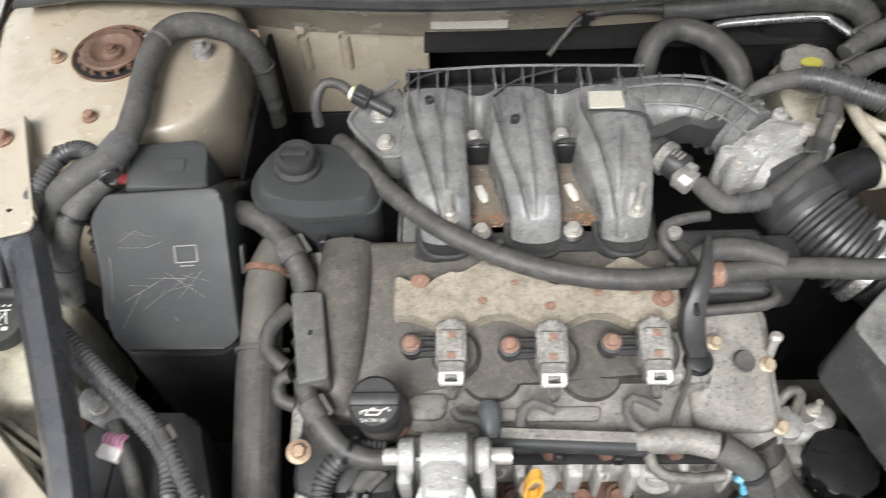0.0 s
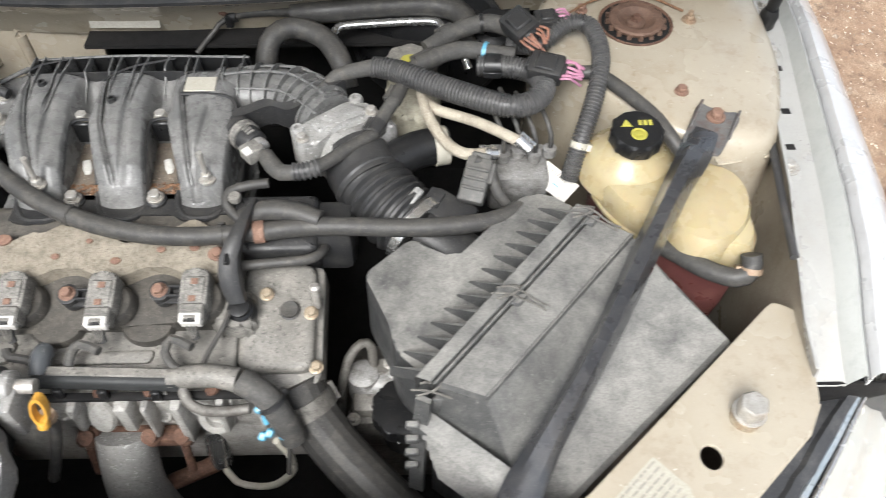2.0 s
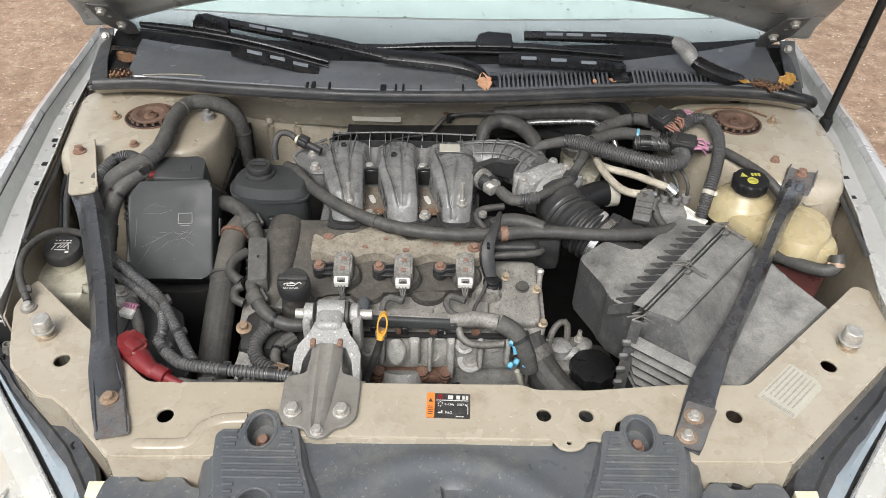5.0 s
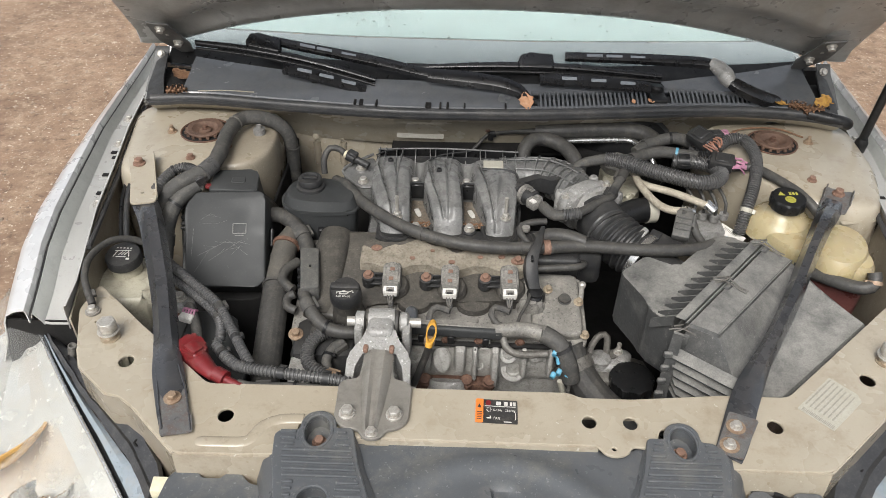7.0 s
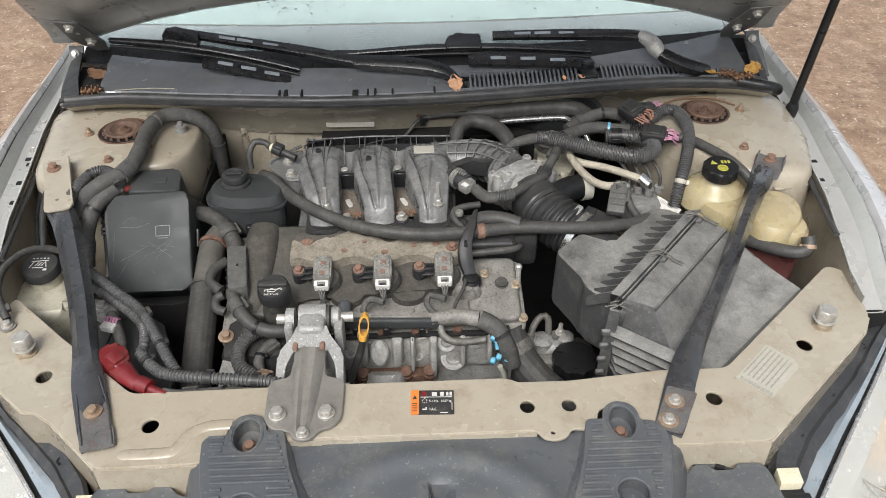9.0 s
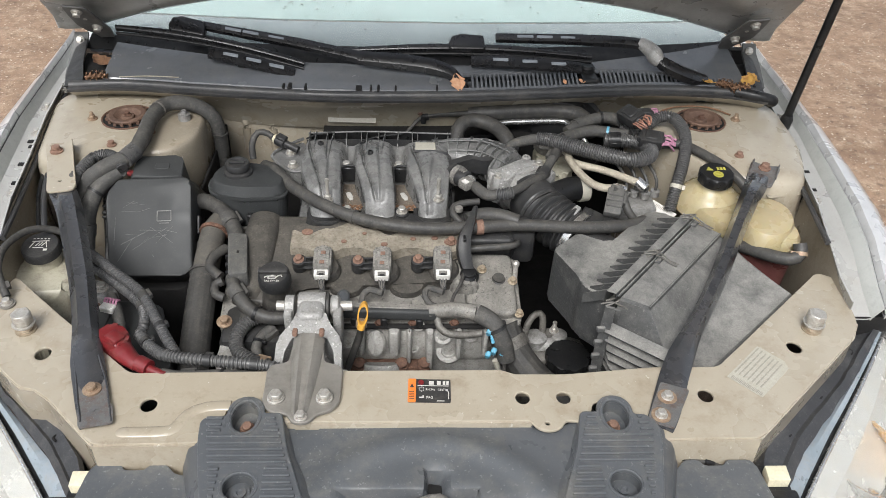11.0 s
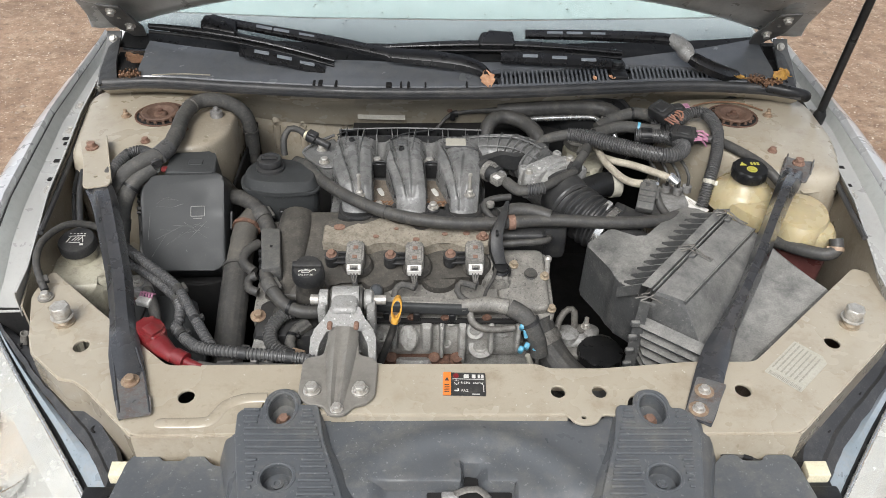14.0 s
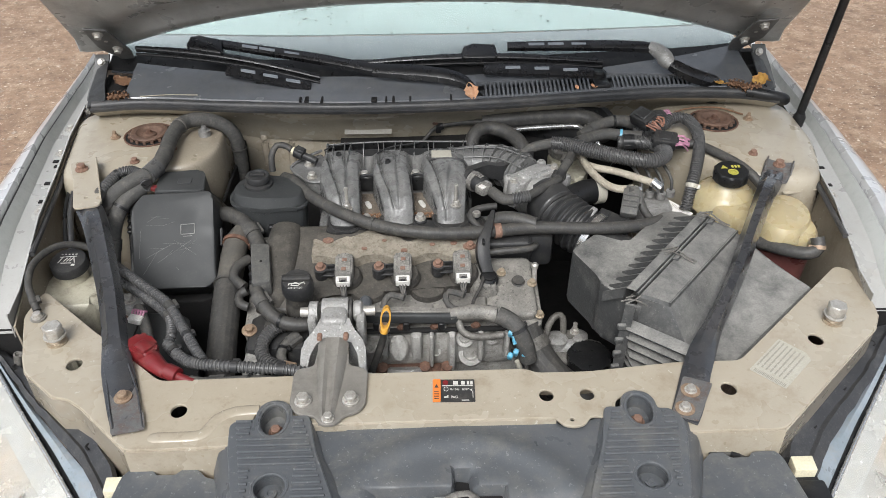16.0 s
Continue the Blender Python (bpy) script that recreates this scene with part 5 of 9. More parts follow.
def headlamp(sx):
    t = thing("headlamp", (sx * 0.70, 0.02, 0.62), "clear headlamp with a yellowed amber reflector beside the fender", "headlamp", "headlamps")
    n = 34

    def line(k):
        wide = 0.018 if sx > 0 and k < 3 else 0.0
        sp = spline([(sx * (row[k][0] + wide), row[k][1], row[k][2]) for row in LAMP], 0.006)
        return [Vector(sp[round(i * (len(sp) - 1) / (n - 1))]) for i in range(n)]
    edge, band, strip, rim = (line(k) for k in range(4))
    outer = spline([(sx * 0.832, 0.325, 0.766), (sx * 0.888, 0.19, 0.735), (sx * 0.875, 0.0, 0.69), (sx * 0.78, -0.13, 0.645), (sx * 0.62, -0.24, 0.61)], 0.02)
    far = [Vector(outer[round(i * (len(outer) - 1) / (n - 1))]) for i in range(n)]
    rows = [[a.lerp(b, f / 12) + Vector((0, 0, 0.022 * math.sin(math.pi * f / 12))) for f in range(13)] for a, b in zip(edge, far)]
    part("lens", loft(BM(), rows, thick=0.002), lens_glass, t).visible_shadow = False
    # the stepped bright reflector under the lens
    rows = []
    for i in range(0, n, 3):
        row = []
        for j in range(9):
            f = j / 8
            deep = 0.010 + 0.050 * smooth_step(f * 2.2) - (0.008 if (i // 3 + j) % 4 == 0 and 0 < j < 8 else 0) + 0.003 * math.sin(1.9 * i + 2.3 * j)
            row.append(edge[i].lerp(far[i], f) + Vector((0, 0, -deep)))
        rows.append(row)
    part("reflector", loft(BM(), rows, thick=0.002), lamp_m, t, "bright faceted reflector", 12)
    part("lamp_bowl", lathe(BM(), [(0.086, -0.006), (0.088, 0.0), (0.082, 0.0), (0.074, -0.020), (0.052, -0.040), (0.030, -0.046), (0.014, -0.044), (0.010, -0.026), (0.0, -0.024)], pose(sx * 0.772, 0.060, 0.694, -22, sx * 14, 0) @ Matrix.Diagonal((1.0, 1.2, 0.8, 1)), 36, True), amber, t, "amber reflector bowl")
    part("lamp_bowl", lathe(BM(), [(0.046, -0.004), (0.048, 0.0), (0.044, 0.0), (0.038, -0.014), (0.02, -0.026), (0.010, -0.028), (0.009, -0.012), (0.0, -0.010)], pose(sx * 0.662, -0.005, 0.672, -22, sx * 12, 0), 36, True), chrome, t, "bright reflector bowl with a bulb cap")
    part("edge_trim", sweep(BM(), [tuple(p + Vector((0, 0, 0.003))) for p in edge[::3]], 0.0032, 10), chrome, t, "thin chrome edge line")
    part("edge_seal", loft(BM(), [[tuple(p + Vector((0, 0, 0.001))) for p in edge], [tuple(p.lerp(q, 0.5) + Vector((0, 0, -0.003))) for p, q in zip(edge, band)], [tuple(q) for q in band]], thick=0.003), black_pl, t)
    part("pale_strip", loft(BM(), [[tuple(p) for p in band], [tuple(p.lerp(q, 0.5) + Vector((0, 0, 0.002))) for p, q in zip(band, strip)], [tuple(q + Vector((0, 0, -0.004))) for q in strip]], thick=0.002), primer, t, "pale blue-grey plastic strip")
    # torn black bracket between the lamp and the rail
    rnd = random.Random(11 + sx)
    torn = [p + Vector((sx * rnd.uniform(-0.0015, 0.002), rnd.uniform(-0.001, 0.001), 0.002)) for p in strip]
    jag = [p + Vector((sx * (0.001 + 0.0025 * math.sin(i * 0.55)), 0.0, -0.002)) for i, p in enumerate(rim)]
    ridge = [p.lerp(q, 0.30) + Vector((0, 0, 0.006)) for p, q in zip(torn, jag)]
    flat = [p.lerp(q, 0.42) + Vector((0, 0, 0.001)) for p, q in zip(torn, jag)]
    part("black_bracket", loft(BM(), [[tuple(p) for p in r] for r in (torn, ridge, flat, jag)] + [[tuple(p + Vector((sx * -0.004, 0.003, -0.008))) for p in jag], [tuple(p + Vector((sx * 0.010, -0.004, -0.10))) for p in jag]], thick=0.003), brk_pl, t, "torn black plastic bracket", 30)
    for i in (9, 17, 23):
        q = jag[i].lerp(torn[i], 0.45)
        part("tear", sweep(BM(), [tuple(q + Vector((0, 0, 0.0035))), tuple(q + Vector((sx * 0.006, 0.006, 0.0035))), tuple(q + Vector((sx * 0.002, 0.014, 0.003))), tuple(q + Vector((sx * -0.008, 0.020, 0.0)))], 0.0018, 6, squash=0.5), dark, t, "tear in the plastic")
    part("fixing", lathe(BM(), [(0.007, 0), (0.007, 0.02), (0.005, 0.0205), (0.004, 0.016)], frame_to((sx * 0.682, 0.205, 0.742), (sx * 0.676, 0.205, 0.765)), 14), alu_dk, t)


headlamp(-1)
headlamp(1)
part("bumper_beam", box(BM(), (0, -0.13, 0.58), (1.0, 0.05, 0.2), None, 0.02), dark, body)
bm = BM()
pts = [(-0.86, 0.10), (-0.80, -0.06), (-0.62, -0.22), (-0.35, -0.29), (0, -0.31), (0.35, -0.29), (0.62, -0.22), (0.80, -0.06), (0.86, 0.10)]
pp = spline([(x, y, 0) for x, y in pts], 0.06)
loft(bm, [[(p.x * s, p.y + d, z) for p in pp] for s, d, z in ((0.95, 0.06, 0.60), (0.98, 0.015, 0.58), (1.0, 0.0, 0.5), (1.0, 0.0, 0.32), (0.97, 0.03, 0.24))], thick=0.004)
part("bumper", bm, silver, body)

# torque mount on the rail
mt_ = thing("engine_mount", (-0.175, 0.08, 0.80), "cast aluminium torque mount bolted to the rail", "engine mount")
o = [(-0.226, 0.070), (-0.227, 0.098), (-0.222, 0.106), (-0.199, 0.112), (-0.196, 0.152), (-0.155, 0.152), (-0.151, 0.112), (-0.130, 0.106), (-0.123, 0.098), (-0.124, 0.036), (-0.135, 0.022), (-0.152, 0.018), (-0.162, 0.002), (-0.182, 0.002), (-0.190, 0.018), (-0.212, 0.02), (-0.226, 0.036)]
part("bracket", plate(rounded(o, 0.008, 3), [], 0.802, 0.006, 0.002), bracket_m, mt_, "grimy bracket plate")
bm = BM()
loft(bm, [[(-0.175 + w * (j / 3.5 - 1), y, z - (0.014 if j in (0, 7) else 0.003 if j in (1, 6) else 0) - (0.005 if j in (3, 4) and y < 0.12 else 0)) for j in range(8)] for y, z, w in ((0.008, 0.809, 0.012), (0.03, 0.814, 0.016), (0.07, 0.819, 0.019), (0.11, 0.822, 0.021), (0.156, 0.824, 0.023))], thick=0.004)
part("bracket_rib", bm, bracket_m, mt_)
for x in (-0.205, -0.152):
    part("rust_edge", box(BM(), (x + (0.011 if x < -0.18 else -0.003), 0.152, 0.829), (0.008, 0.014, 0.008), None, 0.003), rust_lt, mt_)
for x, y in ((-0.209, 0.043), (-0.143, 0.043)):
    shared("bolt", B_ZINC, mt_, pose(x, y, 0.808) @ Matrix.Scale(1.35, 4))
shared("bolt", B_ZINC, mt_, pose(-0.172, 0.010, 0.808))
bm = BM()
yoke = [(-0.197, 0.212), (-0.156, 0.212), (-0.148, 0.192), (-0.128, 0.166), (-0.123, 0.098), (-0.136, 0.098), (-0.139, 0.148), (-0.153, 0.174), (-0.199, 0.174), (-0.212, 0.148), (-0.215, 0.098), (-0.228, 0.098), (-0.225, 0.166), (-0.205, 0.192)]
prism(bm, rounded(yoke, 0.006, 3), 0.758, 0.797, None, 0.004, 2, 0.0, (0, 0.40))
box(bm, (-0.178, 0.226, 0.809), (0.042, 0.062, 0.026), pose(0, 0, 0), 0.009, 3)
lathe(bm, [(0.021, -0.021), (0.022, -0.018), (0.022, 0.018), (0.021, 0.021)], frame_to((-0.178, 0.240, 0.803), (-0.100, 0.240, 0.803)), 26)
part("fork", bm, alu_lt, mt_, "pale corroded cast fork")
part("bushing", lathe(BM(), [(0.014, 0), (0.017, 0.003), (0.017, 0.012), (0.013, 0.015)], frame_to((-0.150, 0.240, 0.803), (-0.12, 0.240, 0.803)), 22), alu_lt, mt_)
part("bushing", lathe(BM(), [(0.017, 0), (0.017, 0.013), (0.012, 0.015)], frame_to((-0.206, 0.240, 0.803), (-0.24, 0.240, 0.803)), 22), alu_lt, mt_)
part("lug", box(BM(), (-0.214, 0.228, 0.788), (0.014, 0.034, 0.045), None, 0.005), alu_lt, mt_)
part("lug", box(BM(), (-0.138, 0.226, 0.782), (0.014, 0.038, 0.055), None, 0.005), alu_lt, mt_)
part("rubber_washer", lathe(BM(), [(0.012, 0), (0.022, 0.002), (0.022, 0.006), (0.012, 0.008)], frame_to((-0.158, 0.240, 0.801), (-0.14, 0.240, 0.801)), 24), rubber, mt_)
part("bolt_end", rod(BM(), (-0.234, 0.240, 0.803), (-0.216, 0.240, 0.803), 0.008), zinc, mt_)
part("bolt_end", rod(BM(), (-0.137, 0.240, 0.803), (-0.116, 0.240, 0.803), 0.008), zinc, mt_)
rod_b = rod(BM(), (-0.136, 0.118, 0.775), (-0.118, 0.118, 0.775), 0.008)
part("lower_bolt", rod_b, zinc, mt_)

# labels on the rail
wlab = thing("warning_label", (0.006, 0.062, 0.80), "black label with white print and an orange strip on the rail", "label")
m = pose(0.0015, 0.0615, 0.8002, 0, 0, -1.5) @ Matrix.Diagonal((0.88, 1.10, 1, 1))
part("backing", plate(rounded([(-0.034, -0.0185), (0.034, -0.0185), (0.034, 0.021), (-0.034, 0.021)], 0.002, 2), [], 0, 0.0008, 0, m), label_bk, wlab)
part("orange_strip", plate(rounded([(-0.0342, -0.0187), (-0.0215, -0.0187), (-0.0215, 0.0212), (-0.0342, 0.0212)], 0.002, 2), [], 0.0008, 0.0006, 0, m), orange, wlab)


def text(parent, body_text, size, x, y, m, material, name="lettering"):
    cu = bpy.data.curves.new(name, 'FONT')
    cu.body, cu.size, cu.extrude = body_text, size, 0.0002
    tmp = bpy.data.objects.new(name, cu)
    me = bpy.data.meshes.new_from_object(tmp)
    bpy.data.objects.remove(tmp)
    me.transform(m @ Matrix.Translation((x, y, 0.0014)))
    return part(name, me, material, parent)


text(wlab, "R-134a", 0.0052, -0.006, 0.0012, m, label_wh)
text(wlab, "0.567 kg", 0.0048, 0.0135, 0.0012, m, label_wh)
text(wlab, "PAG", 0.0058, -0.005, -0.0125, m, label_wh)
bm = BM()
box(bm, (0.006, 0.0095, 0.0012), (0.05, 0.0008, 0.0005), m)
for i in range(8):
    a = i * math.pi / 4
    box(bm, (-0.0125 + 0.0035 * math.cos(a), 0.0035 + 0.0035 * math.sin(a), 0.0012), (0.0012, 0.0012, 0.0005), m)
box(bm, (-0.0125, -0.0105, 0.0012), (0.007, 0.0018, 0.0005), m)
box(bm, (-0.010, -0.0085, 0.0012), (0.002, 0.003, 0.0005), m)
for x0, w in ((0.003, 0.008), (0.015, 0.006), (0.0235, 0.004), (0.029, 0.004)):
    box(bm, (x0, 0.0145, 0.0012), (w, 0.006, 0.0005), m)
box(bm, (0.0305, -0.006, 0.0012), (0.0012, 0.012, 0.0005), m)
box(bm, (0.018, -0.016, 0.0012), (0.012, 0.0012, 0.0005), m)
part("symbols", bm, label_wh, wlab)
bm = BM()
lathe(bm, [(0.0045, 0.0008), (0.0045, 0.0016)], m @ Matrix.Translation((-0.0135, 0.0148, 0)), 18)
part("round_symbol", bm, red_pl, wlab)
bm = BM()
prism(bm, [(-0.0315, 0.006), (-0.0245, 0.006), (-0.028, 0.0125)], 0.0012, 0.0017, m)
for i in range(5):
    box(bm, (-0.028, -0.001 - 0.003 * i, 0.0014), (0.008, 0.0012, 0.0004), m)
part("strip_symbols", bm, label_bk, wlab)

stk = thing("sticker", (0.478, 0.10, 0.80), "faded printed sticker on the beige rail", "sticker")
m = pose(0.489, 0.100, 0.8002, 0, 0, 43)
part("backing", plate(rounded([(-0.046, -0.028), (0.036, -0.028), (0.046, -0.016), (0.046, 0.028), (-0.046, 0.028)], 0.002, 2), [], 0, 0.0006, 0, m), label_fade, stk)
bm = BM()
rnd = random.Random(3)
for i in range(22):
    box(bm, (-0.041, -0.024 + i * 0.0022, 0.001), (0.007, 0.0009 + 0.0006 * (i % 3 == 0), 0.0005), m)
for j in range(7):
    x = -0.042
    yy = 0.024 - j * 0.0068
    xx = -0.030
    while xx < 0.036:
        w = rnd.uniform(0.004, 0.012)
        box(bm, (xx + w / 2, yy, 0.001), (w, 0.0022, 0.0005), m)
        xx += w + 0.002
part("print", bm, ink_fade, stk)


# ---- battery side ----
fb = thing("fuse_box", (-0.49, 0.47, 0.70), "black plastic fuse box with a scratched lid", "fuse box")
FM = Matrix.Translation((-0.482, 0.455, 0.795)) @ Matrix.Rotation(radians(43), 4, 'X') @ Matrix.Rotation(radians(2.5), 4, 'Z')
lid = BM()
prism(lid, rounded([(-0.060, 0.092), (0.066, 0.092), (0.072, 0.080), (0.077, -0.078), (0.062, -0.092), (-0.060, -0.090), (-0.072, -0.068), (-0.079, 0.068)], 0.006, 2), -0.045, 0.012, FM, 0.0035, 2, 0.004)
part("lid", lid, lid_pl, fb, "scratched lid")
bm = BM()
prism(bm, rounded([(-0.078, 0.086), (0.071, 0.092), (0.076, -0.079), (-0.071, -0.086)], 0.014, 3), -0.13, -0.040, FM, 0.006, 2)
part("base", bm, black_pl, fb)
bm = BM()
prism(bm, rounded([(-0.047, -0.030), (0.050, -0.030), (0.044, 0.020), (0.034, 0.034), (-0.047, 0.030)], 0.007, 3), -0.03, 0.030, pose(-0.479, 0.548, 0.840, 10, 0, 0), 0.004, 2, 0.003)
prism(bm, rounded([(-0.006, -0.008), (0.020, -0.008), (0.020, 0.008), (-0.006, 0.008)], 0.004, 2), 0.028, 0.0315, pose(-0.479, 0.548, 0.840, 10, 0, 0), 0.0008, 1)
part("terminal_cover", bm, lid_pl, fb)
for x, v, w, h in ((-0.086, 0.056, 0.012, 0.007), (-0.086, 0.046, 0.012, 0.007), (-0.086, 0.034, 0.012, 0.007), (-0.086, 0.026, 0.012, 0.006), (-0.080, 0.004, 0.012, 0.030), (-0.080, -0.036, 0.010, 0.036), (0.078, 0.006, 0.006, 0.034), (0.078, -0.034, 0.006, 0.02)):
    part("clip", box(BM(), (x, v, -0.018), (w, h, 0.018), FM, 0.002, 1), black_dusty, fb)
for dx, z0, z1 in ((0.010, -0.020, -0.002), (0.020, -0.034, -0.018)):
    part("step_flange", prism(BM(), rounded([(-0.075 - dx, 0.070), (-0.060, 0.082 + dx * 0.5), (0.0, 0.084 + dx * 0.5), (0.0, 0.0), (-0.066 - dx, -0.06)], 0.008, 2), z0, z1, FM, 0.002, 1), lid_pl, fb)
bm = BM()
rnd = random.Random(8)
for a, b in (((-0.05, 0.03), (-0.02, 0.028)), ((-0.02, 0.028), (0.0, 0.034)), ((-0.04, 0.045), (-0.01, 0.04)), ((0.0, 0.0), (0.04, -0.03)), ((0.01, -0.03), (0.04, 0.0)), ((-0.03, -0.04), (0.03, -0.002)), ((-0.05, -0.03), (0.0, -0.005)), ((-0.055, -0.06), (-0.03, -0.02)), ((-0.02, -0.005), (0.02, -0.008)), ((0.0, -0.02), (0.03, -0.015)), ((-0.048, 0.036), (-0.03, 0.047)), ((-0.03, 0.047), (-0.022, 0.044)), ((-0.042, -0.012), (-0.018, -0.014)), ((-0.06, 0.02), (-0.062, -0.03)), ((0.004, -0.05), (0.008, -0.055)), ((-0.015, -0.03), (-0.002, -0.018)), ((0.018, -0.004), (0.046, -0.012))):
    A, B = Vector((*a, 0.0122)), Vector((*b, 0.0122))
    mm = (A + B) / 2
    ang = math.atan2(B.y - A.y, B.x - A.x)
    box(bm, (0, 0, 0), ((B - A).length, rnd.uniform(0.00018, 0.00034), 0.0004), FM @ Matrix.Translation(mm) @ Matrix.Rotation(ang, 4, 'Z'))
part("scratch", bm, scratch_m, fb, "pale scratches")
bm = BM()
for x, y, w, h in ((0.024, 0.028, 0.024, 0.0012), (0.024, 0.010, 0.024, 0.0012), (0.012, 0.019, 0.0012, 0.018), (0.036, 0.019, 0.0012, 0.018), (0.024, 0.006, 0.016, 0.0012)):
    box(bm, (x, y, 0.0122), (w, h, 0.0012), FM)
part("moulded_mark", bm, scratch_m, fb)
# added near-black block that darkens the gap under the box
part("support", prism(BM(), rounded([(-0.575, 0.54), (-0.405, 0.55), (-0.402, 0.44), (-0.43, 0.40), (-0.56, 0.40)], 0.02, 3), 0.42, 0.70, None, 0.006, 2), dark, fb, "dark block added under the box")
# added near-black panel hides the beige tower side so the gap looks shaded
part("gap_shade_panel", box(BM(), (-0.425, 0.72, 0.61), (0.006, 0.26, 0.36), None, 0.002, 1), dark, body)
rt = thing("red_tab", (-0.521, 0.529, 0.86), "small red plastic tab on the fuse box", "plastic tab")
part("tab", box(BM(), (-0.522, 0.531, 0.862), (0.021, 0.012, 0.009), pose(0, 0, 0), 0.003), red_pl, rt)
part("bracket", box(BM(), (-0.546, 0.538, 0.860), (0.022, 0.028, 0.004), pose(0, 0, 0), 0.001, 1), alu, rt)

hose("wiring_loom", [(-0.625, 0.45, 0.72), (-0.618, 0.485, 0.80), (-0.598, 0.505, 0.855), (-0.568, 0.520, 0.878), (-0.528, 0.548, 0.889), (-0.519, 0.598, 0.892), (-0.523, 0.68, 0.892), (-0.509, 0.733, 0.894), (-0.471, 0.746, 0.892), (-0.430, 0.745, 0.873), (-0.415, 0.748, 0.83), (-0.418, 0.75, 0.72)], 0.0145, tape,
     "thick grey taped wiring loom arching over the tower", "wiring loom", clamps=((0.62, alu_dk, 0.003), (0.36, loom, 0.03), (0.85, rubber, 0.004)), wob=0.08, n=14)
part("clip_stud", lathe(BM(), [(0.012, 0), (0.012, 0.012), (0.006, 0.013), (0.005, 0.02)], Matrix.Translation((-0.470, 0.715, 0.872)), 16), alu, thing("loom_clip", (-0.47, 0.715, 0.87), "grey metal clip holding the loom", "clip"))
hose("wiring_loom", [(-0.632, 0.46, 0.84), (-0.612, 0.505, 0.872), (-0.592, 0.545, 0.884), (-0.568, 0.552, 0.887), (-0.545, 0.535, 0.886), (-0.535, 0.52, 0.878)], 0.0095, loom, "thin corrugated wiring loom beside the fuse box", "wiring loom", ribs=0.005, n=12)
hose("wiring_loom", [(-0.600, 0.44, 0.76), (-0.592, 0.47, 0.82), (-0.575, 0.50, 0.852), (-0.545, 0.525, 0.868)], 0.0145, tape, "taped wiring loom behind the fuse box", "wiring loom", n=12)

# washer tank
wt = thing("washer_tank", (-0.66, 0.40, 0.70), "grimy white washer fluid tank with a black cap", "washer tank")
part("tank", prism(BM(), rounded([(-0.70, 0.44), (-0.60, 0.45), (-0.585, 0.33), (-0.66, 0.29), (-0.705, 0.34)], 0.02, 3), 0.55, 0.765, None, 0.02, 3), wash_pl, wt)
part("neck", lathe(BM(), [(0.026, 0), (0.026, 0.03)], pose(-0.652, 0.395, 0.76), 24), wash_pl, wt)
cap = part("cap", lathe(BM(), [(0.028, 0.0), (0.031, 0.002), (0.031, 0.017), (0.029, 0.020), (0.022, 0.021), (0.0, 0.0205)], pose(-0.652, 0.395, 0.785, 8, 0, 0), 32), black_dusty, wt, "black screw cap with white print")
bm = BM()
m = pose(-0.652, 0.395, 0.7855, 8, 0, 0)
for ax, ay, w, h, g in ((0.0, 0.007, 0.028, 0.0014, 4), (-0.0115, -0.001, 0.0014, 0.016, -18), (0.0115, 0.0, 0.0014, 0.016, 18), (0.0, -0.0085, 0.018, 0.0014, 0), (-0.003, 0.0, 0.010, 0.0012, 60), (0.002, 0.0, 0.010, 0.0012, 60), (0.007, 0.0, 0.010, 0.0012, 60)):
    box(bm, (0, 0, 0.021), (w, h, 0.0006), m @ Matrix.Translation((ax, ay, 0)) @ Matrix.Rotation(radians(g), 4, 'Z'))
for i in range(5):
    box(bm, (-0.012 + 0.006 * i, 0.013, 0.021), (0.003, 0.002, 0.0006), m)
box(bm, (0.013, -0.013, 0.021), (0.006, 0.004, 0.0006), m)
part("print", bm, label_wh, cap)
hose("washer_hose", [(-0.600, 0.415, 0.800), (-0.632, 0.412, 0.822), (-0.664, 0.392, 0.834), (-0.682, 0.345, 0.836), (-0.676, 0.298, 0.830), (-0.659, 0.266, 0.818), (-0.650, 0.252, 0.810)], 0.0060, rubber, "black washer hose ending at the rail", "hose", clamps=((0.90, rubber, 0.010),))
el = thing("hose_eyelet", (-0.648, 0.245, 0.80), "zinc bolt and eyelet holding the hose to the rail", "bolt")
part("eyelet", lathe(BM(), [(0.012, 0.0), (0.012, 0.003), (0.006, 0.0035)], pose(-0.648, 0.244, 0.8005), 20), bracket_m, el)
shared("bolt", B_ZINC, el, pose(-0.648, 0.244, 0.8035))

# battery tray, red boot, looms
bat = thing("battery", (-0.477, 0.201, 0.606), "grimy black battery box with lead terminals", "battery")
part("case", prism(BM(), rounded([(-0.580, 0.315), (-0.436, 0.305), (-0.385, 0.150), (-0.425, 0.118), (-0.550, 0.150)], 0.015, 3), 0.55, 0.752, None, 0.008, 2), lid_pl, bat)
part("lid_groove", box(BM(), (-0.512, 0.235, 0.7525), (0.002, 0.15, 0.002), pose(0, 0, 0), 0), dark, bat)
BT = pose(-0.528, 0.300, 0.778, 6, 4, -30)
part("clamp", prism(BM(), rounded([(-0.022, -0.016), (-0.024, 0.012), (0.006, 0.018), (0.030, 0.010), (0.028, -0.012), (0.004, -0.014)], 0.006, 3), -0.010, 0.008, BT, 0.003, 2), alu, bat, "corroded terminal clamp")
shared("nut", B_ZINC, bat, BT @ Matrix.Translation((0.002, 0.003, 0.008)) @ Matrix.Scale(1.2, 4))
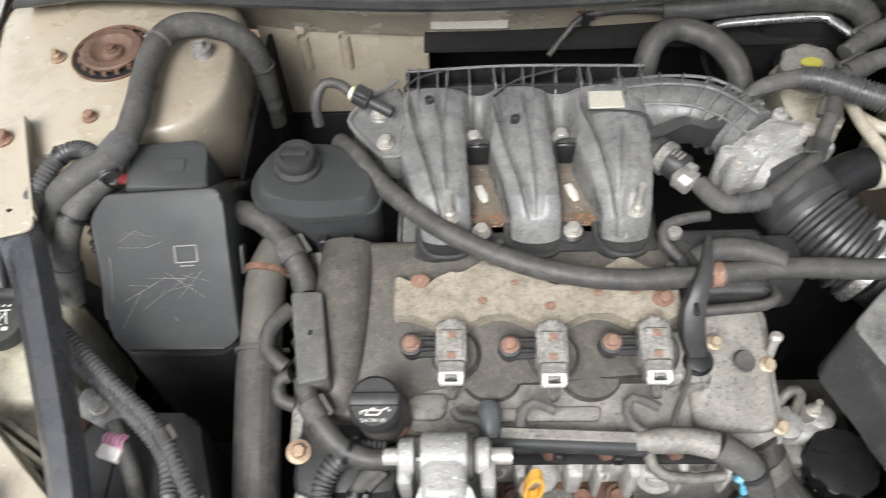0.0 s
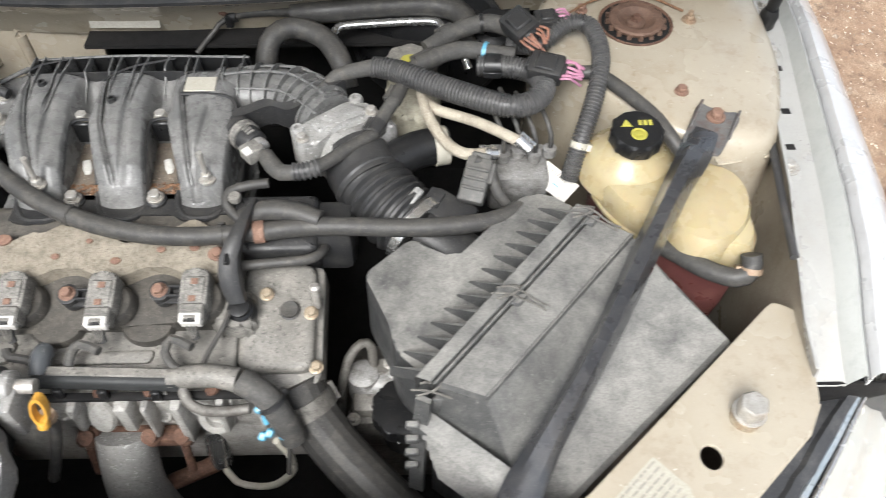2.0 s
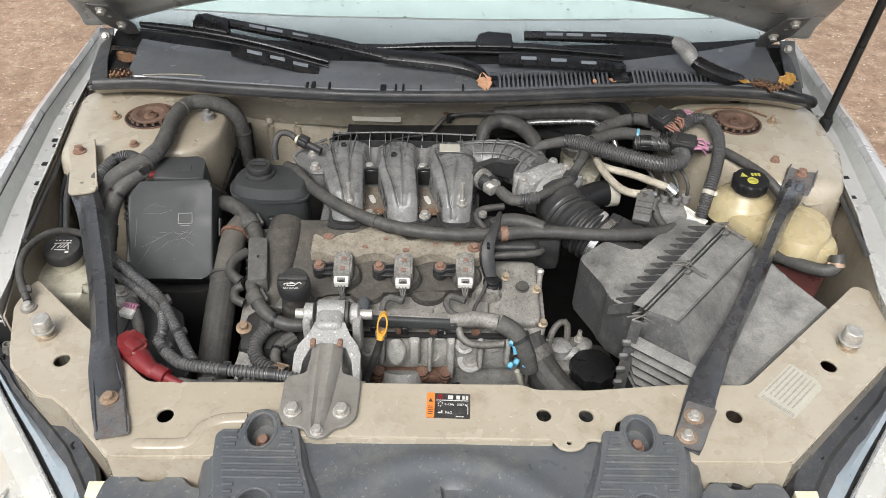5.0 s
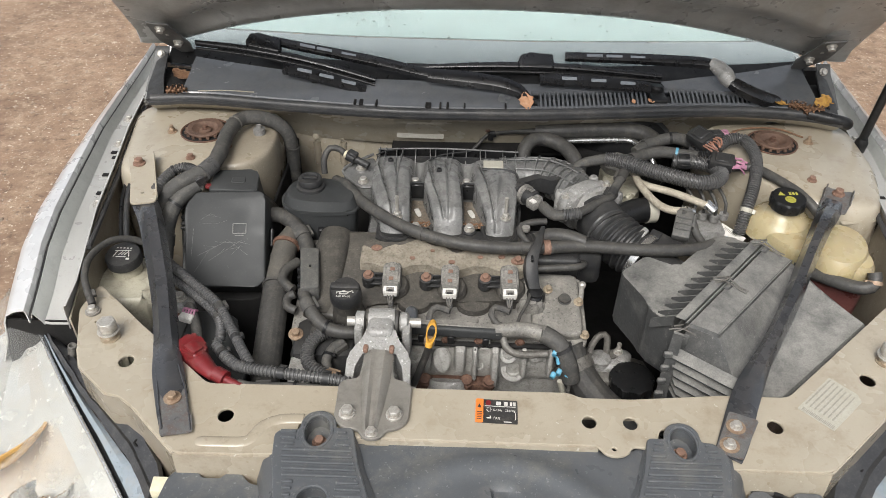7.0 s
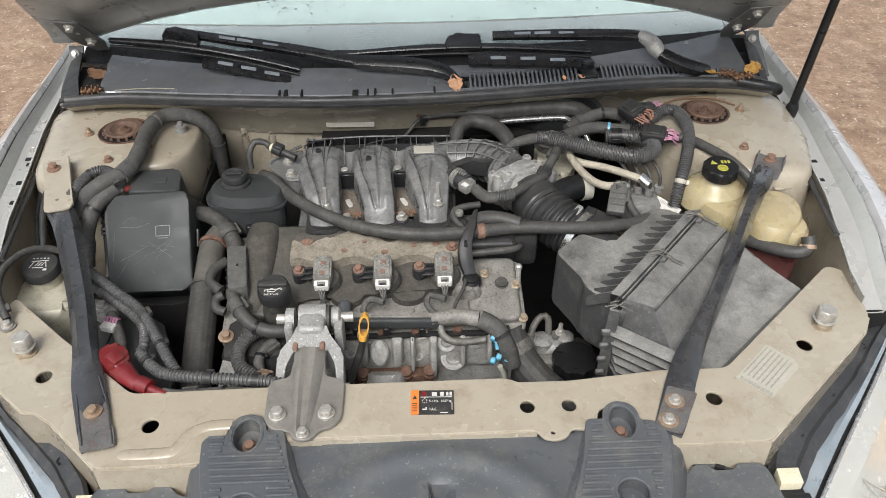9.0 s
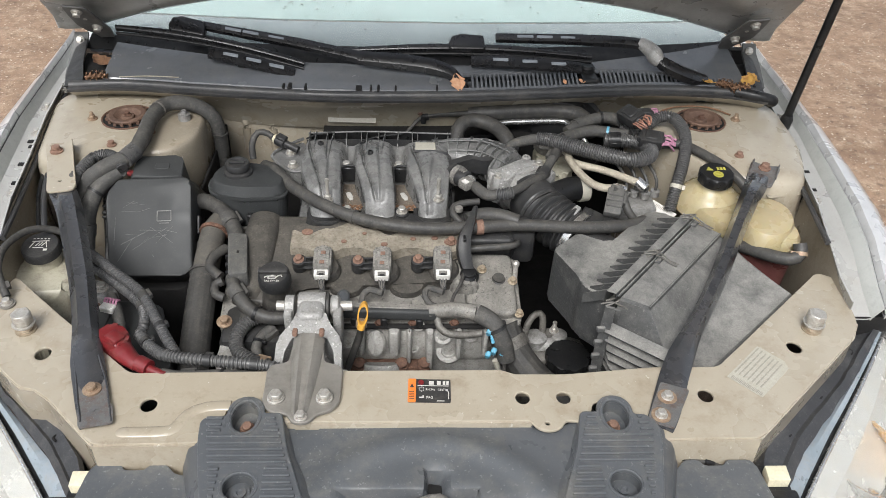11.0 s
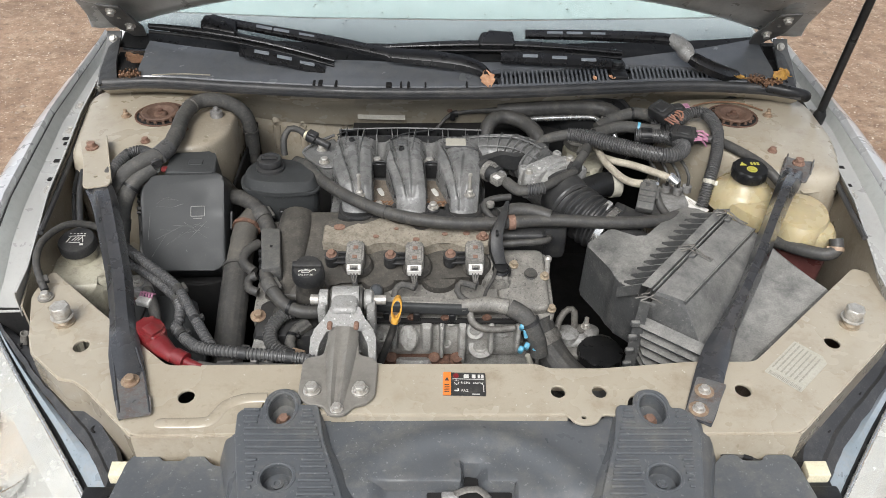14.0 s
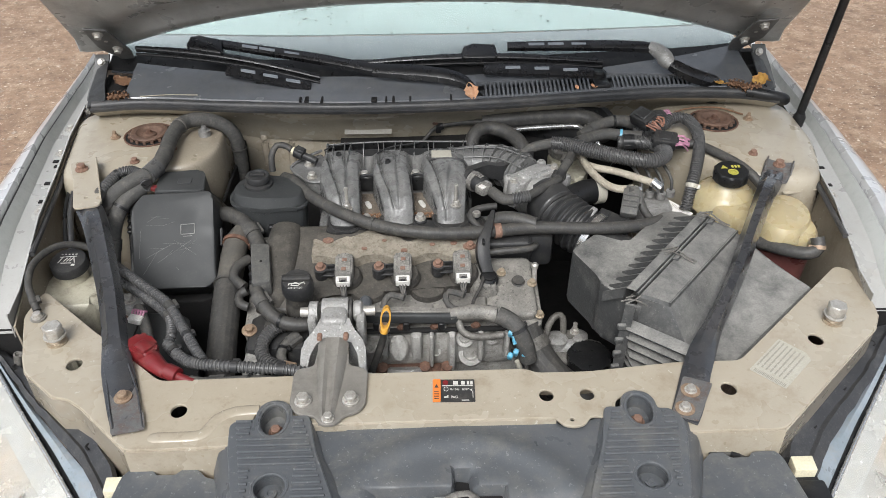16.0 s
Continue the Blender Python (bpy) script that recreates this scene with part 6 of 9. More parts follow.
part("rusty_lug", box(BM(), (-0.020, -0.022, -0.012), (0.022, 0.018, 0.022), BT, 0.004, 2), rust_lt, bat)
part("post", lathe(BM(), [(0.011, -0.03), (0.010, -0.002), (0.005, 0.0)], BT, 14), rust, bat)
PL = pose(-0.500, 0.250, 0.788, 0, 0, -18)
part("plug", box(BM(), (0, 0, 0), (0.024, 0.014, 0.012), PL, 0.002, 1), white_pl, bat, "dirty white plug")
for i in range(5):
    part("wire", sweep(BM(), [PL @ Vector((-0.010 + 0.005 * i, 0.006, 0.004)), PL @ Vector((-0.011 + 0.005 * i, 0.012, 0.008)), PL @ Vector((-0.008 + 0.004 * i, 0.020, 0.002))], 0.0018, 6, wob=0), pink, bat, "thin pink wire")
hose("battery_cable", [(-0.505, 0.281, 0.786), (-0.491, 0.257, 0.784), (-0.481, 0.234, 0.772), (-0.477, 0.210, 0.748)], 0.009, tape, "grey taped cable at the battery", "cable")
boot = thing("terminal_boot", (-0.448, 0.144, 0.786), "red rubber boot over the battery cable", "terminal boot")
bm = BM()
prism(bm, rounded([(-0.034, -0.024), (-0.036, 0.020), (-0.018, 0.030), (0.018, 0.022), (0.030, 0.004), (0.026, -0.020), (0.0, -0.028)], 0.007, 3), -0.024, 0.020, pose(-0.460, 0.160, 0.798, -6, 6, -34) @ Matrix.Scale(0.84, 4), 0.005, 3, 0.004)
box(bm, (0.004, -0.004, 0.022), (0.028, 0.024, 0.008), pose(-0.460, 0.160, 0.798, -6, 6, -34) @ Matrix.Scale(0.84, 4), 0.003, 2)
sweep(bm, [(-0.452, 0.151, 0.798), (-0.437, 0.134, 0.800), (-0.425, 0.123, 0.800), (-0.416, 0.117, 0.799)], [0.017, 0.015, 0.0125, 0.0115], 14, squash=0.85, wob=0.1)
part("boot", bm, red_pl, boot)
part("collar", sweep(BM(), [(-0.416, 0.119, 0.800), (-0.399, 0.110, 0.798)], 0.0122, 12), red_pl, boot)
part("cable", sweep(BM(), [(-0.405, 0.113, 0.798), (-0.391, 0.106, 0.796), (-0.374, 0.099, 0.794)], 0.0068, 10), red_pl, boot)
part("cable", sweep(BM(), [(-0.408, 0.106, 0.792), (-0.391, 0.094, 0.790), (-0.380, 0.087, 0.788)], 0.0068, 10), red_pl, boot)
hose("wiring_loom", [(-0.581, 0.381, 0.815), (-0.508, 0.315, 0.813), (-0.451, 0.266, 0.808), (-0.417, 0.216, 0.802), (-0.387, 0.168, 0.798), (-0.370, 0.144, 0.794)], 0.0076, loom, "grey corrugated battery wiring loom", "wiring loom", ribs=0.006, clamps=((0.60, rubber, 0.014), (0.86, black_dusty, 0.008)), group="corrugated looms")
hose("wiring_loom", [(-0.434, 0.186, 0.792), (-0.405, 0.153, 0.794), (-0.378, 0.135, 0.798), (-0.318, 0.123, 0.801), (-0.232, 0.115, 0.798), (-0.192, 0.112, 0.786)], 0.0084, loom, "grey corrugated battery wiring loom", "wiring loom", ribs=0.006, clamps=((0.10, black_dusty, 0.008), (0.52, black_dusty, 0.010), (0.78, black_dusty, 0.010)), group="corrugated looms")
hose("wiring_loom", [(-0.576, 0.362, 0.798), (-0.496, 0.295, 0.800), (-0.446, 0.247, 0.796), (-0.431, 0.205, 0.796), (-0.434, 0.186, 0.792)], 0.0076, loom, "grey corrugated battery wiring loom", "wiring loom", ribs=0.006, clamps=((0.75, rubber, 0.014),), group="corrugated looms")
hose("wiring_loom", [(-0.382, 0.104, 0.791), (-0.353, 0.101, 0.788), (-0.306, 0.106, 0.786), (-0.240, 0.106, 0.782)], 0.010, tape, "taped cable behind the rail", "wiring loom")

# upper radiator hose
hose("radiator_hose", [(-0.366, 0.486, 0.790), (-0.376, 0.458, 0.785), (-0.378, 0.42, 0.772), (-0.379, 0.37, 0.755), (-0.375, 0.29, 0.737), (-0.372, 0.228, 0.717), (-0.366, 0.13, 0.685)], [0.021, 0.0225, 0.0225, 0.0225, 0.0225, 0.0225, 0.0225], hose_gr, "thick grey radiator hose with a rusty clamp", "hose", clamps=((0.09, rust, 0.007),), n=24, wob=0.01)
hose("hose_sleeve", [(-0.379, 0.374, 0.7565), (-0.3785, 0.35, 0.7505), (-0.375, 0.29, 0.737), (-0.372, 0.228, 0.717), (-0.366, 0.135, 0.6865)], 0.0242, rubber, "ribbed rubber sleeve over the radiator hose", "hose sleeve", clamps=((0.03, rubber, 0.005),), n=54, wob=0.0, flute=0.022)
hose("coolant_hose", [(-0.435, 0.53, 0.795), (-0.405, 0.523, 0.808), (-0.375, 0.505, 0.808), (-0.350, 0.475, 0.80), (-0.336, 0.452, 0.79), (-0.330, 0.43, 0.782)], 0.0145, rubber, "bent rubber coolant hose", "hose", n=14, clamps=((0.72, tape, 0.02),))

# power steering reservoir
ps = thing("steering_reservoir", (-0.32, 0.55, 0.76), "dusty black steering fluid reservoir with a screw cap", "fluid reservoir")
prs = rounded([(-0.394, 0.545), (-0.376, 0.590), (-0.30, 0.595), (-0.248, 0.545), (-0.250, 0.500), (-0.33, 0.492), (-0.384, 0.508)], 0.022, 4)
bm = BM()
prism(bm, prs, 0.836, 0.853, None, 0.0025, 2, 0.009)
prism(bm, [(x * 1.04 + 0.0128, y * 1.04 - 0.0217) for x, y in prs], 0.829, 0.836, None, 0.0015, 1)
part("upper_shell", bm, lid_pl, ps)
part("lower_shell", prism(BM(), [(x * 0.93 - 0.0225, y * 0.93 + 0.0385) for x, y in prs], 0.75, 0.830, None, 0.006, 2, -0.004), lid_pl, ps)
cap = part("cap", lathe(BM(), [(0.036, -0.002), (0.034, 0.006), (0.026, 0.009), (0.026, 0.011), (0.0295, 0.012), (0.0295, 0.020), (0.027, 0.0235), (0.020, 0.024), (0.018, 0.021), (0.0, 0.021)], pose(-0.340, 0.552, 0.852) @ Matrix.Diagonal((0.76, 0.76, 0.95, 1)), 36), black_dusty, ps, "black screw cap")
part("grip", box(BM(), (-0.340, 0.552, 0.8745), (0.028, 0.008, 0.005), pose(0, 0, 0), 0.002), black_dusty, cap)
bm = BM()
for i in range(4):
    box(bm, (-0.375 + 0.03 * i, 0.490, 0.778), (0.012, 0.012, 0.05), None, 0.002, 1)
part("rib", bm, black_pl, ps)
hose("vacuum_hose", [(-0.327, 0.63, 0.835), (-0.328, 0.64, 0.862), (-0.317, 0.652, 0.880), (-0.298, 0.652, 0.878), (-0.287, 0.645, 0.872)], 0.0062, rubber, "bent grey vacuum hose with a valve", "hose")
v = thing("vacuum_valve", (-0.28, 0.64, 0.865), "small grey valve connector on the manifold", "valve")
m = frame_to((-0.292, 0.648, 0.874), (-0.238, 0.625, 0.858))
bm = BM()
lathe(bm, [(0.005, 0), (0.007, 0.004), (0.007, 0.012), (0.011, 0.013), (0.011, 0.030), (0.007, 0.031), (0.007, 0.06)], m, 12)
box(bm, (0, 0.006, 0.022), (0.016, 0.014, 0.02), m, 0.002, 1)
part("body", bm, black_dusty, v)
part("collar", lathe(BM(), [(0.0072, 0.006), (0.0082, 0.007), (0.0082, 0.010), (0.0072, 0.011)], m, 12), cream, v)


# ---- engine ----
eng = thing("engine", (-0.08, 0.40, 0.45), "transverse engine with a dusty dark valve cover", "engine")
V = Matrix.Translation((-0.08, 0.36, 0.783)) @ Matrix.Rotation(radians(13), 4, 'X')


def Vp(u, v, w=0.0):
    return V @ Vector((u, v, w))


bm = BM()
prism(bm, rounded([(-0.262, 0.125), (0.150, 0.125), (0.150, 0.052), (0.245, 0.052), (0.245, -0.085), (0.235, -0.098), (-0.10, -0.100), (-0.262, -0.100)], 0.012, 3), -0.075, -0.034, V, 0.004, 2)
part("valve_cover", bm, vc_lt, eng, "dusty valve cover")
bm = BM()
prism(bm, rounded([(-0.235, 0.128), (0.150, 0.128), (0.155, 0.05), (0.150, -0.034), (-0.132, -0.036), (-0.150, -0.078), (-0.235, -0.070)], 0.014, 3), -0.040, -0.004, V, 0.008, 3, 0.006)
for u in (-0.052, 0.050):
    lathe(bm, [(1.0, -0.034), (1.0, -0.010), (0.90, -0.0055), (0.0, -0.0045)], V @ Matrix.Translation((u, -0.030, 0.0)) @ Matrix.Diagonal((0.030, 0.022, 1, 1)), 28)
part("cover_dome", bm, vc_pl, eng, "dark dusty dome")
bm = BM()
prism(bm, rounded([(-0.146, -0.030), (0.150, -0.028), (0.150, -0.084), (-0.090, -0.086), (-0.146, -0.082)], 0.008, 3), -0.04, -0.017, V, 0.005, 3)
prism(bm, rounded([(-0.060, -0.058), (0.060, -0.056), (0.056, -0.072), (-0.056, -0.072)], 0.006, 3), -0.03, -0.013, V, 0.003, 2)
prism(bm, rounded([(-0.140, -0.042), (-0.095, -0.042), (-0.100, -0.070), (-0.136, -0.070)], 0.010, 3), -0.03, -0.011, V, 0.005, 2)
prism(bm, rounded([(0.150, 0.050), (0.236, 0.050), (0.238, -0.082), (0.150, -0.082)], 0.016, 3), -0.04, -0.018, V, 0.008, 3)
prism(bm, rounded([(0.120, 0.030), (0.175, 0.012), (0.175, -0.045), (0.12, -0.048)], 0.016, 3), -0.04, 0.004, V, 0.012, 3, 0.01)
part("cover_ledge", bm, vc_lt, eng, "pale dusty ledge")
bm = BM()
prism(bm, rounded([(0.135, 0.128), (0.238, 0.128), (0.240, 0.052), (0.150, 0.052)], 0.01, 3), -0.06, 0.010, V, 0.008, 3)
part("end_cover", bm, black_dusty, eng)
# left cylindrical boss of the cover
bm = BM()
sweep(bm, [Vp(-0.205, 0.122, -0.016), Vp(-0.208, 0.07, -0.008), Vp(-0.212, 0.0, -0.010), Vp(-0.215, -0.06, -0.02)], [0.030, 0.031, 0.030, 0.028], 18, squash=0.7)
part("cam_boss", bm, vc_pl, eng)
# caked shield plate with scalloped edge
sh = []
for i in range(41):
    x = -0.232 + 0.296 * i / 40
    sh.append((x, 0.438 + 0.012 * math.sin(x * 43 + 1) + 0.005 * math.sin(x * 130) + 0.002 * math.sin(x * 331)))
for i in range(41):
    x = 0.064 - 0.296 * i / 40
    sh.append((x, 0.378 + 0.016 * (0.5 - 0.5 * math.cos((x + 0.172) / 0.1005 * 2 * math.pi)) * (1 if -0.23 < x < 0.04 else 1) - 0.002))
bm = BM()
prism(bm, sh, 0.778, 0.806, Matrix.Identity(4), 0.002, 1, 0.0, (0, 0.12))
part("heat_shield", bm, shield, eng, "dirt-caked plate with rust spots")
for x, y, r in ((-0.205, 0.428, 0.010), (0.046, 0.405, 0.012), (-0.02, 0.412, 0.005), (-0.105, 0.425, 0.004), (0.018, 0.414, 0.006), (-0.14, 0.405, 0.005), (-0.07, 0.398, 0.006)):
    z = 0.8065 + (y - 0.41) * 0.12
    part("rust_spot", lathe(BM(), [(1, -0.002), (1, 0.0012), (0.6, 0.0018), (0, 0.0018)], pose(x, y, z, 6, 0, 0) @ Matrix.Diagonal((r, r * 0.75, 1, 1)), 14), rust_lt, eng)
for x, y, z, me in ((-0.246, 0.464, 0.786, B_ZINC), (-0.123, 0.452, 0.772, B_ZINC), (0.046, 0.403, 0.808, B_RUST), (0.159, 0.292, 0.739, B_LUG), (0.100, 0.372, 0.770, B_LUG), (0.152, 0.350, 0.762, B_LUG), (-0.328, 0.267, 0.743, B_BRASS), (-0.075, 0.262, 0.742, B_RUSTD), (-0.020, 0.262, 0.742, B_RUSTD), (-0.225, 0.285, 0.76, B_RUSTD), (0.048, 0.262, 0.742, B_RUSTD)):
    shared("bolt", me, eng, pose(x, y, z, 13, 0, 20))
part("stud", rod(BM(), (0.158, 0.362, 0.758), (0.158, 0.369, 0.790), 0.0045), zinc, eng)
part("stud", lathe(BM(), [(0.0062, 0), (0.0065, 0.006), (0.004, 0.009)], frame_to((0.158, 0.368, 0.783), (0.158, 0.370, 0.80)), 12), zinc, eng)
part("grommet", lathe(BM(), [(0.004, 0.004), (0.010, 0.005), (0.010, 0.001), (0.012, 0)], pose(0.128, 0.352, 0.766, 13), 18), rubber, eng)

# oil cap
oc = thing("oil_cap", (-0.243, 0.293, 0.79), "black oil filler cap with white print", "oil cap")
OM = pose(-0.2415, 0.287, 0.807, 14, 0, 0) @ Matrix.Scale(0.95, 4)
part("neck", lathe(BM(), [(0.030, -0.06), (0.027, -0.03), (0.0245, -0.024), (0.0225, -0.018), (0.0245, -0.012), (0.0225, -0.006), (0.0225, 0.012)], OM, 26), vc_pl, oc)
bm = lathe(BM(), [(0.024, 0.006), (0.0275, 0.008), (0.0275, 0.020), (0.026, 0.030), (0.023, 0.034), (0.0, 0.0345)], OM, 36)
box(bm, (0, 0.002, 0.036), (0.05, 0.013, 0.009), OM, 0.003)
part("cap", bm, black_dusty, oc)
bm = BM()
for ax, ay, w, h, g in ((-0.001, -0.0085, 0.013, 0.0014, 0), (-0.001, -0.0128, 0.012, 0.0014, 0), (-0.0072, -0.0106, 0.0014, 0.0055, -12), (0.0065, -0.0100, 0.0014, 0.0060, -40), (0.0105, -0.0072, 0.007, 0.0013, 24), (-0.001, -0.0068, 0.005, 0.0013, 0), (-0.0102, -0.0090, 0.006, 0.0013, 18), (-0.0125, -0.0105, 0.0013, 0.0035, 0), (0.0148, -0.0085, 0.0016, 0.0022, 0)):
    box(bm, (0, 0, 0.0349), (w, h, 0.0008), OM @ Matrix.Translation((ax, ay, 0)) @ Matrix.Rotation(radians(g), 4, 'Z'))
part("oil_can_symbol", bm, label_wh, oc)
text(oc, "SAE 5W-30", 0.0050, -0.0128, -0.0198, OM @ Matrix.Translation((0, 0, 0.0338)), label_wh)


# ignition coils
def coil():
    t = thing("ignition_coil", (-0.212, 0.361, 0.79), "grey ignition coil with a rusty bolt and a white plug", "ignition coil", "coils on the valve cover")
    C = Matrix.Translation((-0.172, 0.345, 0.797)) @ Matrix.Rotation(radians(13), 4, 'X')
    S = C @ Matrix.Translation((0, 0.0072, 0)) @ Matrix.Diagonal((1, 0.78, 1, 1))
    bm = BM()
    prism(bm, rounded([(-0.0155, 0.030), (-0.008, 0.036), (0.008, 0.036), (0.0155, 0.030), (0.0155, -0.022), (-0.0155, -0.022)], 0.004, 2), -0.015, 0.014, S, 0.003, 2)
    box(bm, (0, 0.004, 0.014), (0.024, 0.036, 0.004), S, 0.0015, 1)
    part("coil_body", bm, coil_m, t)
    part("base_seal", lathe(BM(), [(0.026, -0.02), (0.024, -0.010), (0.021, -0.007), (0.0, -0.007)], C @ Matrix.Translation((0.004, 0.006, 0)), 24), vc_pl, t)
    bm = BM()
    box(bm, (0, -0.030, 0.005), (0.027, 0.024, 0.022), S, 0.002, 1)
    part("connector", bm, coil_m, t)
    bm = BM()
    for x in (-0.0092, 0.0092):
        box(bm, (x, -0.040, 0.011), (0.0052, 0.014, 0.012), S, 0.001, 1)
    box(bm, (0, -0.0345, 0.0125), (0.022, 0.0030, 0.010), S, 0.001, 1)
    box(bm, (0, -0.0465, 0.008), (0.0225, 0.0030, 0.012), S, 0.001, 1)
    part("plug", bm, white_pl, t, "white plug")
    part("latch", box(BM(), (0, -0.040, 0.009), (0.008, 0.010, 0.012), S, 0.001, 1), black_dusty, t)
    for i in (-1, 0, 1):
        part("lead", sweep(BM(), [S @ Vector((0.005 * i, -0.047, 0.006)), S @ Vector((0.004 * i, -0.053, 0.001)), S @ Vector((0.001 * i, -0.060, -0.008))], 0.0013, 6, wob=0), alu_dk, t)
    part("plug_wire", sweep(BM(), [S @ Vector((0, -0.04, 0.0)), S @ Vector((0.0, -0.05, -0.004)), S @ Vector((0.001, -0.058, -0.012))], 0.005, 8), loom, t)
    bm = BM()
    for y in (0.017, 0.006):
        box(bm, (-0.026, y + 0.002, -0.001), (0.026, 0.003, 0.008), C, 0.001, 1)
    box(bm, (-0.026, 0.0125, -0.008), (0.040, 0.022, 0.004), C, 0.001, 1)
    lathe(bm, [(0.012, -0.02), (0.012, 0.002), (0.008, 0.003)], C @ Matrix.Translation((-0.041, 0.0135, 0)), 18)
    part("mount_arm", bm, black_dusty, t)
    shared("bolt", B_RUST, t, C @ Matrix.Translation((-0.041, 0.0135, 0.002)))
    for x, y in ((0.001, 0.014), (0.0, -0.012)):
        part("rust_mark", box(BM(), (x, y, 0.0165), (0.008, 0.009, 0.0014), S, 0.0005, 1), rust_lt, t)
    return t


c1 = coil()
copy_thing(c1, pose(-0.112, 0.357, 0.792))
copy_thing(c1, pose(-0.0105, 0.359, 0.793))
hose("coil_wire", [(-0.170, 0.295, 0.785), (-0.166, 0.287, 0.782), (-0.150, 0.287, 0.776), (-0.135, 0.28, 0.766)], 0.0055, tape, "taped wire from an ignition coil", "wire", group="coil wires", n=8)
hose("coil_wire", [(-0.070, 0.291, 0.785), (-0.092, 0.300, 0.785), (-0.103, 0.293, 0.778), (-0.105, 0.278, 0.768)], 0.0055, tape, "taped wire from an ignition coil", "wire", group="coil wires", n=8)
hose("coil_wire", [(0.030, 0.293, 0.786), (0.006, 0.305, 0.785), (-0.001, 0.292, 0.778), (0.010, 0.277, 0.772), (0.026, 0.270, 0.772)], 0.0055, tape, "taped wire from an ignition coil", "wire", group="coil wires", n=8)
hose("thin_wire", [(0.068, 0.350, 0.79), (0.060, 0.318, 0.785), (0.047, 0.293, 0.778), (0.040, 0.268, 0.775)], 0.003, rubber, "thin black wire over the valve cover", "wire", n=8)
part("blue_sleeve", sweep(BM(), [(-0.135, 0.300, 0.772), (-0.135, 0.290, 0.776), (-0.135, 0.272, 0.768)], 0.011, 12), cover_pl, thing("wire_sleeve", (-0.135, 0.29, 0.76), "grey-blue plastic sleeve on the front tube", "sleeve"))

# tube along the front of the cover
ft = thing("front_rail", (-0.06, 0.267, 0.765), "dusty dark wiring rail along the front of the engine", "wiring rail")
FR = Matrix.Translation((-0.061, 0.2675, 0.765)) @ Matrix.Rotation(radians(-2.6), 4, 'Z')
part("channel", box(BM(), (0, 0, 0), (0.162, 0.020, 0.020), FR, 0.005, 3), lid_pl, ft)
part("dusty_top", box(BM(), (0.006, 0.003, 0.0105), (0.140, 0.011, 0.003), FR, 0.0012, 1), vc_lt, ft, "dust lying on the rail")
for x in (-0.055, -0.006, 0.052):
    part("tab", box(BM(), (x, -0.012, -0.012), (0.011, 0.006, 0.016), FR, 0.0015, 1), black_pl, ft)
hose("loom_sleeve", [(0.006, 0.265, 0.768), (0.030, 0.266, 0.771), (0.058, 0.265, 0.772), (0.082, 0.260, 0.771)], [0.0105, 0.0130, 0.0135, 0.0130], vc_lt, "dirt-caked wrapped loom sleeve", "loom sleeve", wob=0.14)
hose("wiring_loom", [(0.084, 0.260, 0.770), (0.108, 0.248, 0.762), (0.122, 0.237, 0.742), (0.130, 0.230, 0.722), (0.134, 0.226, 0.70)], 0.0150, tape, "thick braided loom bending down from the engine", "wiring loom", clamps=((0.45, black_dusty, 0.006),), n=16, wob=0.05)
hose("small_pipe", [(0.018, 0.262, 0.762), (0.024, 0.248, 0.748), (0.040, 0.240, 0.742), (0.066, 0.238, 0.742), (0.092, 0.240, 0.744)], 0.0062, alu_dk, "small grey hose under the front rail", "hose", n=10)

# connector strip and looms at the cover's left
cs = thing("connector_rail", (-0.318, 0.36, 0.78), "grey plastic wiring rail beside the valve cover", "wiring rail")
bm = BM()
prism(bm, rounded([(-0.339, 0.412), (-0.306, 0.412), (-0.292, 0.318), (-0.323, 0.312)], 0.004, 2), 0.770, 0.812, None, 0.003, 2, 0, (0, 0.12))
part("rail", bm, plug_m, cs)
bm = BM()
for i in range(4):
    box(bm, (-0.337 + 0.004 * i, 0.395 - 0.022 * i, 0.775), (0.016, 0.008, 0.016), None, 0.002, 1)
part("tab", bm, black_pl, cs)
part("hole", box(BM(), (-0.3145, 0.366, 0.8125), (0.004, 0.005, 0.001)), dark, cs)
hose("wiring_loom", [(-0.320, 0.325, 0.79), (-0.308, 0.292, 0.786), (-0.282, 0.262, 0.774), (-0.250, 0.250, 0.768), (-0.215, 0.254, 0.766)], 0.0112, rubber, "black taped loom around the oil filler", "wiring loom")
hose("vent_hose", [(-0.345, 0.41, 0.785), (-0.362, 0.39, 0.785), (-0.366, 0.365, 0.778), (-0.345, 0.347, 0.772)], 0.009, rubber, "short curved rubber hose", "hose")
hose("vent_hose", [(-0.34, 0.34, 0.77), (-0.352, 0.335, 0.765), (-0.35, 0.318, 0.76), (-0.335, 0.312, 0.756)], 0.008, rubber, "short curved rubber hose", "hose")
part("ring", lathe(BM(), [(0.0045, 0.004), (0.0095, 0.004), (0.0100, 0.0), (0.012, -0.002)], pose(-0.294, 0.276, 0.745), 18), rubber, thing("cover_grommet", (-0.294, 0.276, 0.743), "dark rubber grommet on the timing case", "grommet"))
hose("wiring_loom", [(-0.238, 0.262, 0.758), (-0.262, 0.261, 0.760), (-0.286, 0.251, 0.757), (-0.300, 0.226, 0.750), (-0.293, 0.197, 0.744), (-0.266, 0.178, 0.742), (-0.246, 0.170, 0.742)], 0.0105, loom, "grimy corrugated loom curling below the valve cover", "wiring loom", ribs=0.0055, clamps=((0.97, brass, 0.018),))
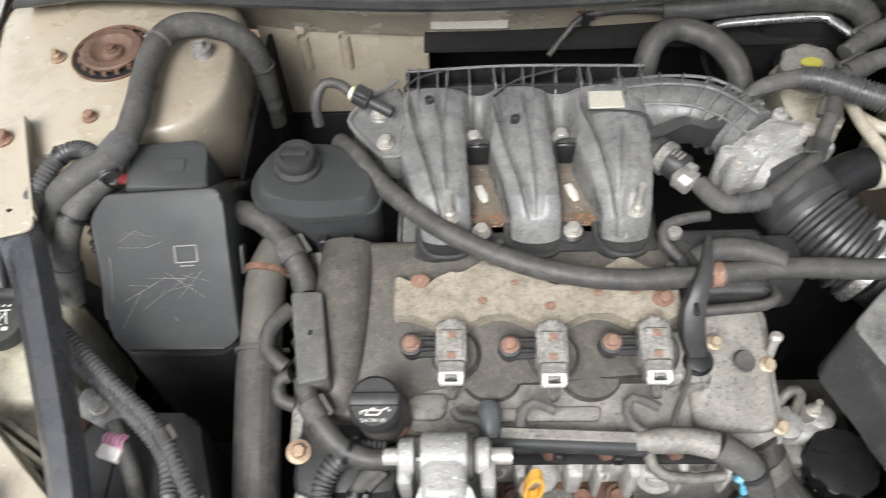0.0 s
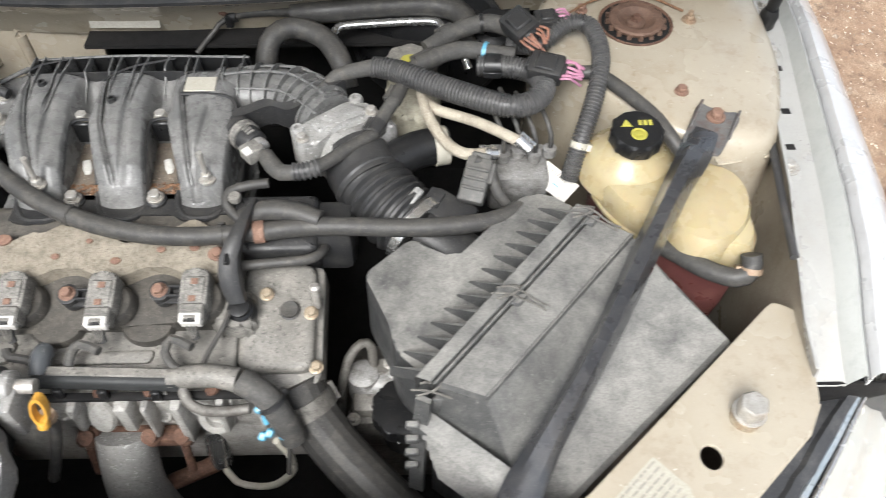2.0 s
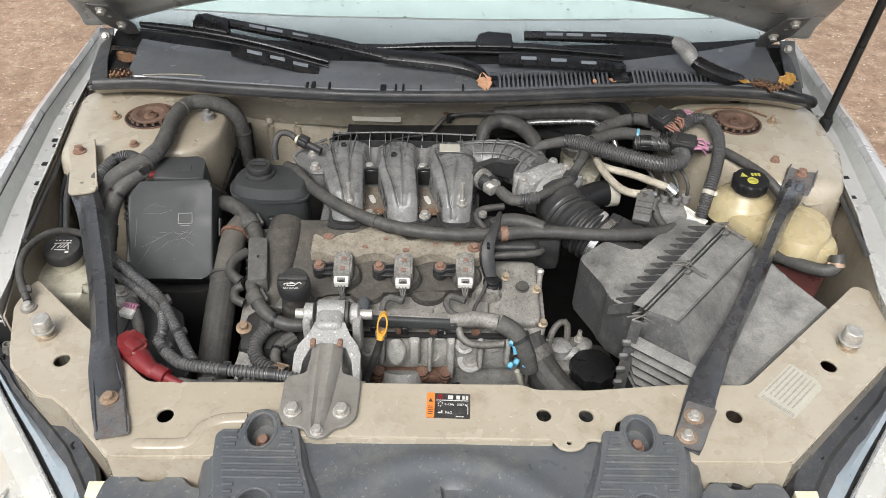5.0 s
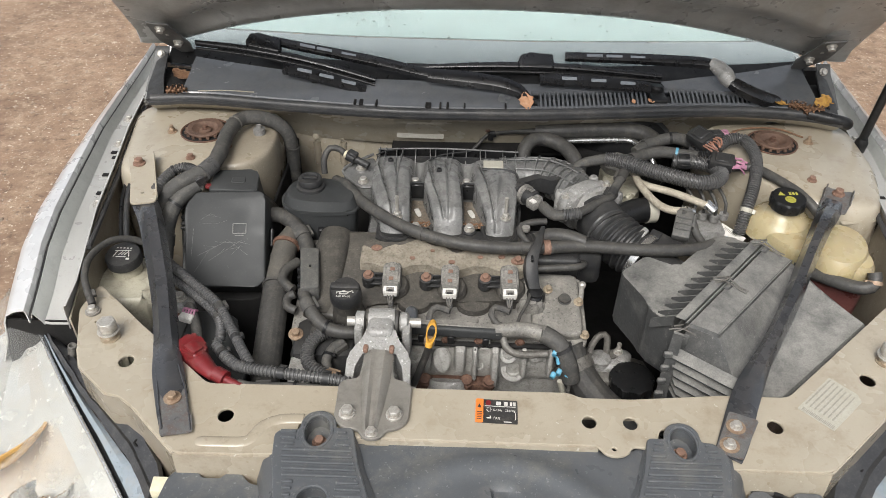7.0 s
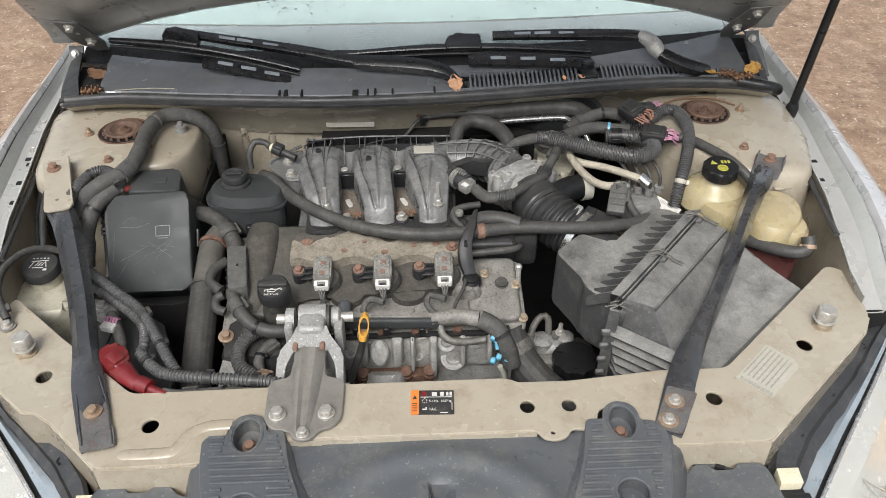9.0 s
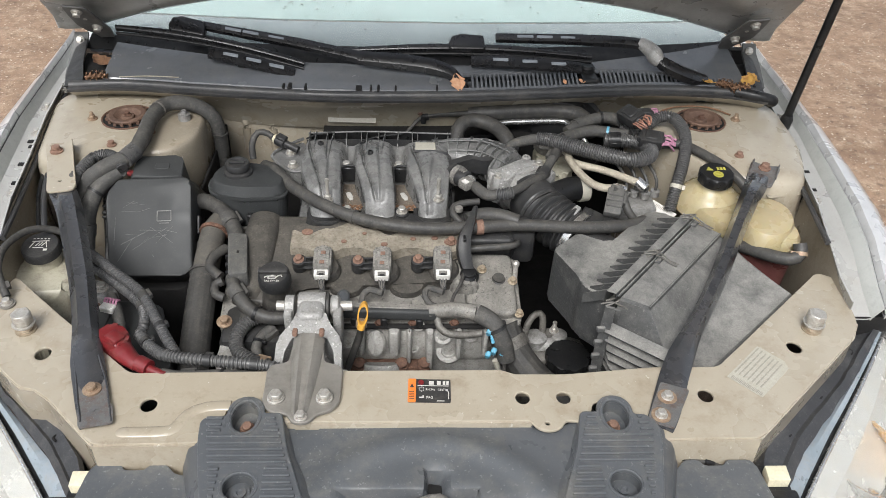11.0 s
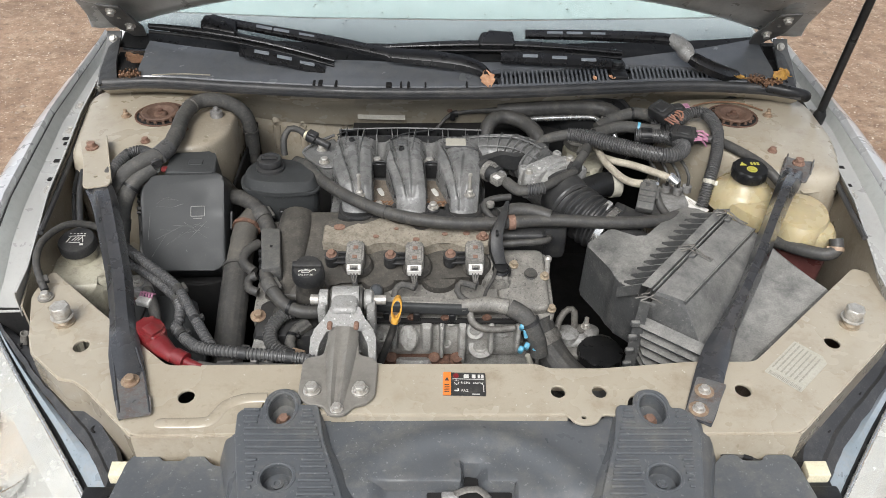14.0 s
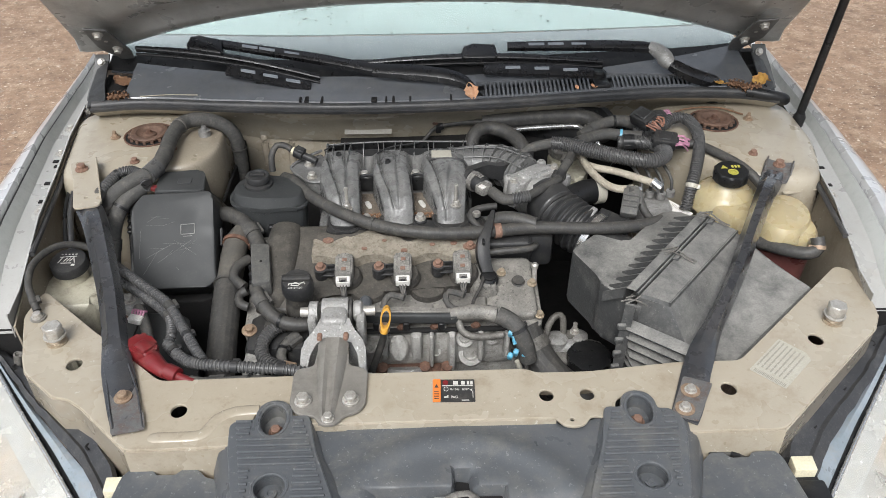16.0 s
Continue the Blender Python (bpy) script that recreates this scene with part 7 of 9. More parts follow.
hose("wiring_loom", [(-0.244, 0.250, 0.745), (-0.262, 0.236, 0.742), (-0.270, 0.214, 0.735), (-0.262, 0.196, 0.722)], 0.0085, tape, "short taped loom below the valve cover", "wiring loom")
cg = thing("front_casting", (-0.315, 0.20, 0.70), "pitted aluminium casting beside the timing case", "casting")
bm = prism(BM(), rounded([(-0.332, 0.236), (-0.306, 0.236), (-0.300, 0.205), (-0.292, 0.168), (-0.318, 0.160), (-0.332, 0.19)], 0.008, 3), 0.60, 0.728, None, 0.006, 2)
box(bm, (-0.316, 0.176, 0.728), (0.020, 0.026, 0.012), None, 0.004, 2)
part("body", bm, head_m, cg)

# block front, exhaust side
bm = BM()
box(bm, (-0.05, 0.315, 0.62), (0.40, 0.09, 0.16), None, 0.012)
box(bm, (-0.03, 0.275, 0.695), (0.275, 0.030, 0.070), None, 0.008)
for x, z, r in ((-0.011, 0.738, 0.010), (0.030, 0.716, 0.0155), (0.076, 0.720, 0.0145), (0.041, 0.680, 0.0215), (-0.018, 0.686, 0.008), (-0.128, 0.700, 0.010)):
    part("casting_boss", lathe(BM(), [(r * 1.3, -0.03), (r * 1.08, 0), (r, 0.012), (r * 0.62, 0.0125), (r * 0.55, 0.004)], frame_to((x, 0.268, z), (x, 0.236, z + 0.020)), 18), head_m, eng)
part("casting_boss", lathe(BM(), [(0.020, -0.02), (0.019, 0.006), (0.015, 0.010), (0.0, 0.011)], frame_to((-0.081, 0.256, 0.708), (-0.081, 0.236, 0.716)) @ Matrix.Diagonal((0.85, 1.25, 1, 1)), 20), head_m, eng)
for x, w, h in ((-0.051, 0.022, 0.052), (-0.026, 0.010, 0.070), (0.008, 0.016, 0.085), (0.056, 0.012, 0.060), (0.100, 0.012, 0.055), (-0.105, 0.014, 0.050)):
    part("casting_rib", prism(BM(), [(x - w / 2, 0.262), (x + w / 2, 0.262), (x + w * 0.32, 0.240), (x - w * 0.32, 0.240)], 0.742 - h, 0.742, None, 0.004, 2), head_m, eng)
part("timing_case", box(BM(), (-0.280, 0.272, 0.667), (0.11, 0.10, 0.15), None, 0.02), black_dusty, eng, "black timing case")
part("block_front", bm, head_m, eng, "grimy cast cylinder head")
part("head_gasket", box(BM(), (-0.03, 0.258, 0.742), (0.26, 0.010, 0.006), None, 0.002), dark, eng)
ex = thing("exhaust_manifold", (-0.05, 0.20, 0.6), "rusty exhaust flange with a pale steel pipe", "exhaust")
bm = box(BM(), (-0.060, 0.252, 0.655), (0.135, 0.022, 0.018), pose(0, 0, 0), 0.004)
for x in (-0.110, -0.038, 0.0):
    lathe(bm, [(0.014, 0), (0.012, 0.008), (0.009, 0.01), (0.009, 0.018)], pose(x, 0.250, 0.66, 30), 12)
part("flange", bm, rust, ex)
part("pipe", sweep(BM(), [(-0.072, 0.256, 0.662), (-0.072, 0.236, 0.630), (-0.070, 0.215, 0.58), (-0.055, 0.20, 0.5)], 0.034, 20), alu_lt, ex)
part("stud", rod(BM(), (-0.112, 0.240, 0.655), (-0.112, 0.228, 0.61), 0.005), rust, ex)
part("stud", rod(BM(), (0.0, 0.240, 0.655), (0.0, 0.228, 0.61), 0.005), rust, ex)
ox = thing("oxygen_sensor", (0.03, 0.2, 0.62), "bright steel oxygen sensor with its wire", "sensor")
part("sleeve", rod(BM(), (0.018, 0.283, 0.614), (0.018, 0.262, 0.555), 0.0155, n=20), chrome, ox)
part("wire", sweep(BM(), [(0.018, 0.262, 0.555), (0.040, 0.235, 0.550), (0.085, 0.225, 0.56), (0.120, 0.222, 0.61), (0.126, 0.220, 0.66), (0.115, 0.222, 0.70)], 0.0045, 8), label_fade, ox)
part("tip", rod(BM(), (0.012, 0.258, 0.556), (-0.045, 0.238, 0.545), 0.011), rust, ox)
clip = thing("wire_clip", (0.10, 0.235, 0.73), "light blue plastic wiring clips on the loom", "wire clip")
part("clip", sweep(BM(), [(0.084, 0.247, 0.764), (0.090, 0.256, 0.766), (0.100, 0.250, 0.764), (0.106, 0.236, 0.752), (0.110, 0.226, 0.735)], 0.0032, 8), blue_pl, clip)
bm = BM()
for x, y, z in ((0.104, 0.236, 0.750), (0.112, 0.222, 0.720), (0.126, 0.222, 0.714), (0.103, 0.222, 0.712)):
    box(bm, (0, 0, 0), (0.009, 0.010, 0.015), pose(x, y, z, 25, 12, -25), 0.002, 1)
part("latch", bm, blue_pl, clip)
hose("thin_wire", [(0.106, 0.232, 0.745), (0.124, 0.224, 0.73), (0.13, 0.215, 0.70), (0.126, 0.20, 0.66)], 0.003, rubber, "thin grey wire beside the blue clips", "wire", n=8)
dp = thing("dipstick", (-0.10, 0.21, 0.75), "yellow looped dipstick handle on the engine front", "dipstick")
DM = Matrix.Translation((-0.098, 0.208, 0.814)) @ Matrix.Rotation(radians(-14), 4, 'X') @ Matrix.Rotation(radians(8), 4, 'Y')
rows = []
for i in range(25):
    a = i * math.pi / 12
    c, w = (math.cos(a), math.sin(a)), 0.0052
    rows.append([DM @ Vector((c[0] * k * 0.0080, yy, c[1] * k * 0.0205)) for k, yy in ((1.0, -w), (1.0, w), (0.76, w), (0.76, -w))])
bm = loft(BM(), rows, closed=True)
lathe(bm, [(0.006, 0), (0.006, 0.006), (0.004, 0.008)], DM @ Matrix.Translation((0, 0, -0.026)), 14)
part("handle", bm, yellow, dp)
part("tube", sweep(BM(), [(-0.101, 0.212, 0.792), (-0.104, 0.216, 0.765), (-0.118, 0.212, 0.72), (-0.140, 0.200, 0.66)], 0.0062, 10), rubber, dp)
part("collar", lathe(BM(), [(0.009, -0.004), (0.009, 0.004)], frame_to((-0.101, 0.212, 0.790), (-0.103, 0.215, 0.765)), 14), brass, dp)

# ---- intake manifold ----
floor_m = mat("rusty_dirt", (0.17, 0.145, 0.115), (0.09, 0.075, 0.06), 0.8, 0, (0.22, 0.15, 0.10), 0.45, 45, 200, 0.8, 0, (0.5, 0.42, 0.33), 0.6, 300)
im = thing("intake_manifold", (-0.08, 0.58, 0.78), "grey speckled plastic intake manifold with ribbed runners", "intake manifold")
CREST = [(0.468, 0.796), (0.480, 0.812), (0.492, 0.832), (0.510, 0.849), (0.535, 0.860), (0.565, 0.866), (0.60, 0.868), (0.635, 0.866), (0.662, 0.862), (0.695, 0.852)]
# runner edges (y, left, right), and the two creases that run along each runner
RUNNER = (((0.465, -0.203, -0.151), (0.50, -0.207, -0.150), (0.577, -0.232, -0.154), (0.70, -0.232, -0.150)),
          ((0.465, -0.106, -0.054), (0.50, -0.108, -0.052), (0.577, -0.128, -0.059), (0.70, -0.130, -0.060)),
          ((0.465, -0.010, 0.040), (0.50, -0.010, 0.044), (0.577, -0.032, 0.051), (0.70, -0.035, 0.054)))
CREASE = (((0.486, -0.178), (0.52, -0.187), (0.57, -0.203), (0.63, -0.217), (0.67, -0.221)), ((0.486, -0.173), (0.52, -0.174), (0.58, -0.177), (0.62, -0.184), (0.67, -0.188)),
          ((0.486, -0.084), (0.52, -0.094), (0.567, -0.109), (0.627, -0.119), (0.67, -0.121)), ((0.486, -0.078), (0.52, -0.078), (0.567, -0.081), (0.627, -0.086), (0.67, -0.086)),
          ((0.486, 0.008), (0.52, 0.002), (0.572, -0.008), (0.623, -0.020), (0.67, -0.021)), ((0.486, 0.009), (0.50, 0.010), (0.547, 0.015), (0.586, 0.020), (0.60, 0.021)))


def smooth(t):
    t = min(1.0, max(0.0, t))
    return t * t * (3 - 2 * t)


def along_table(table, y, k=1):
    for p, q in zip(table, table[1:]):
        if p[0] <= y <= q[0]:
            return p[k] + (q[k] - p[k]) * (y - p[0]) / (q[0] - p[0])
    return table[0][k] if y < table[0][0] else table[-1][k]


def man_z(x, y):
    """Height of the manifold's top: three broad twisting runners that merge into the plenum at the rear."""
    c = along_table(CREST, y)
    best = 0.0
    merge = smooth((y - 0.584) / 0.010)
    rear = smooth((y - 0.625) / 0.04)
    for r in RUNNER:
        a, b = along_table(r, y, 1), along_table(r, y, 2)
        u = abs(x - (a + b) / 2) / ((b - a) / 2)
        drop = 0.010 * min(u, 1.0) ** 2.6 + 0.060 * smooth((u - 0.97) / 0.10) * (1 - merge) + (0.022 * (1 - rear) + 0.003) * smooth((u - 0.84) / 0.40) * merge
        best = max(best, c - drop)
    for i, cr in enumerate(CREASE):
        if cr[0][0] - 0.006 < y < cr[-1][0]:
            d = x - along_table(cr, y)
            f = smooth((y - 0.484) / 0.02) * smooth((0.665 - y) / 0.04) if i < 5 else smooth((0.60 - y) / 0.02)
            side = 0.0030 if d < 0 else 0.0070
            best -= (0.0075 if i % 2 == 0 else 0.0055) * f * math.exp(-(d / side) ** 2)
    edge = smooth((-0.230 - x) / 0.008 + 0.5) if x < -0.2 else smooth((x - 0.052) / 0.008 + 0.5)
    trough = 0.024 * smooth((y - 0.660) / 0.004)
    return max(best, 0.800) - 0.05 * edge - trough


nx, ny = 200, 140
bm = BM()
loft(bm, [[(-0.238 + 0.300 * i / nx, 0.468 + 0.227 * j / ny, man_z(-0.238 + 0.300 * i / nx, 0.468 + 0.227 * j / ny)) for i in range(nx + 1)] for j in range(ny + 1)])
part("runner_shell", bm, manifold, im, "three speckled grey runners", 60)
part("underside", box(BM(), (-0.087, 0.582, 0.782), (0.285, 0.222, 0.028), None, 0.004), black_dusty, im)
for x in (-0.135, -0.036):
    part("window_floor", prism(BM(), rounded([(x - 0.030, 0.49), (x + 0.030, 0.49), (x + 0.026, 0.60), (x - 0.030, 0.60)], 0.006, 2), 0.797, 0.806, None, 0.001, 1), floor_m, im, "rusty dirty floor of a runner gap")
    # dark lip round the top of the gap, and rust crumbs at its foot
    part("window_rim", sweep(BM(), [(x - 0.016, 0.50, 0.824), (x - 0.019, 0.55, 0.842), (x - 0.020, 0.580, 0.846), (x - 0.012, 0.588, 0.847), (x + 0.004, 0.588, 0.847), (x + 0.009, 0.578, 0.846), (x + 0.020, 0.53, 0.838), (x + 0.026, 0.50, 0.824)], 0.0020, 6), black_dusty, im)
    part("rim_wall", box(BM(), (x - 0.006, 0.584, 0.830), (0.028, 0.006, 0.032), None, 0.002, 1), black_pl, im)
    rnd = random.Random(21)
    bm = BM()
    for i in range(46):
        q = (x + rnd.uniform(-0.016, 0.022), rnd.uniform(0.500, 0.516), 0.8065)
        s_ = rnd.uniform(0.0012, 0.0026)
        box(bm, (0, 0, 0), (s_ * 1.5, s_, s_), pose(*q, rnd.uniform(0, 60), 0, rnd.uniform(0, 180)))
    tagged(part("rust_crumbs", bm, cone_m, im), kind="stuff")
bm = BM()
fr = []
for i in range(61):
    x = -0.212 + 0.262 * i / 60
    fr.append((x, 0.466 - 0.010 * max(0.0, math.cos((x + 0.090) / 0.0995 * 2 * math.pi)) ** 0.6))
fr += [(0.05, 0.50), (-0.212, 0.50)]
prism(bm, fr, 0.790, 0.806, None, 0.0015, 1)
part("front_flange", bm, black_dusty, im)
part("lower_flange", box(BM(), (-0.08, 0.470, 0.776), (0.270, 0.028, 0.012), None, 0.004), manifold, im)
for i in range(9):
    part("flange_block", box(BM(), (-0.198 + 0.029 * i, 0.455, 0.781), (0.017, 0.010, 0.010), None, 0.002, 1), black_dusty, im)
part("gasket_edge", sweep(BM(), [(-0.21 + 0.011 * i, 0.449 + 0.003 * math.sin(i * 1.9), 0.779 + 0.002 * math.sin(i * 2.7)) for i in range(25)], 0.0022, 6), alu_lt, im)
# thin ribs standing in the creases
for cr in CREASE[::2]:
    rows = []
    for i in range(24):
        y = 0.492 + 0.172 * i / 23
        x, z = along_table(cr, y), along_table(CREST, y) - 0.004
        rows.append([(x - 0.0009, y, z - 0.016), (x - 0.0007, y, z), (x + 0.0007, y, z), (x + 0.0009, y, z - 0.016)])
    part("runner_rib", loft(BM(), rows, closed=True), manifold, im)
# fins that run from the rear rail down onto the runners
for x0, x1, y1 in ((-0.222, -0.221, 0.62), (-0.210, -0.208, 0.598), (-0.188, -0.185, 0.585), (-0.175, -0.181, 0.572), (-0.150, -0.149, 0.625), (-0.122, -0.118, 0.643), (-0.110, -0.109, 0.595), (-0.087, -0.087, 0.594), (-0.074, -0.082, 0.587), (-0.048, -0.051, 0.622), (-0.021, -0.020, 0.623), (-0.010, -0.010, 0.650), (0.025, 0.023, 0.640), (0.050, 0.050, 0.655)):
    rows = []
    for i in range(9):
        f = i / 8
        y = 0.694 + (y1 - 0.694) * f
        x = x0 + (x1 - x0) * f
        top = max(man_z(x, min(y, 0.658)) + 0.0065 * (1 - f) ** 0.7, 0.0) if y < 0.658 else 0.866 - 0.10 * (y - 0.658)
        rows.append([(x - 0.0009, y, top - 0.030), (x - 0.0007, y, top), (x + 0.0007, y, top), (x + 0.0009, y, top - 0.030)])
    part("web", loft(BM(), rows, closed=True), manifold, im)
for k, x in enumerate((-0.196, -0.100, -0.002)):
    y = (0.634, 0.600, 0.61)[k]
    if k < 2:
        part("drain_cup", lathe(BM(), [(0.0030, 0.003), (0.0052, 0.003), (0.0058, -0.006)], pose(x, y, man_z(x, y) + 0.002), 14, True), black_dusty, im)
# trough floor and both rails coloured black: shade between the webs, put in the colour
part("trough", box(BM(), (-0.085, 0.677, 0.838), (0.278, 0.026, 0.006), None, 0.002, 1), black_pl, im)
for r in RUNNER:
    x, w = (r[0][1] + r[0][2]) / 2, (r[0][2] - r[0][1]) / 2
    for z, g in ((0.804, 0.004), (0.793, 0.006)):
        part("front_lip", sweep(BM(), [(x - w - g, 0.500, z + 0.006), (x - w - g, 0.484, z), (x - w * 0.7, 0.468 - g, z), (x, 0.464 - g, z), (x + w * 0.7, 0.468 - g, z), (x + w + g, 0.484, z), (x + w + g, 0.500, z + 0.006)], 0.0042, 8, wob=0), black_dusty if z > 0.8 else manifold, im)
part("rear_rail", loft(BM(), [[(-0.226, 0.693, 0.80), (-0.1, 0.695, 0.80), (0.056, 0.691, 0.80)], [(-0.226, 0.693, 0.857), (-0.1, 0.695, 0.861), (0.056, 0.691, 0.860)]], thick=0.003), black_pl, im)
part("rail_lip", sweep(BM(), [(-0.226, 0.693, 0.857), (-0.1, 0.695, 0.861), (0.056, 0.691, 0.860)], 0.0018, 6, wob=0), manifold, im)
part("front_rail", loft(BM(), [[(-0.226, 0.660, 0.84), (-0.1, 0.660, 0.84), (0.056, 0.660, 0.84)], [(-0.226, 0.660, 0.860), (-0.1, 0.660, 0.863), (0.056, 0.660, 0.861)]], thick=0.0022), black_dusty, im)
for a, b in (((-0.226, 0.658), (-0.180, 0.690)), ((-0.122, 0.642), (-0.040, 0.690))):
    part("curved_web", sweep(BM(), [(a[0], a[1], 0.864), ((a[0] * 2 + b[0]) / 3, a[1] + (b[1] - a[1]) * 0.55, 0.863), (b[0], b[1], 0.860)], 0.0016, 6, wob=0), black_dusty, im)
# bolts and studs
for x, y, z in ((-0.146, 0.599, 0.838), (-0.047, 0.600, 0.838), (-0.246, 0.592, 0.842), (-0.255, 0.637, 0.844), (-0.139, 0.488, 0.811), (-0.040, 0.488, 0.811)):
    bm = lathe(BM(), [(0.0135, -0.03 if y < 0.5 else -0.012), (0.0125, -0.002), (0.010, 0.0)], pose(x, y, z), 18)
    b = part("bolt_boss", bm, black_dusty if y < 0.5 else manifold, im)
    shared("bolt", B_ZINC, b, pose(x, y, z) @ Matrix.Scale(1.15, 4))
for x, y in ((-0.173, 0.492), (0.026, 0.497)):
    shared("bolt", B_STUD, im, pose(x, y, 0.832) @ Matrix.Diagonal((1.1, 1.1, 1.35, 1)))
for x, y in ((-0.138, 0.545), (-0.036, 0.545)):
    part("pale_smear", sweep(BM(), [(x - 0.004, y + 0.012, 0.8065), (x + 0.001, y - 0.002, 0.8068), (x + 0.004, y - 0.012, 0.8065)], [0.0045, 0.0055, 0.003], 10, squash=0.25), label_wh, im)
# left ear
bm = BM()
prism(bm, rounded([(-0.290, 0.640), (-0.262, 0.668), (-0.236, 0.690), (-0.215, 0.64), (-0.222, 0.575), (-0.246, 0.573), (-0.268, 0.592), (-0.288, 0.622)], 0.010, 3), 0.80, 0.842, None, 0.005, 3)
part("ear", bm, manifold, im)
part("ear_rim", sweep(BM(), [(-0.236, 0.690, 0.846), (-0.262, 0.668, 0.845), (-0.288, 0.640, 0.843), (-0.287, 0.620, 0.842), (-0.266, 0.593, 0.842), (-0.246, 0.574, 0.842), (-0.226, 0.575, 0.843)], 0.003, 6, wob=0), manifold, im)
part("pale_label", box(BM(), (0.004, 0.630, 0.8665), (0.039, 0.027, 0.003), pose(0, 0, 0), 0.001, 1), label_fade, im)
part("label_frame", sweep(BM(), [(-0.018, 0.613, 0.866), (0.024, 0.611, 0.866), (0.046, 0.606, 0.864), (0.052, 0.590, 0.858)], 0.0024, 6, wob=0), black_dusty, im)
# duct to the throttle
bm = BM()
sweep(bm, [(0.02, 0.650, 0.828), (0.07, 0.652, 0.830), (0.115, 0.642, 0.834), (0.145, 0.618, 0.836), (0.165, 0.596, 0.836)], [0.040, 0.038, 0.036, 0.036, 0.038], 20, squash=0.9)
part("duct", bm, manifold, im)
dpts = spline([(0.03, 0.650, 0.828), (0.07, 0.652, 0.830), (0.115, 0.642, 0.834), (0.145, 0.618, 0.836), (0.165, 0.596, 0.836)], 0.022)
for a, b in zip(dpts, dpts[1:]):
    part("duct_rib", lathe(BM(), [(0.036, 0), (0.0410, 0), (0.0410, 0.0016), (0.036, 0.0016)], frame_to(a, b), 28), manifold, im)
for ang in (-0.7, 0.0, 0.7):
    part("duct_rail", sweep(BM(), [p + Vector((math.sin(ang) * 0.018, math.sin(ang) * 0.034, math.cos(ang) * 0.038)) for p in dpts], 0.0020, 6), manifold, im)
# wavy black flange that stands along the duct's front
wave = spline([(0.044, 0.575, 0.856), (0.070, 0.586, 0.858), (0.094, 0.596, 0.860), (0.118, 0.587, 0.861), (0.148, 0.606, 0.864), (0.186, 0.636, 0.868)], 0.008)
part("bracket_edge", loft(BM(), [[tuple(p + Vector((0, 0, -0.030))) for p in wave], [tuple(p) for p in wave], [tuple(p + Vector((-0.006, 0.010, 0.003))) for p in wave], [tuple(p + Vector((-0.010, 0.016, -0.006))) for p in wave]], thick=0.002), black_dusty, im)

# throttle body, sensor and purge valve
tb = thing("throttle_body", (0.17, 0.585, 0.79), "pale pitted cast aluminium throttle body", "throttle body")
TM = Matrix.Translation((0.178, 0.572, 0.812)) @ Matrix.Rotation(radians(-52), 4, 'Z')
AX = TM @ Matrix.Rotation(radians(96), 4, 'Y')
bm = BM()
lathe(bm, [(0.036, -0.020), (0.047, -0.018), (0.047, 0.004), (0.041, 0.008), (0.041, 0.030), (0.036, 0.031), (0.034, 0.010)], AX, 36, True)
out = rounded([(-0.024, -0.052), (-0.030, -0.020), (-0.028, 0.030), (-0.016, 0.052), (0.008, 0.056), (0.024, 0.040), (0.022, 0.010), (0.012, -0.012), (0.016, -0.046), (0.000, -0.060)], 0.008, 3)
prism(bm, out, 0.012, 0.040, TM, 0.006, 3, 0.004)
prism(bm, rounded([(-0.018, -0.030), (-0.020, 0.028), (0.004, 0.046), (0.014, 0.034), (0.006, -0.004), (0.004, -0.030)], 0.006, 3), 0.036, 0.046, TM, 0.004, 2, 0.003)
for x, y in ((-0.002, -0.050), (0.012, 0.044), (-0.022, 0.044), (-0.022, -0.044)):
    lathe(bm, [(0.0095, -0.01), (0.009, 0.040), (0.007, 0.043), (0.004, 0.043), (0.0038, 0.038)], TM @ Matrix.Translation((x, y, 0.0)), 14)
part("housing", bm, alu_lt, tb, "", 50)
part("motor_cover", prism(BM(), rounded([(0.020, 0.020), (0.022, 0.062), (0.046, 0.060), (0.044, 0.022)], 0.008, 3), -0.01, 0.036, TM, 0.006, 2), alu, tb)
for y in (0.030, 0.044):
    part("gasket_lip", box(BM(), (0.032, y, 0.038), (0.020, 0.005, 0.006), TM, 0.001, 1), black_dusty, tb)
for x, y in ((-0.002, -0.050), (0.012, 0.044)):
    shared("bolt", B_ZINC, tb, TM @ Matrix.Translation((x, y, 0.041)) @ Matrix.Scale(0.9, 4))
pv = thing("purge_valve", (0.085, 0.53, 0.83), "grey cylindrical purge valve with a pale collar and plug", "valve")
m = frame_to((0.052, 0.572, 0.846), (0.100, 0.520, 0.846))
part("body", lathe(BM(), [(0.009, -0.012), (0.013, -0.008), (0.013, 0.0), (0.0185, 0.002), (0.0185, 0.010), (0.0168, 0.011), (0.0168, 0.040), (0.015, 0.043), (0.010, 0.044)], m, 26), black_dusty, pv)
part("band", lathe(BM(), [(0.0188, 0.012), (0.0196, 0.013), (0.0196, 0.022), (0.0188, 0.023)], m, 26), coil_m, pv)
for i in range(3):
    part("fin", box(BM(), (0.0, 0.0178, 0.026 + 0.005 * i), (0.010, 0.003, 0.0025), m, 0.0005, 1), coil_m, pv)
part("collar", lathe(BM(), [(0.0105, 0.041), (0.0125, 0.042), (0.0125, 0.052), (0.0105, 0.053)], m, 22), alu_lt, pv)
part("plug", box(BM(), (-0.012, 0.004, 0.052), (0.024, 0.018, 0.022), m, 0.003), coil_m, pv)
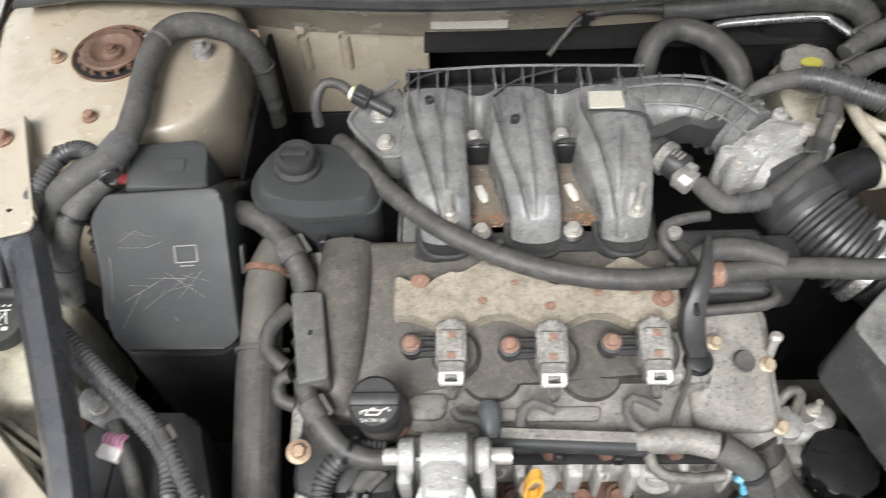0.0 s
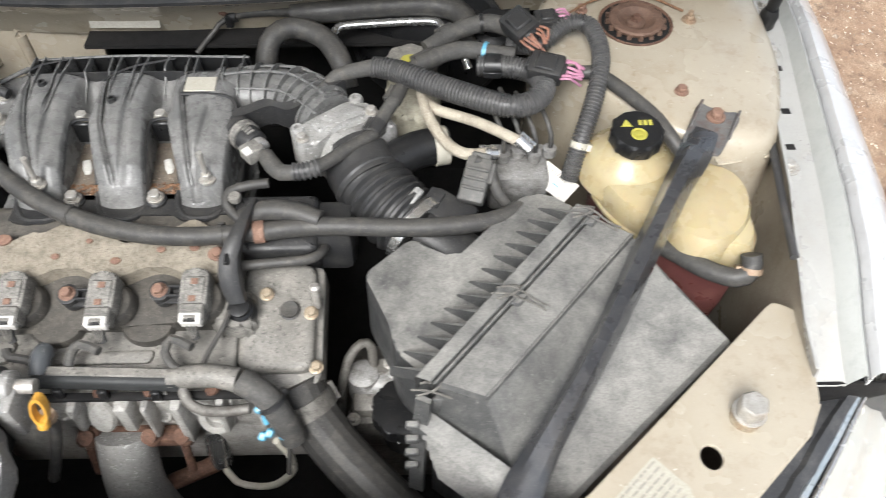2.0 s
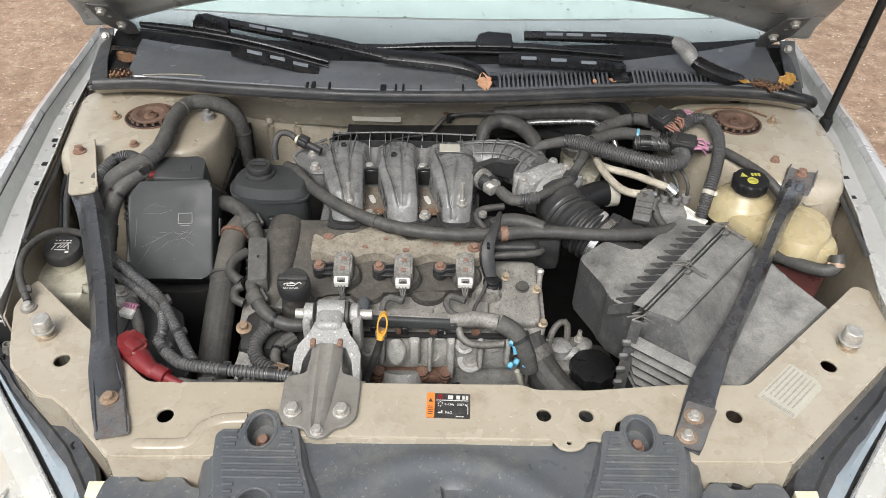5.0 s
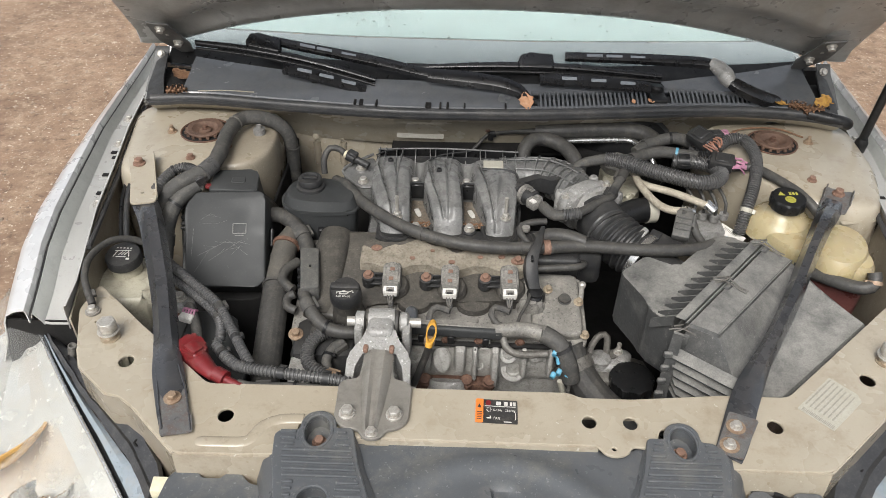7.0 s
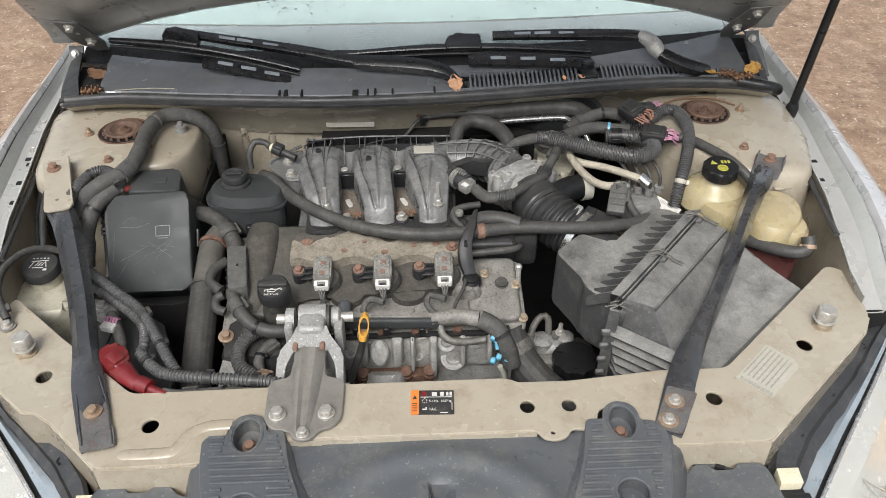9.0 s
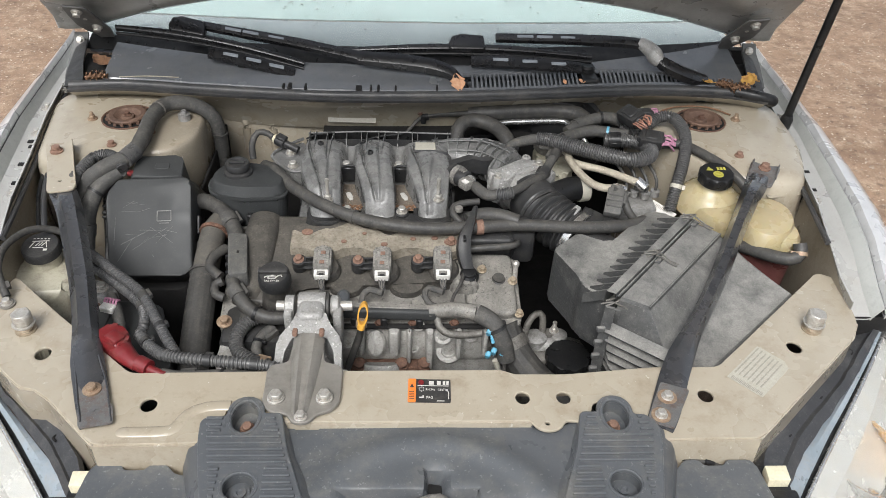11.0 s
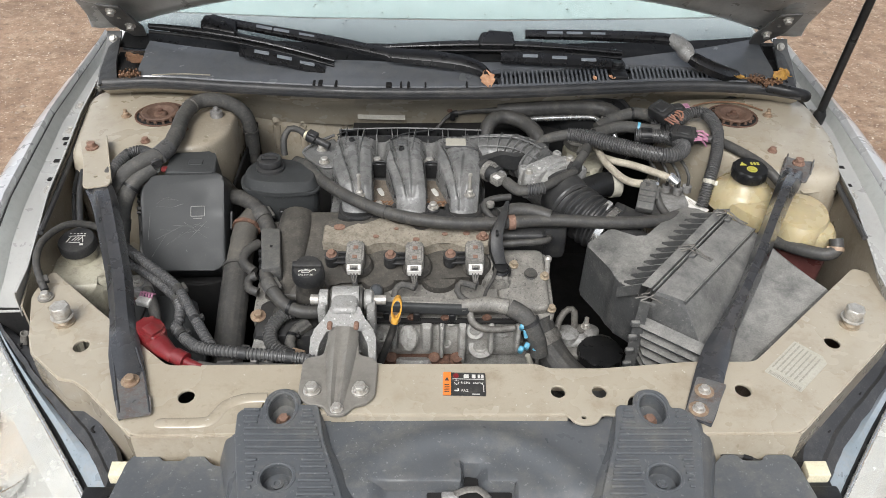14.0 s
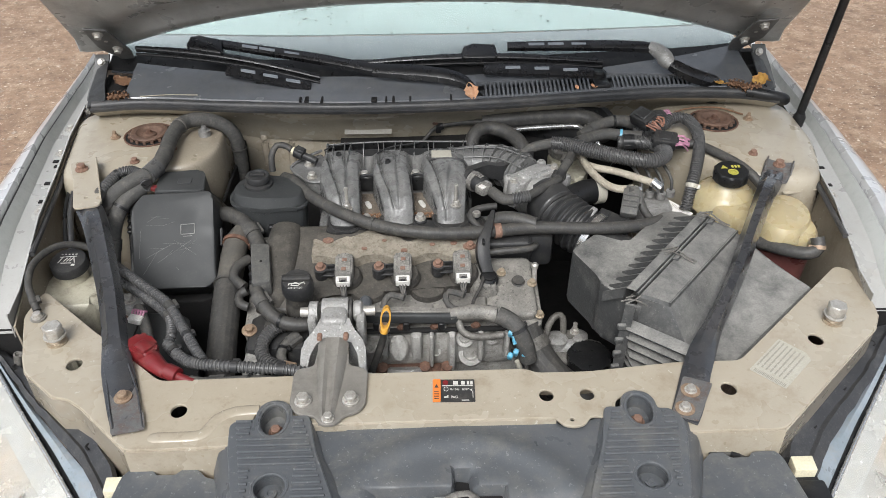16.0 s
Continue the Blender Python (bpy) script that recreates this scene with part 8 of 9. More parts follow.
part("plug_clip", box(BM(), (-0.020, 0.013, 0.056), (0.010, 0.004, 0.012), m, 0.001, 1), white_pl, pv)
hose("vent_hose", [(0.094, 0.524, 0.845), (0.104, 0.508, 0.844), (0.116, 0.497, 0.843), (0.134, 0.496, 0.845)], [0.0105, 0.011, 0.0105, 0.0095], tape, "grimy elbow between purge valve and vent hose", "hose")
hose("vent_hose", [(0.130, 0.496, 0.845), (0.146, 0.497, 0.846), (0.160, 0.501, 0.847)], 0.0105, loom, "corrugated boot on the vent hose", "hose", ribs=0.006)
hose("vent_hose", [(0.156, 0.500, 0.847), (0.172, 0.511, 0.848), (0.196, 0.531, 0.850), (0.221, 0.551, 0.850), (0.232, 0.566, 0.848)], 0.0085, rubber, "smooth vent hose below the throttle", "hose")
hose("wiring_loom", [(0.222, 0.552, 0.852), (0.236, 0.580, 0.856), (0.252, 0.612, 0.860), (0.268, 0.648, 0.866)], 0.0088, tape, "taped loom rising beside the throttle", "wiring loom", clamps=((0.12, black_dusty, 0.018), (0.7, rubber, 0.02)))
hose("vapour_pipe", [(0.067, 0.448, 0.815), (0.052, 0.462, 0.825), (0.055, 0.478, 0.832), (0.078, 0.485, 0.835), (0.10, 0.488, 0.835)], 0.0062, rubber, "bent thin hose at the manifold corner", "hose")
part("pin", lathe(BM(), [(0.007, 0), (0.008, 0.004), (0.007, 0.008), (0.0, 0.009)], pose(0.062, 0.468, 0.828), 14), vc_lt, thing("hose_stub", (0.062, 0.468, 0.82), "round grey rubber hose stub", "hose stub"))
# heater hose in front of the manifold
hose("heater_hose", [(-0.30, 0.60, 0.838), (-0.277, 0.572, 0.846), (-0.258, 0.545, 0.843), (-0.226, 0.513, 0.838), (-0.183, 0.478, 0.834), (-0.126, 0.447, 0.829), (-0.061, 0.424, 0.828), (0.008, 0.414, 0.828), (0.087, 0.418, 0.828), (0.162, 0.426, 0.828), (0.278, 0.425, 0.824), (0.36, 0.435, 0.822), (0.40, 0.46, 0.815)], 0.0112, rubber,
     "long grey rubber hose crossing in front of the intake manifold", "hose", clamps=((0.30, rubber, 0.006), (0.54, rubber, 0.006)), n=14, wob=0.02)
hose("heater_hose", [(0.075, 0.432, 0.834), (0.10, 0.442, 0.838), (0.135, 0.440, 0.837), (0.165, 0.430, 0.833)], [0.012, 0.013, 0.013, 0.012], rubber, "short rubber hose beside the heater hose", "hose", n=12)
ck = thing("hose_clip", (0.09, 0.418, 0.83), "rusty clip on the heater hose", "clip")
part("band", lathe(BM(), [(0.0115, -0.006), (0.0135, -0.006), (0.0135, 0.006), (0.0115, 0.006)], frame_to((0.096, 0.419, 0.828), (0.15, 0.425, 0.828)), 18), rust_lt, ck)
sb = thing("sensor_boot", (0.074, 0.350, 0.78), "flat black moulded cable boot over the valve cover", "cable boot")
part("boot", strap(BM(), [(0.090, 0.450, 0.846), (0.080, 0.412, 0.846), (0.067, 0.385, 0.828), (0.067, 0.366, 0.806), (0.073, 0.352, 0.788)], [0.008, 0.013, 0.024, 0.026, 0.022], [0.006, 0.008, 0.014, 0.016, 0.014], (1, 0.1, 0)), black_dusty, sb)
part("clip_rib", box(BM(), (0.067, 0.374, 0.838), (0.005, 0.016, 0.006), pose(0, 0, 0), 0.001, 1), black_pl, sb)
part("ring_seal", lathe(BM(), [(0.015, 0), (0.015, 0.008), (0.012, 0.011), (0.012, 0.016), (0.009, 0.017)], pose(0.075, 0.345, 0.776, 13), 22), black_pl, sb)
part("base", lathe(BM(), [(0.016, 0), (0.016, 0.008), (0.012, 0.014), (0.009, 0.014)], pose(0.077, 0.348, 0.772, 13), 18), black_pl, thing("strap_boot", (0.077, 0.348, 0.77), "black rubber boot on the valve cover", "rubber boot"))
hose("metal_pipe", [(0.075, 0.392, 0.80), (0.11, 0.393, 0.803), (0.148, 0.397, 0.803), (0.163, 0.408, 0.800), (0.166, 0.425, 0.79)], 0.0062, rubber, "bent grey pipe at the engine's end", "pipe")
bm = box(BM(), (0.135, 0.455, 0.775), (0.13, 0.06, 0.07), None, 0.012)
part("coolant_housing", bm, black_dusty, eng)

# gearbox side, low
gb = thing("gearbox", (0.22, 0.28, 0.5), "grimy cast gearbox bracket beside the engine", "gearbox")
bm = box(BM(), (0.219, 0.315, 0.605), (0.06, 0.05, 0.05), pose(0, 0, 0), 0.010)
box(bm, (0.209, 0.295, 0.58), (0.05, 0.03, 0.07), None, 0.008)
box(bm, (0.245, 0.36, 0.49), (0.16, 0.16, 0.14), None, 0.03)
part("bracket", bm, alu_dk, gb)
bm = box(BM(), (0.225, 0.338, 0.622), (0.070, 0.048, 0.040), pose(0, 0, 0), 0.012, 3)
lathe(bm, [(0.022, -0.03), (0.020, 0.012), (0.012, 0.016), (0.0, 0.016)], pose(0.204, 0.335, 0.634), 18)
lathe(bm, [(0.018, -0.03), (0.016, 0.010), (0.010, 0.014), (0.0, 0.014)], pose(0.246, 0.343, 0.634), 18)
part("casting", bm, alu, gb, "pale pitted casting")
part("pipe_plate", plate(rounded([(0.198, 0.331), (0.248, 0.339), (0.250, 0.357), (0.202, 0.351)], 0.008, 3), [], 0.641, 0.006, 0.001), alu_dk, gb)
shared("bolt", B_ZINC, gb, pose(0.238, 0.348, 0.647))
part("stud", rod(BM(), (0.238, 0.348, 0.648), (0.238, 0.349, 0.668), 0.004), zinc, gb)
for x, y, z in ((0.178, 0.238, 0.672), (0.225, 0.262, 0.682)):
    shared("bolt", B_ZINC, gb, pose(x + 0.014, y + 0.045, z - 0.050))
hose("metal_pipe", [(0.172, 0.295, 0.58), (0.176, 0.318, 0.63), (0.188, 0.345, 0.668), (0.204, 0.358, 0.680), (0.215, 0.356, 0.676), (0.217, 0.347, 0.645)], 0.0062, alu_dk, "bent metal pipe on the gearbox", "pipe")
rc = thing("filler_neck", (0.235, 0.205, 0.6), "black filler neck low beside the engine", "filler neck")
lobes = [((0.0385 + 0.0022 * math.cos(9 * a)) * math.cos(a), (0.0385 + 0.0022 * math.cos(9 * a)) * math.sin(a)) for a in (i * math.pi / 36 for i in range(72))]
bm = prism(BM(), lobes, 0.0, 0.024, pose(0.255, 0.288, 0.622), 0.003, 2)
part("cap", bm, black_pl, rc)
part("neck", lathe(BM(), [(0.030, 0), (0.030, 0.05)], pose(0.255, 0.288, 0.572), 20), dark, rc)
hose("lower_radiator_hose", [(0.132, 0.290, 0.715), (0.150, 0.262, 0.682), (0.178, 0.232, 0.655), (0.212, 0.200, 0.640), (0.26, 0.160, 0.615), (0.33, 0.11, 0.57)], 0.030, rubber, "thick ribbed radiator hose with a steel collar", "hose", n=48, wob=0.0, flute=0.04, clamps=((0.12, alu_dk, 0.02),))


# ---- air intake side ----
bl_ = thing("intake_hose", (0.22, 0.5, 0.75), "black rubber intake bellows with a steel clamp", "intake hose")
BP = [(0.195, 0.560, 0.812), (0.208, 0.534, 0.806), (0.221, 0.511, 0.801), (0.245, 0.481, 0.794), (0.276, 0.452, 0.786)]
part("throat", sweep(BM(), BP[:3], [0.043, 0.046, 0.045], 28, wob=0.01), bellow_m, bl_)
part("bellows", sweep(BM(), [(0.217, 0.518, 0.802)] + BP[2:], [0.044, 0.0455, 0.0455, 0.042], 28, ribs=0.0125, deep=0.0055), bellow_m, bl_)
part("band", lathe(BM(), [(0.044, -0.006), (0.047, -0.006), (0.047, 0.006), (0.044, 0.006)], frame_to((0.274, 0.454, 0.786), (0.30, 0.431, 0.778)), 28), chrome, bl_)
part("clamp_screw", box(BM(), (0, 0, 0), (0.012, 0.026, 0.010), pose(0.272, 0.468, 0.829, 14, 18, -38), 0.003), alu_lt, bl_)
part("side_branch", sweep(BM(), [(0.235, 0.535, 0.812), (0.275, 0.56, 0.815), (0.315, 0.572, 0.812)], 0.024, 18), black_pl, bl_)
maf = thing("airflow_meter", (0.31, 0.46, 0.78), "grimy plastic airflow meter between bellows and air box", "airflow meter")
bm = rod(BM(), (0.278, 0.450, 0.784), (0.335, 0.416, 0.762), 0.037, n=26)
box(bm, (0, 0, 0), (0.058, 0.040, 0.030), pose(0.315, 0.462, 0.803, 8, 10, -30), 0.005)
box(bm, (0, 0, 0), (0.020, 0.026, 0.018), pose(0.296, 0.474, 0.816, 8, 10, -30), 0.003)
part("body", bm, black_dusty, maf)
PM = pose(0.346, 0.484, 0.838, 26, 0, -18)
bm = box(BM(), (0, 0, 0), (0.031, 0.056, 0.017), PM, 0.003)
for i in range(3):
    box(bm, (0, -0.012 + 0.012 * i, 0.009), (0.027, 0.004, 0.003), PM, 0.001, 1)
box(bm, (0.017, 0.012, 0.0), (0.006, 0.026, 0.010), PM, 0.001, 1)
box(bm, (0, 0.030, 0.002), (0.024, 0.008, 0.012), PM, 0.002, 1)
part("plug", bm, plug_m, maf, "grey ribbed plug")
hose("sensor_wire", [(0.345, 0.505, 0.852), (0.362, 0.500, 0.845), (0.372, 0.478, 0.825), (0.385, 0.47, 0.81)], 0.0075, rubber, "black wire from the airflow meter", "wire")

ab = thing("air_box", (0.40, 0.26, 0.60), "scuffed dusty black air filter box with wire clips", "air filter box")
def lerp2(p, q, f):
    return tuple(a + (b - a) * f for a, b in zip(p, q))


def along(f, w, dz=0.0):
    """A point on the lid: f along the seam from its front end, w across from the seam (0) to the outer edge (1)."""
    p = lerp2(lerp2((0.293, 0.210, 0.848), (0.476, 0.430, 0.836), f), lerp2((0.342, 0.198, 0.836), (0.527, 0.414, 0.822), f), w)
    return (p[0], p[1], p[2] + dz)


# filter half: lid strip, steep side, lower shelf
FS = (0, 0.012, 0.25, 0.5, 0.75, 0.988, 1.0)
rows = []
for f in FS:
    e = 0.005 if f in (0, 1.0) else 0.0
    lo = lerp2((0.388, 0.088, 0.762), (0.622, 0.291, 0.786), f)
    c = along(f, 1.0)
    m1 = lerp2((0.374, 0.133, 0.762), (0.565, 0.365, 0.797), f)
    rows.append([along(f, 0.05, -0.2), along(f, 0.05, -0.004 - e), along(f, 0.08, -e), along(f, 0.5, 0.001 - e), along(f, 0.94, -e), along(f, 0.985, -0.0015 - e), along(f, 1.02, -0.006 - e),
                 m1, (m1[0] + 0.006, m1[1] - 0.006, m1[2] - 0.003), (lo[0] - 0.004, lo[1] + 0.004, lo[2] - e), (lo[0], lo[1], lo[2] - 0.004 - e), (lo[0] + 0.004, lo[1] - 0.004, 0.60)])
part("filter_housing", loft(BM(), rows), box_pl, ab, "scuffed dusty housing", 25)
WS = (0.05, 0.3, 0.6, 0.9, 1.02)
foot = [lerp2((0.284, 0.206, 0.77), (0.374, 0.133, 0.762), w) for w in WS]
part("front_wall", loft(BM(), [[along(0, w, -0.0046) for w in WS], foot, [(x, y, 0.60) for x, y, z in foot]]), box_pl, ab)
part("front_wall", loft(BM(), [[(0.374, 0.133, 0.762), (0.388, 0.088, 0.757)], [(0.374, 0.133, 0.60), (0.388, 0.088, 0.60)]]), box_pl, ab)
part("back_wall", loft(BM(), [rows[-1][1:11], [(x, y, 0.60) for x, y, z in rows[-1][1:11]]]), box_pl, ab)
# outlet half with its shoulder
OUT = [(0.289, 0.214), (0.472, 0.434), (0.452, 0.466), (0.410, 0.478), (0.317, 0.378), (0.268, 0.412), (0.214, 0.360), (0.246, 0.288), (0.250, 0.262)]
bm = BM()
prism(bm, rounded(OUT, 0.012, 3), 0.722, 0.826, None, 0.0045, 2, 0.002)
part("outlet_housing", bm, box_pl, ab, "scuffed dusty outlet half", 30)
# raised seam flange in two lips
for nm, w0, w1, dz in (("flange", -0.36, -0.040, 0.007), ("lip", -0.026, 0.05, 0.004)):
    bm = BM()
    loft(bm, [[along(f, w, d) for f in (-0.01, 0.25, 0.5, 0.75, 1.01)] for w, d in ((w0, -0.022), (w0, dz - 0.001), (w0 + 0.02, dz), (w1 - 0.02, dz), (w1, dz - 0.001), (w1, -0.012))])
    part(nm, bm, box_pl, ab, "", 25)
part("seam_gap", loft(BM(), [[along(f, w, 0.001) for f in (-0.01, 0.5, 1.0)] for w in (-0.045, -0.022)]), dark, ab)
for i in range(13):
    f = 0.03 + 0.078 * i
    if f > 0.98:
        break
    a, b = Vector(along(f - 0.006, -0.36, 0.003)), Vector(along(f + 0.010, -0.36, 0.003))
    tip = Vector(along(f + 0.035, -0.36)) + Vector((-0.040, 0.012, 0))
    tip.z = 0.8300
    bm = BM()
    dn = Vector((0, 0, -0.02))
    vs = [bm.verts.new(p) for p in (a, b, tip, a + dn, b + dn, tip + dn)]
    for q in ((0, 1, 2), (3, 5, 4), (0, 3, 4, 1), (1, 4, 5, 2), (2, 5, 3, 0)):
        bm.faces.new([vs[j] for j in q])
    part("gusset", bm, box_pl, ab)
for f, dz in ((0.0, -0.016), (0.46, 0.006), (0.97, 0.006)):
    bm = BM()
    for o in (-0.016, 0.016):
        sweep(bm, [along(f + o, -0.42, dz - 0.004), along(f + o * 1.3, -0.12, dz + 0.007), along(f + o, 0.15, dz + 0.006), along(f + o * 0.5, 0.45, dz + 0.001), along(f + o * 0.8, 0.72, dz - 0.001)], 0.0013, 6, wob=0)
    sweep(bm, [along(f - 0.04, -0.22, dz), along(f - 0.02, 0.05, dz + 0.012), along(f + 0.02, 0.05, dz + 0.012), along(f + 0.04, -0.22, dz)], 0.0013, 6, wob=0)
    part("wire_clip", bm, alu_dk, ab, "wire spring clip")
    part("clip_lug", prism(BM(), [along(f - 0.03, 0.02)[:2], along(f + 0.03, 0.02)[:2], along(f + 0.03, 0.22)[:2], along(f - 0.03, 0.22)[:2]], 0.80, along(f, 0.1, dz)[2] - 0.002, None, 0.0015, 1), box_pl, ab)
part("side_step", loft(BM(), [[along(f, 1.0, d) for f in (0.0, 0.5, 1.0)] for d in (-0.010, -0.013)], thick=0.003), box_pl, ab)
part("corner_bead", sweep(BM(), [along(0.01, 0.985, -0.001), along(0.5, 0.99, 0.0), along(0.99, 0.985, -0.001)], 0.0016, 6, wob=0), box_pl, ab)
# louvred end
for i in range(6):
    z = 0.795 - i * 0.0165
    k = 0.004 * i
    bm = BM()
    loft(bm, [[(0.284, 0.208, z + 0.004), (0.374, 0.136, z + 0.004)], [(0.276 + k, 0.190 - k, z - 0.003), (0.366 + k, 0.118 - k, z - 0.003)]], thick=0.004)
    part("louvre", bm, box_pl, ab)
part("end_post", loft(BM(), [[(0.276, 0.206, 0.835), (0.290, 0.200, 0.835)], [(0.268, 0.196, 0.76), (0.284, 0.190, 0.76)], [(0.264, 0.186, 0.66), (0.280, 0.180, 0.66)]], thick=0.006), box_pl, ab)
for i in range(4):
    part("hinge_knuckle", box(BM(), (0.270 - 0.001 * i, 0.190 - 0.003 * i, 0.800 - 0.026 * i), (0.014, 0.008, 0.009), pose(0, 0, 0), 0.0015, 1), box_pl, ab)

# coolant tank
ct = thing("coolant_tank", (0.59, 0.46, 0.68), "yellowed coolant tank with a black cap and red coolant", "coolant tank")
TO = rounded([(0.494, 0.545), (0.515, 0.585), (0.575, 0.590), (0.635, 0.560), (0.672, 0.47), (0.672, 0.405), (0.655, 0.382), (0.610, 0.390), (0.53, 0.44), (0.497, 0.49)], 0.03, 4)
bm = BM()
cx, cy = 0.585, 0.485


def tank_ring(k, z, sx=0.0, sy=0.0):
    return [(cx + (x - cx) * k + sx, cy + (y - cy) * k + sy, z) for x, y in TO]


loft(bm, [tank_ring(0.99, 0.786), tank_ring(1.0, 0.80), tank_ring(0.985, 0.816), tank_ring(0.93, 0.825), tank_ring(0.80, 0.829), tank_ring(0.5, 0.831), tank_ring(0.1, 0.832)], closed=True)
lathe(bm, [(1.0, 0.79), (0.99, 0.812), (0.95, 0.826), (0.86, 0.834), (0.60, 0.8375), (0.0, 0.8385)], Matrix.Translation((0.621, 0.450, 0)) @ Matrix.Rotation(radians(-24), 4, 'Z') @ Matrix.Diagonal((0.050, 0.070, 1, 1)), 36)
lathe(bm, [(0.062, 0.80), (0.056, 0.825), (0.046, 0.838), (0.033, 0.845), (0.027, 0.858), (0.026, 0.868), (0.0, 0.868)], Matrix.Translation((0.540, 0.532, 0)), 32)
part("upper_tank", bm, tank_pl, ct)
bm = BM()
loft(bm, [tank_ring(0.88, 0.66), tank_ring(0.93, 0.70), tank_ring(0.97, 0.785)], closed=True)
part("lower_tank", bm, tank_red, ct, "lower half dark red with coolant")
part("seam", sweep(BM(), [(x, y, 0.788) for x, y in [(cx + (x - cx) * 1.0, cy + (y - cy) * 1.0) for x, y in TO[::3]]], 0.004, 8), tank_pl, ct)
CM = pose(0.538, 0.524, 0.860, 4, 0, 0)
n = 48
prof = [(0.029, 0.0), (0.031, 0.003), (0.031, 0.019), (0.029, 0.022), (0.0, 0.0222)]
bm = BM()
rings = []
for r, h in prof:
    rings.append([bm.verts.new(CM @ Vector((max(r, 1e-4) * (1 + (0.045 * math.cos(10 * a) if 0.001 < h < 0.021 else 0.0)) * math.cos(a), max(r, 1e-4) * (1 + (0.045 * math.cos(10 * a) if 0.001 < h < 0.021 else 0.0)) * math.sin(a), h))) for a in [2 * math.pi * i / n for i in range(n)]])
for a, b in zip(rings, rings[1:]):
    for i in range(n):
        bm.faces.new((a[i], a[(i + 1) % n], b[(i + 1) % n], b[i]))
cap = part("cap", bm, black_pl, ct, "black scalloped cap with yellow symbols")
bm = BM()
prism(bm, [(-0.019, 0.004), (-0.006, 0.004), (-0.0125, 0.015)], 0.0222, 0.0228, CM)
for x in (0.004, 0.010, 0.016):
    box(bm, (x, 0.010, 0.0226), (0.004, 0.008, 0.0006), CM)
lathe(bm, [(0.0095, 0.0222), (0.0095, 0.0229), (0.007, 0.0229), (0.007, 0.0222)], CM @ Matrix.Translation((0.0, -0.008, 0)), 24)
box(bm, (0.0, -0.008, 0.0226), (0.009, 0.004, 0.0008), CM)
part("symbols", bm, yellow_ink, cap)
hose("tank_hose", [(0.545, 0.435, 0.79), (0.575, 0.408, 0.795), (0.606, 0.374, 0.803), (0.634, 0.358, 0.808), (0.650, 0.362, 0.816), (0.650, 0.374, 0.830)], 0.0115, rubber, "black hose clipped along the coolant tank", "hose", clamps=((0.93, brass, 0.007),), n=14)
hose("overflow_hose", [(0.625, 0.525, 0.835), (0.655, 0.532, 0.838), (0.70, 0.535, 0.836), (0.716, 0.535, 0.825), (0.720, 0.545, 0.79)], 0.0095, rubber, "black hose passing behind the coolant tank", "hose")
part("stay", plate(rounded([(0.64, 0.505), (0.715, 0.52), (0.715, 0.60), (0.65, 0.60)], 0.008, 2), [], 0.835, 0.003, 0.001), beige, thing("tank_bracket", (0.68, 0.55, 0.83), "beige bracket plate with rusty bolts", "bracket"))
shared("bolt", B_RUST, bpy.data.objects["tank_bracket"], pose(0.662, 0.548, 0.838))
shared("bolt", B_RUST, bpy.data.objects["tank_bracket"], pose(0.675, 0.578, 0.838))

# brake booster, master cylinder, ABS unit
bb = thing("brake_booster", (0.28, 0.84, 0.7), "black round brake booster in the dark cavity", "brake booster")
m = frame_to((0.30, 0.90, 0.76), (0.29, 0.76, 0.76))
part("drum", lathe(BM(), [(0.06, 0), (0.11, 0.01), (0.118, 0.05), (0.105, 0.075), (0.06, 0.095), (0.03, 0.10)], m, 36), black_pl, bb)
part("rim", lathe(BM(), [(0.117, 0.046), (0.122, 0.048), (0.122, 0.054), (0.116, 0.056)], m, 36), black_dusty, bb)
part("hub", lathe(BM(), [(0.032, 0.098), (0.03, 0.112), (0.024, 0.114)], m, 24), black_dusty, bb)
mc = thing("brake_reservoir", (0.27, 0.72, 0.74), "grimy translucent brake fluid reservoir with a ribbed cap", "brake reservoir")
bm = BM()
prism(bm, rounded([(0.235, 0.76), (0.305, 0.76), (0.310, 0.67), (0.285, 0.63), (0.250, 0.63), (0.232, 0.67)], 0.02, 3), 0.72, 0.802, None, 0.012, 3)
lathe(bm, [(0.034, 0.80), (0.033, 0.812)], Matrix.Translation((0.268, 0.722, 0)), 24)
part("tank", bm, wash_pl, mc)
n = 40
bm = BM()
CM = pose(0.268, 0.722, 0.810)
rings = []
for r, h in ((0.034, 0.0), (0.036, 0.003), (0.036, 0.016), (0.033, 0.019), (0.0, 0.0195)):
    rings.append([bm.verts.new(CM @ Vector((max(r, 1e-4) * (1 + (0.05 * math.cos(8 * a) if h > 0 else 0)) * math.cos(a), max(r, 1e-4) * (1 + (0.05 * math.cos(8 * a) if h > 0 else 0)) * math.sin(a), h))) for a in [2 * math.pi * i / n for i in range(n)]])
for a, b in zip(rings, rings[1:]):
    for i in range(n):
        bm.faces.new((a[i], a[(i + 1) % n], b[(i + 1) % n], b[i]))
cap = part("cap", bm, vc_lt, mc, "dusty grey cap")
part("yellow_mark", lathe(BM(), [(0.012, 0.0192), (0.012, 0.0202), (0.0, 0.0202)], CM @ Matrix.Diagonal((1.1, 0.75, 1, 1)), 20), yellow_ink, cap)
abs_ = thing("abs_unit", (0.42, 0.54, 0.72), "grimy aluminium brake valve block with steel lines", "brake valve block")
bm = box(BM(), (0.405, 0.552, 0.772), (0.075, 0.065, 0.06), pose(0, 0, 0, 0, 0, 0), 0.006)
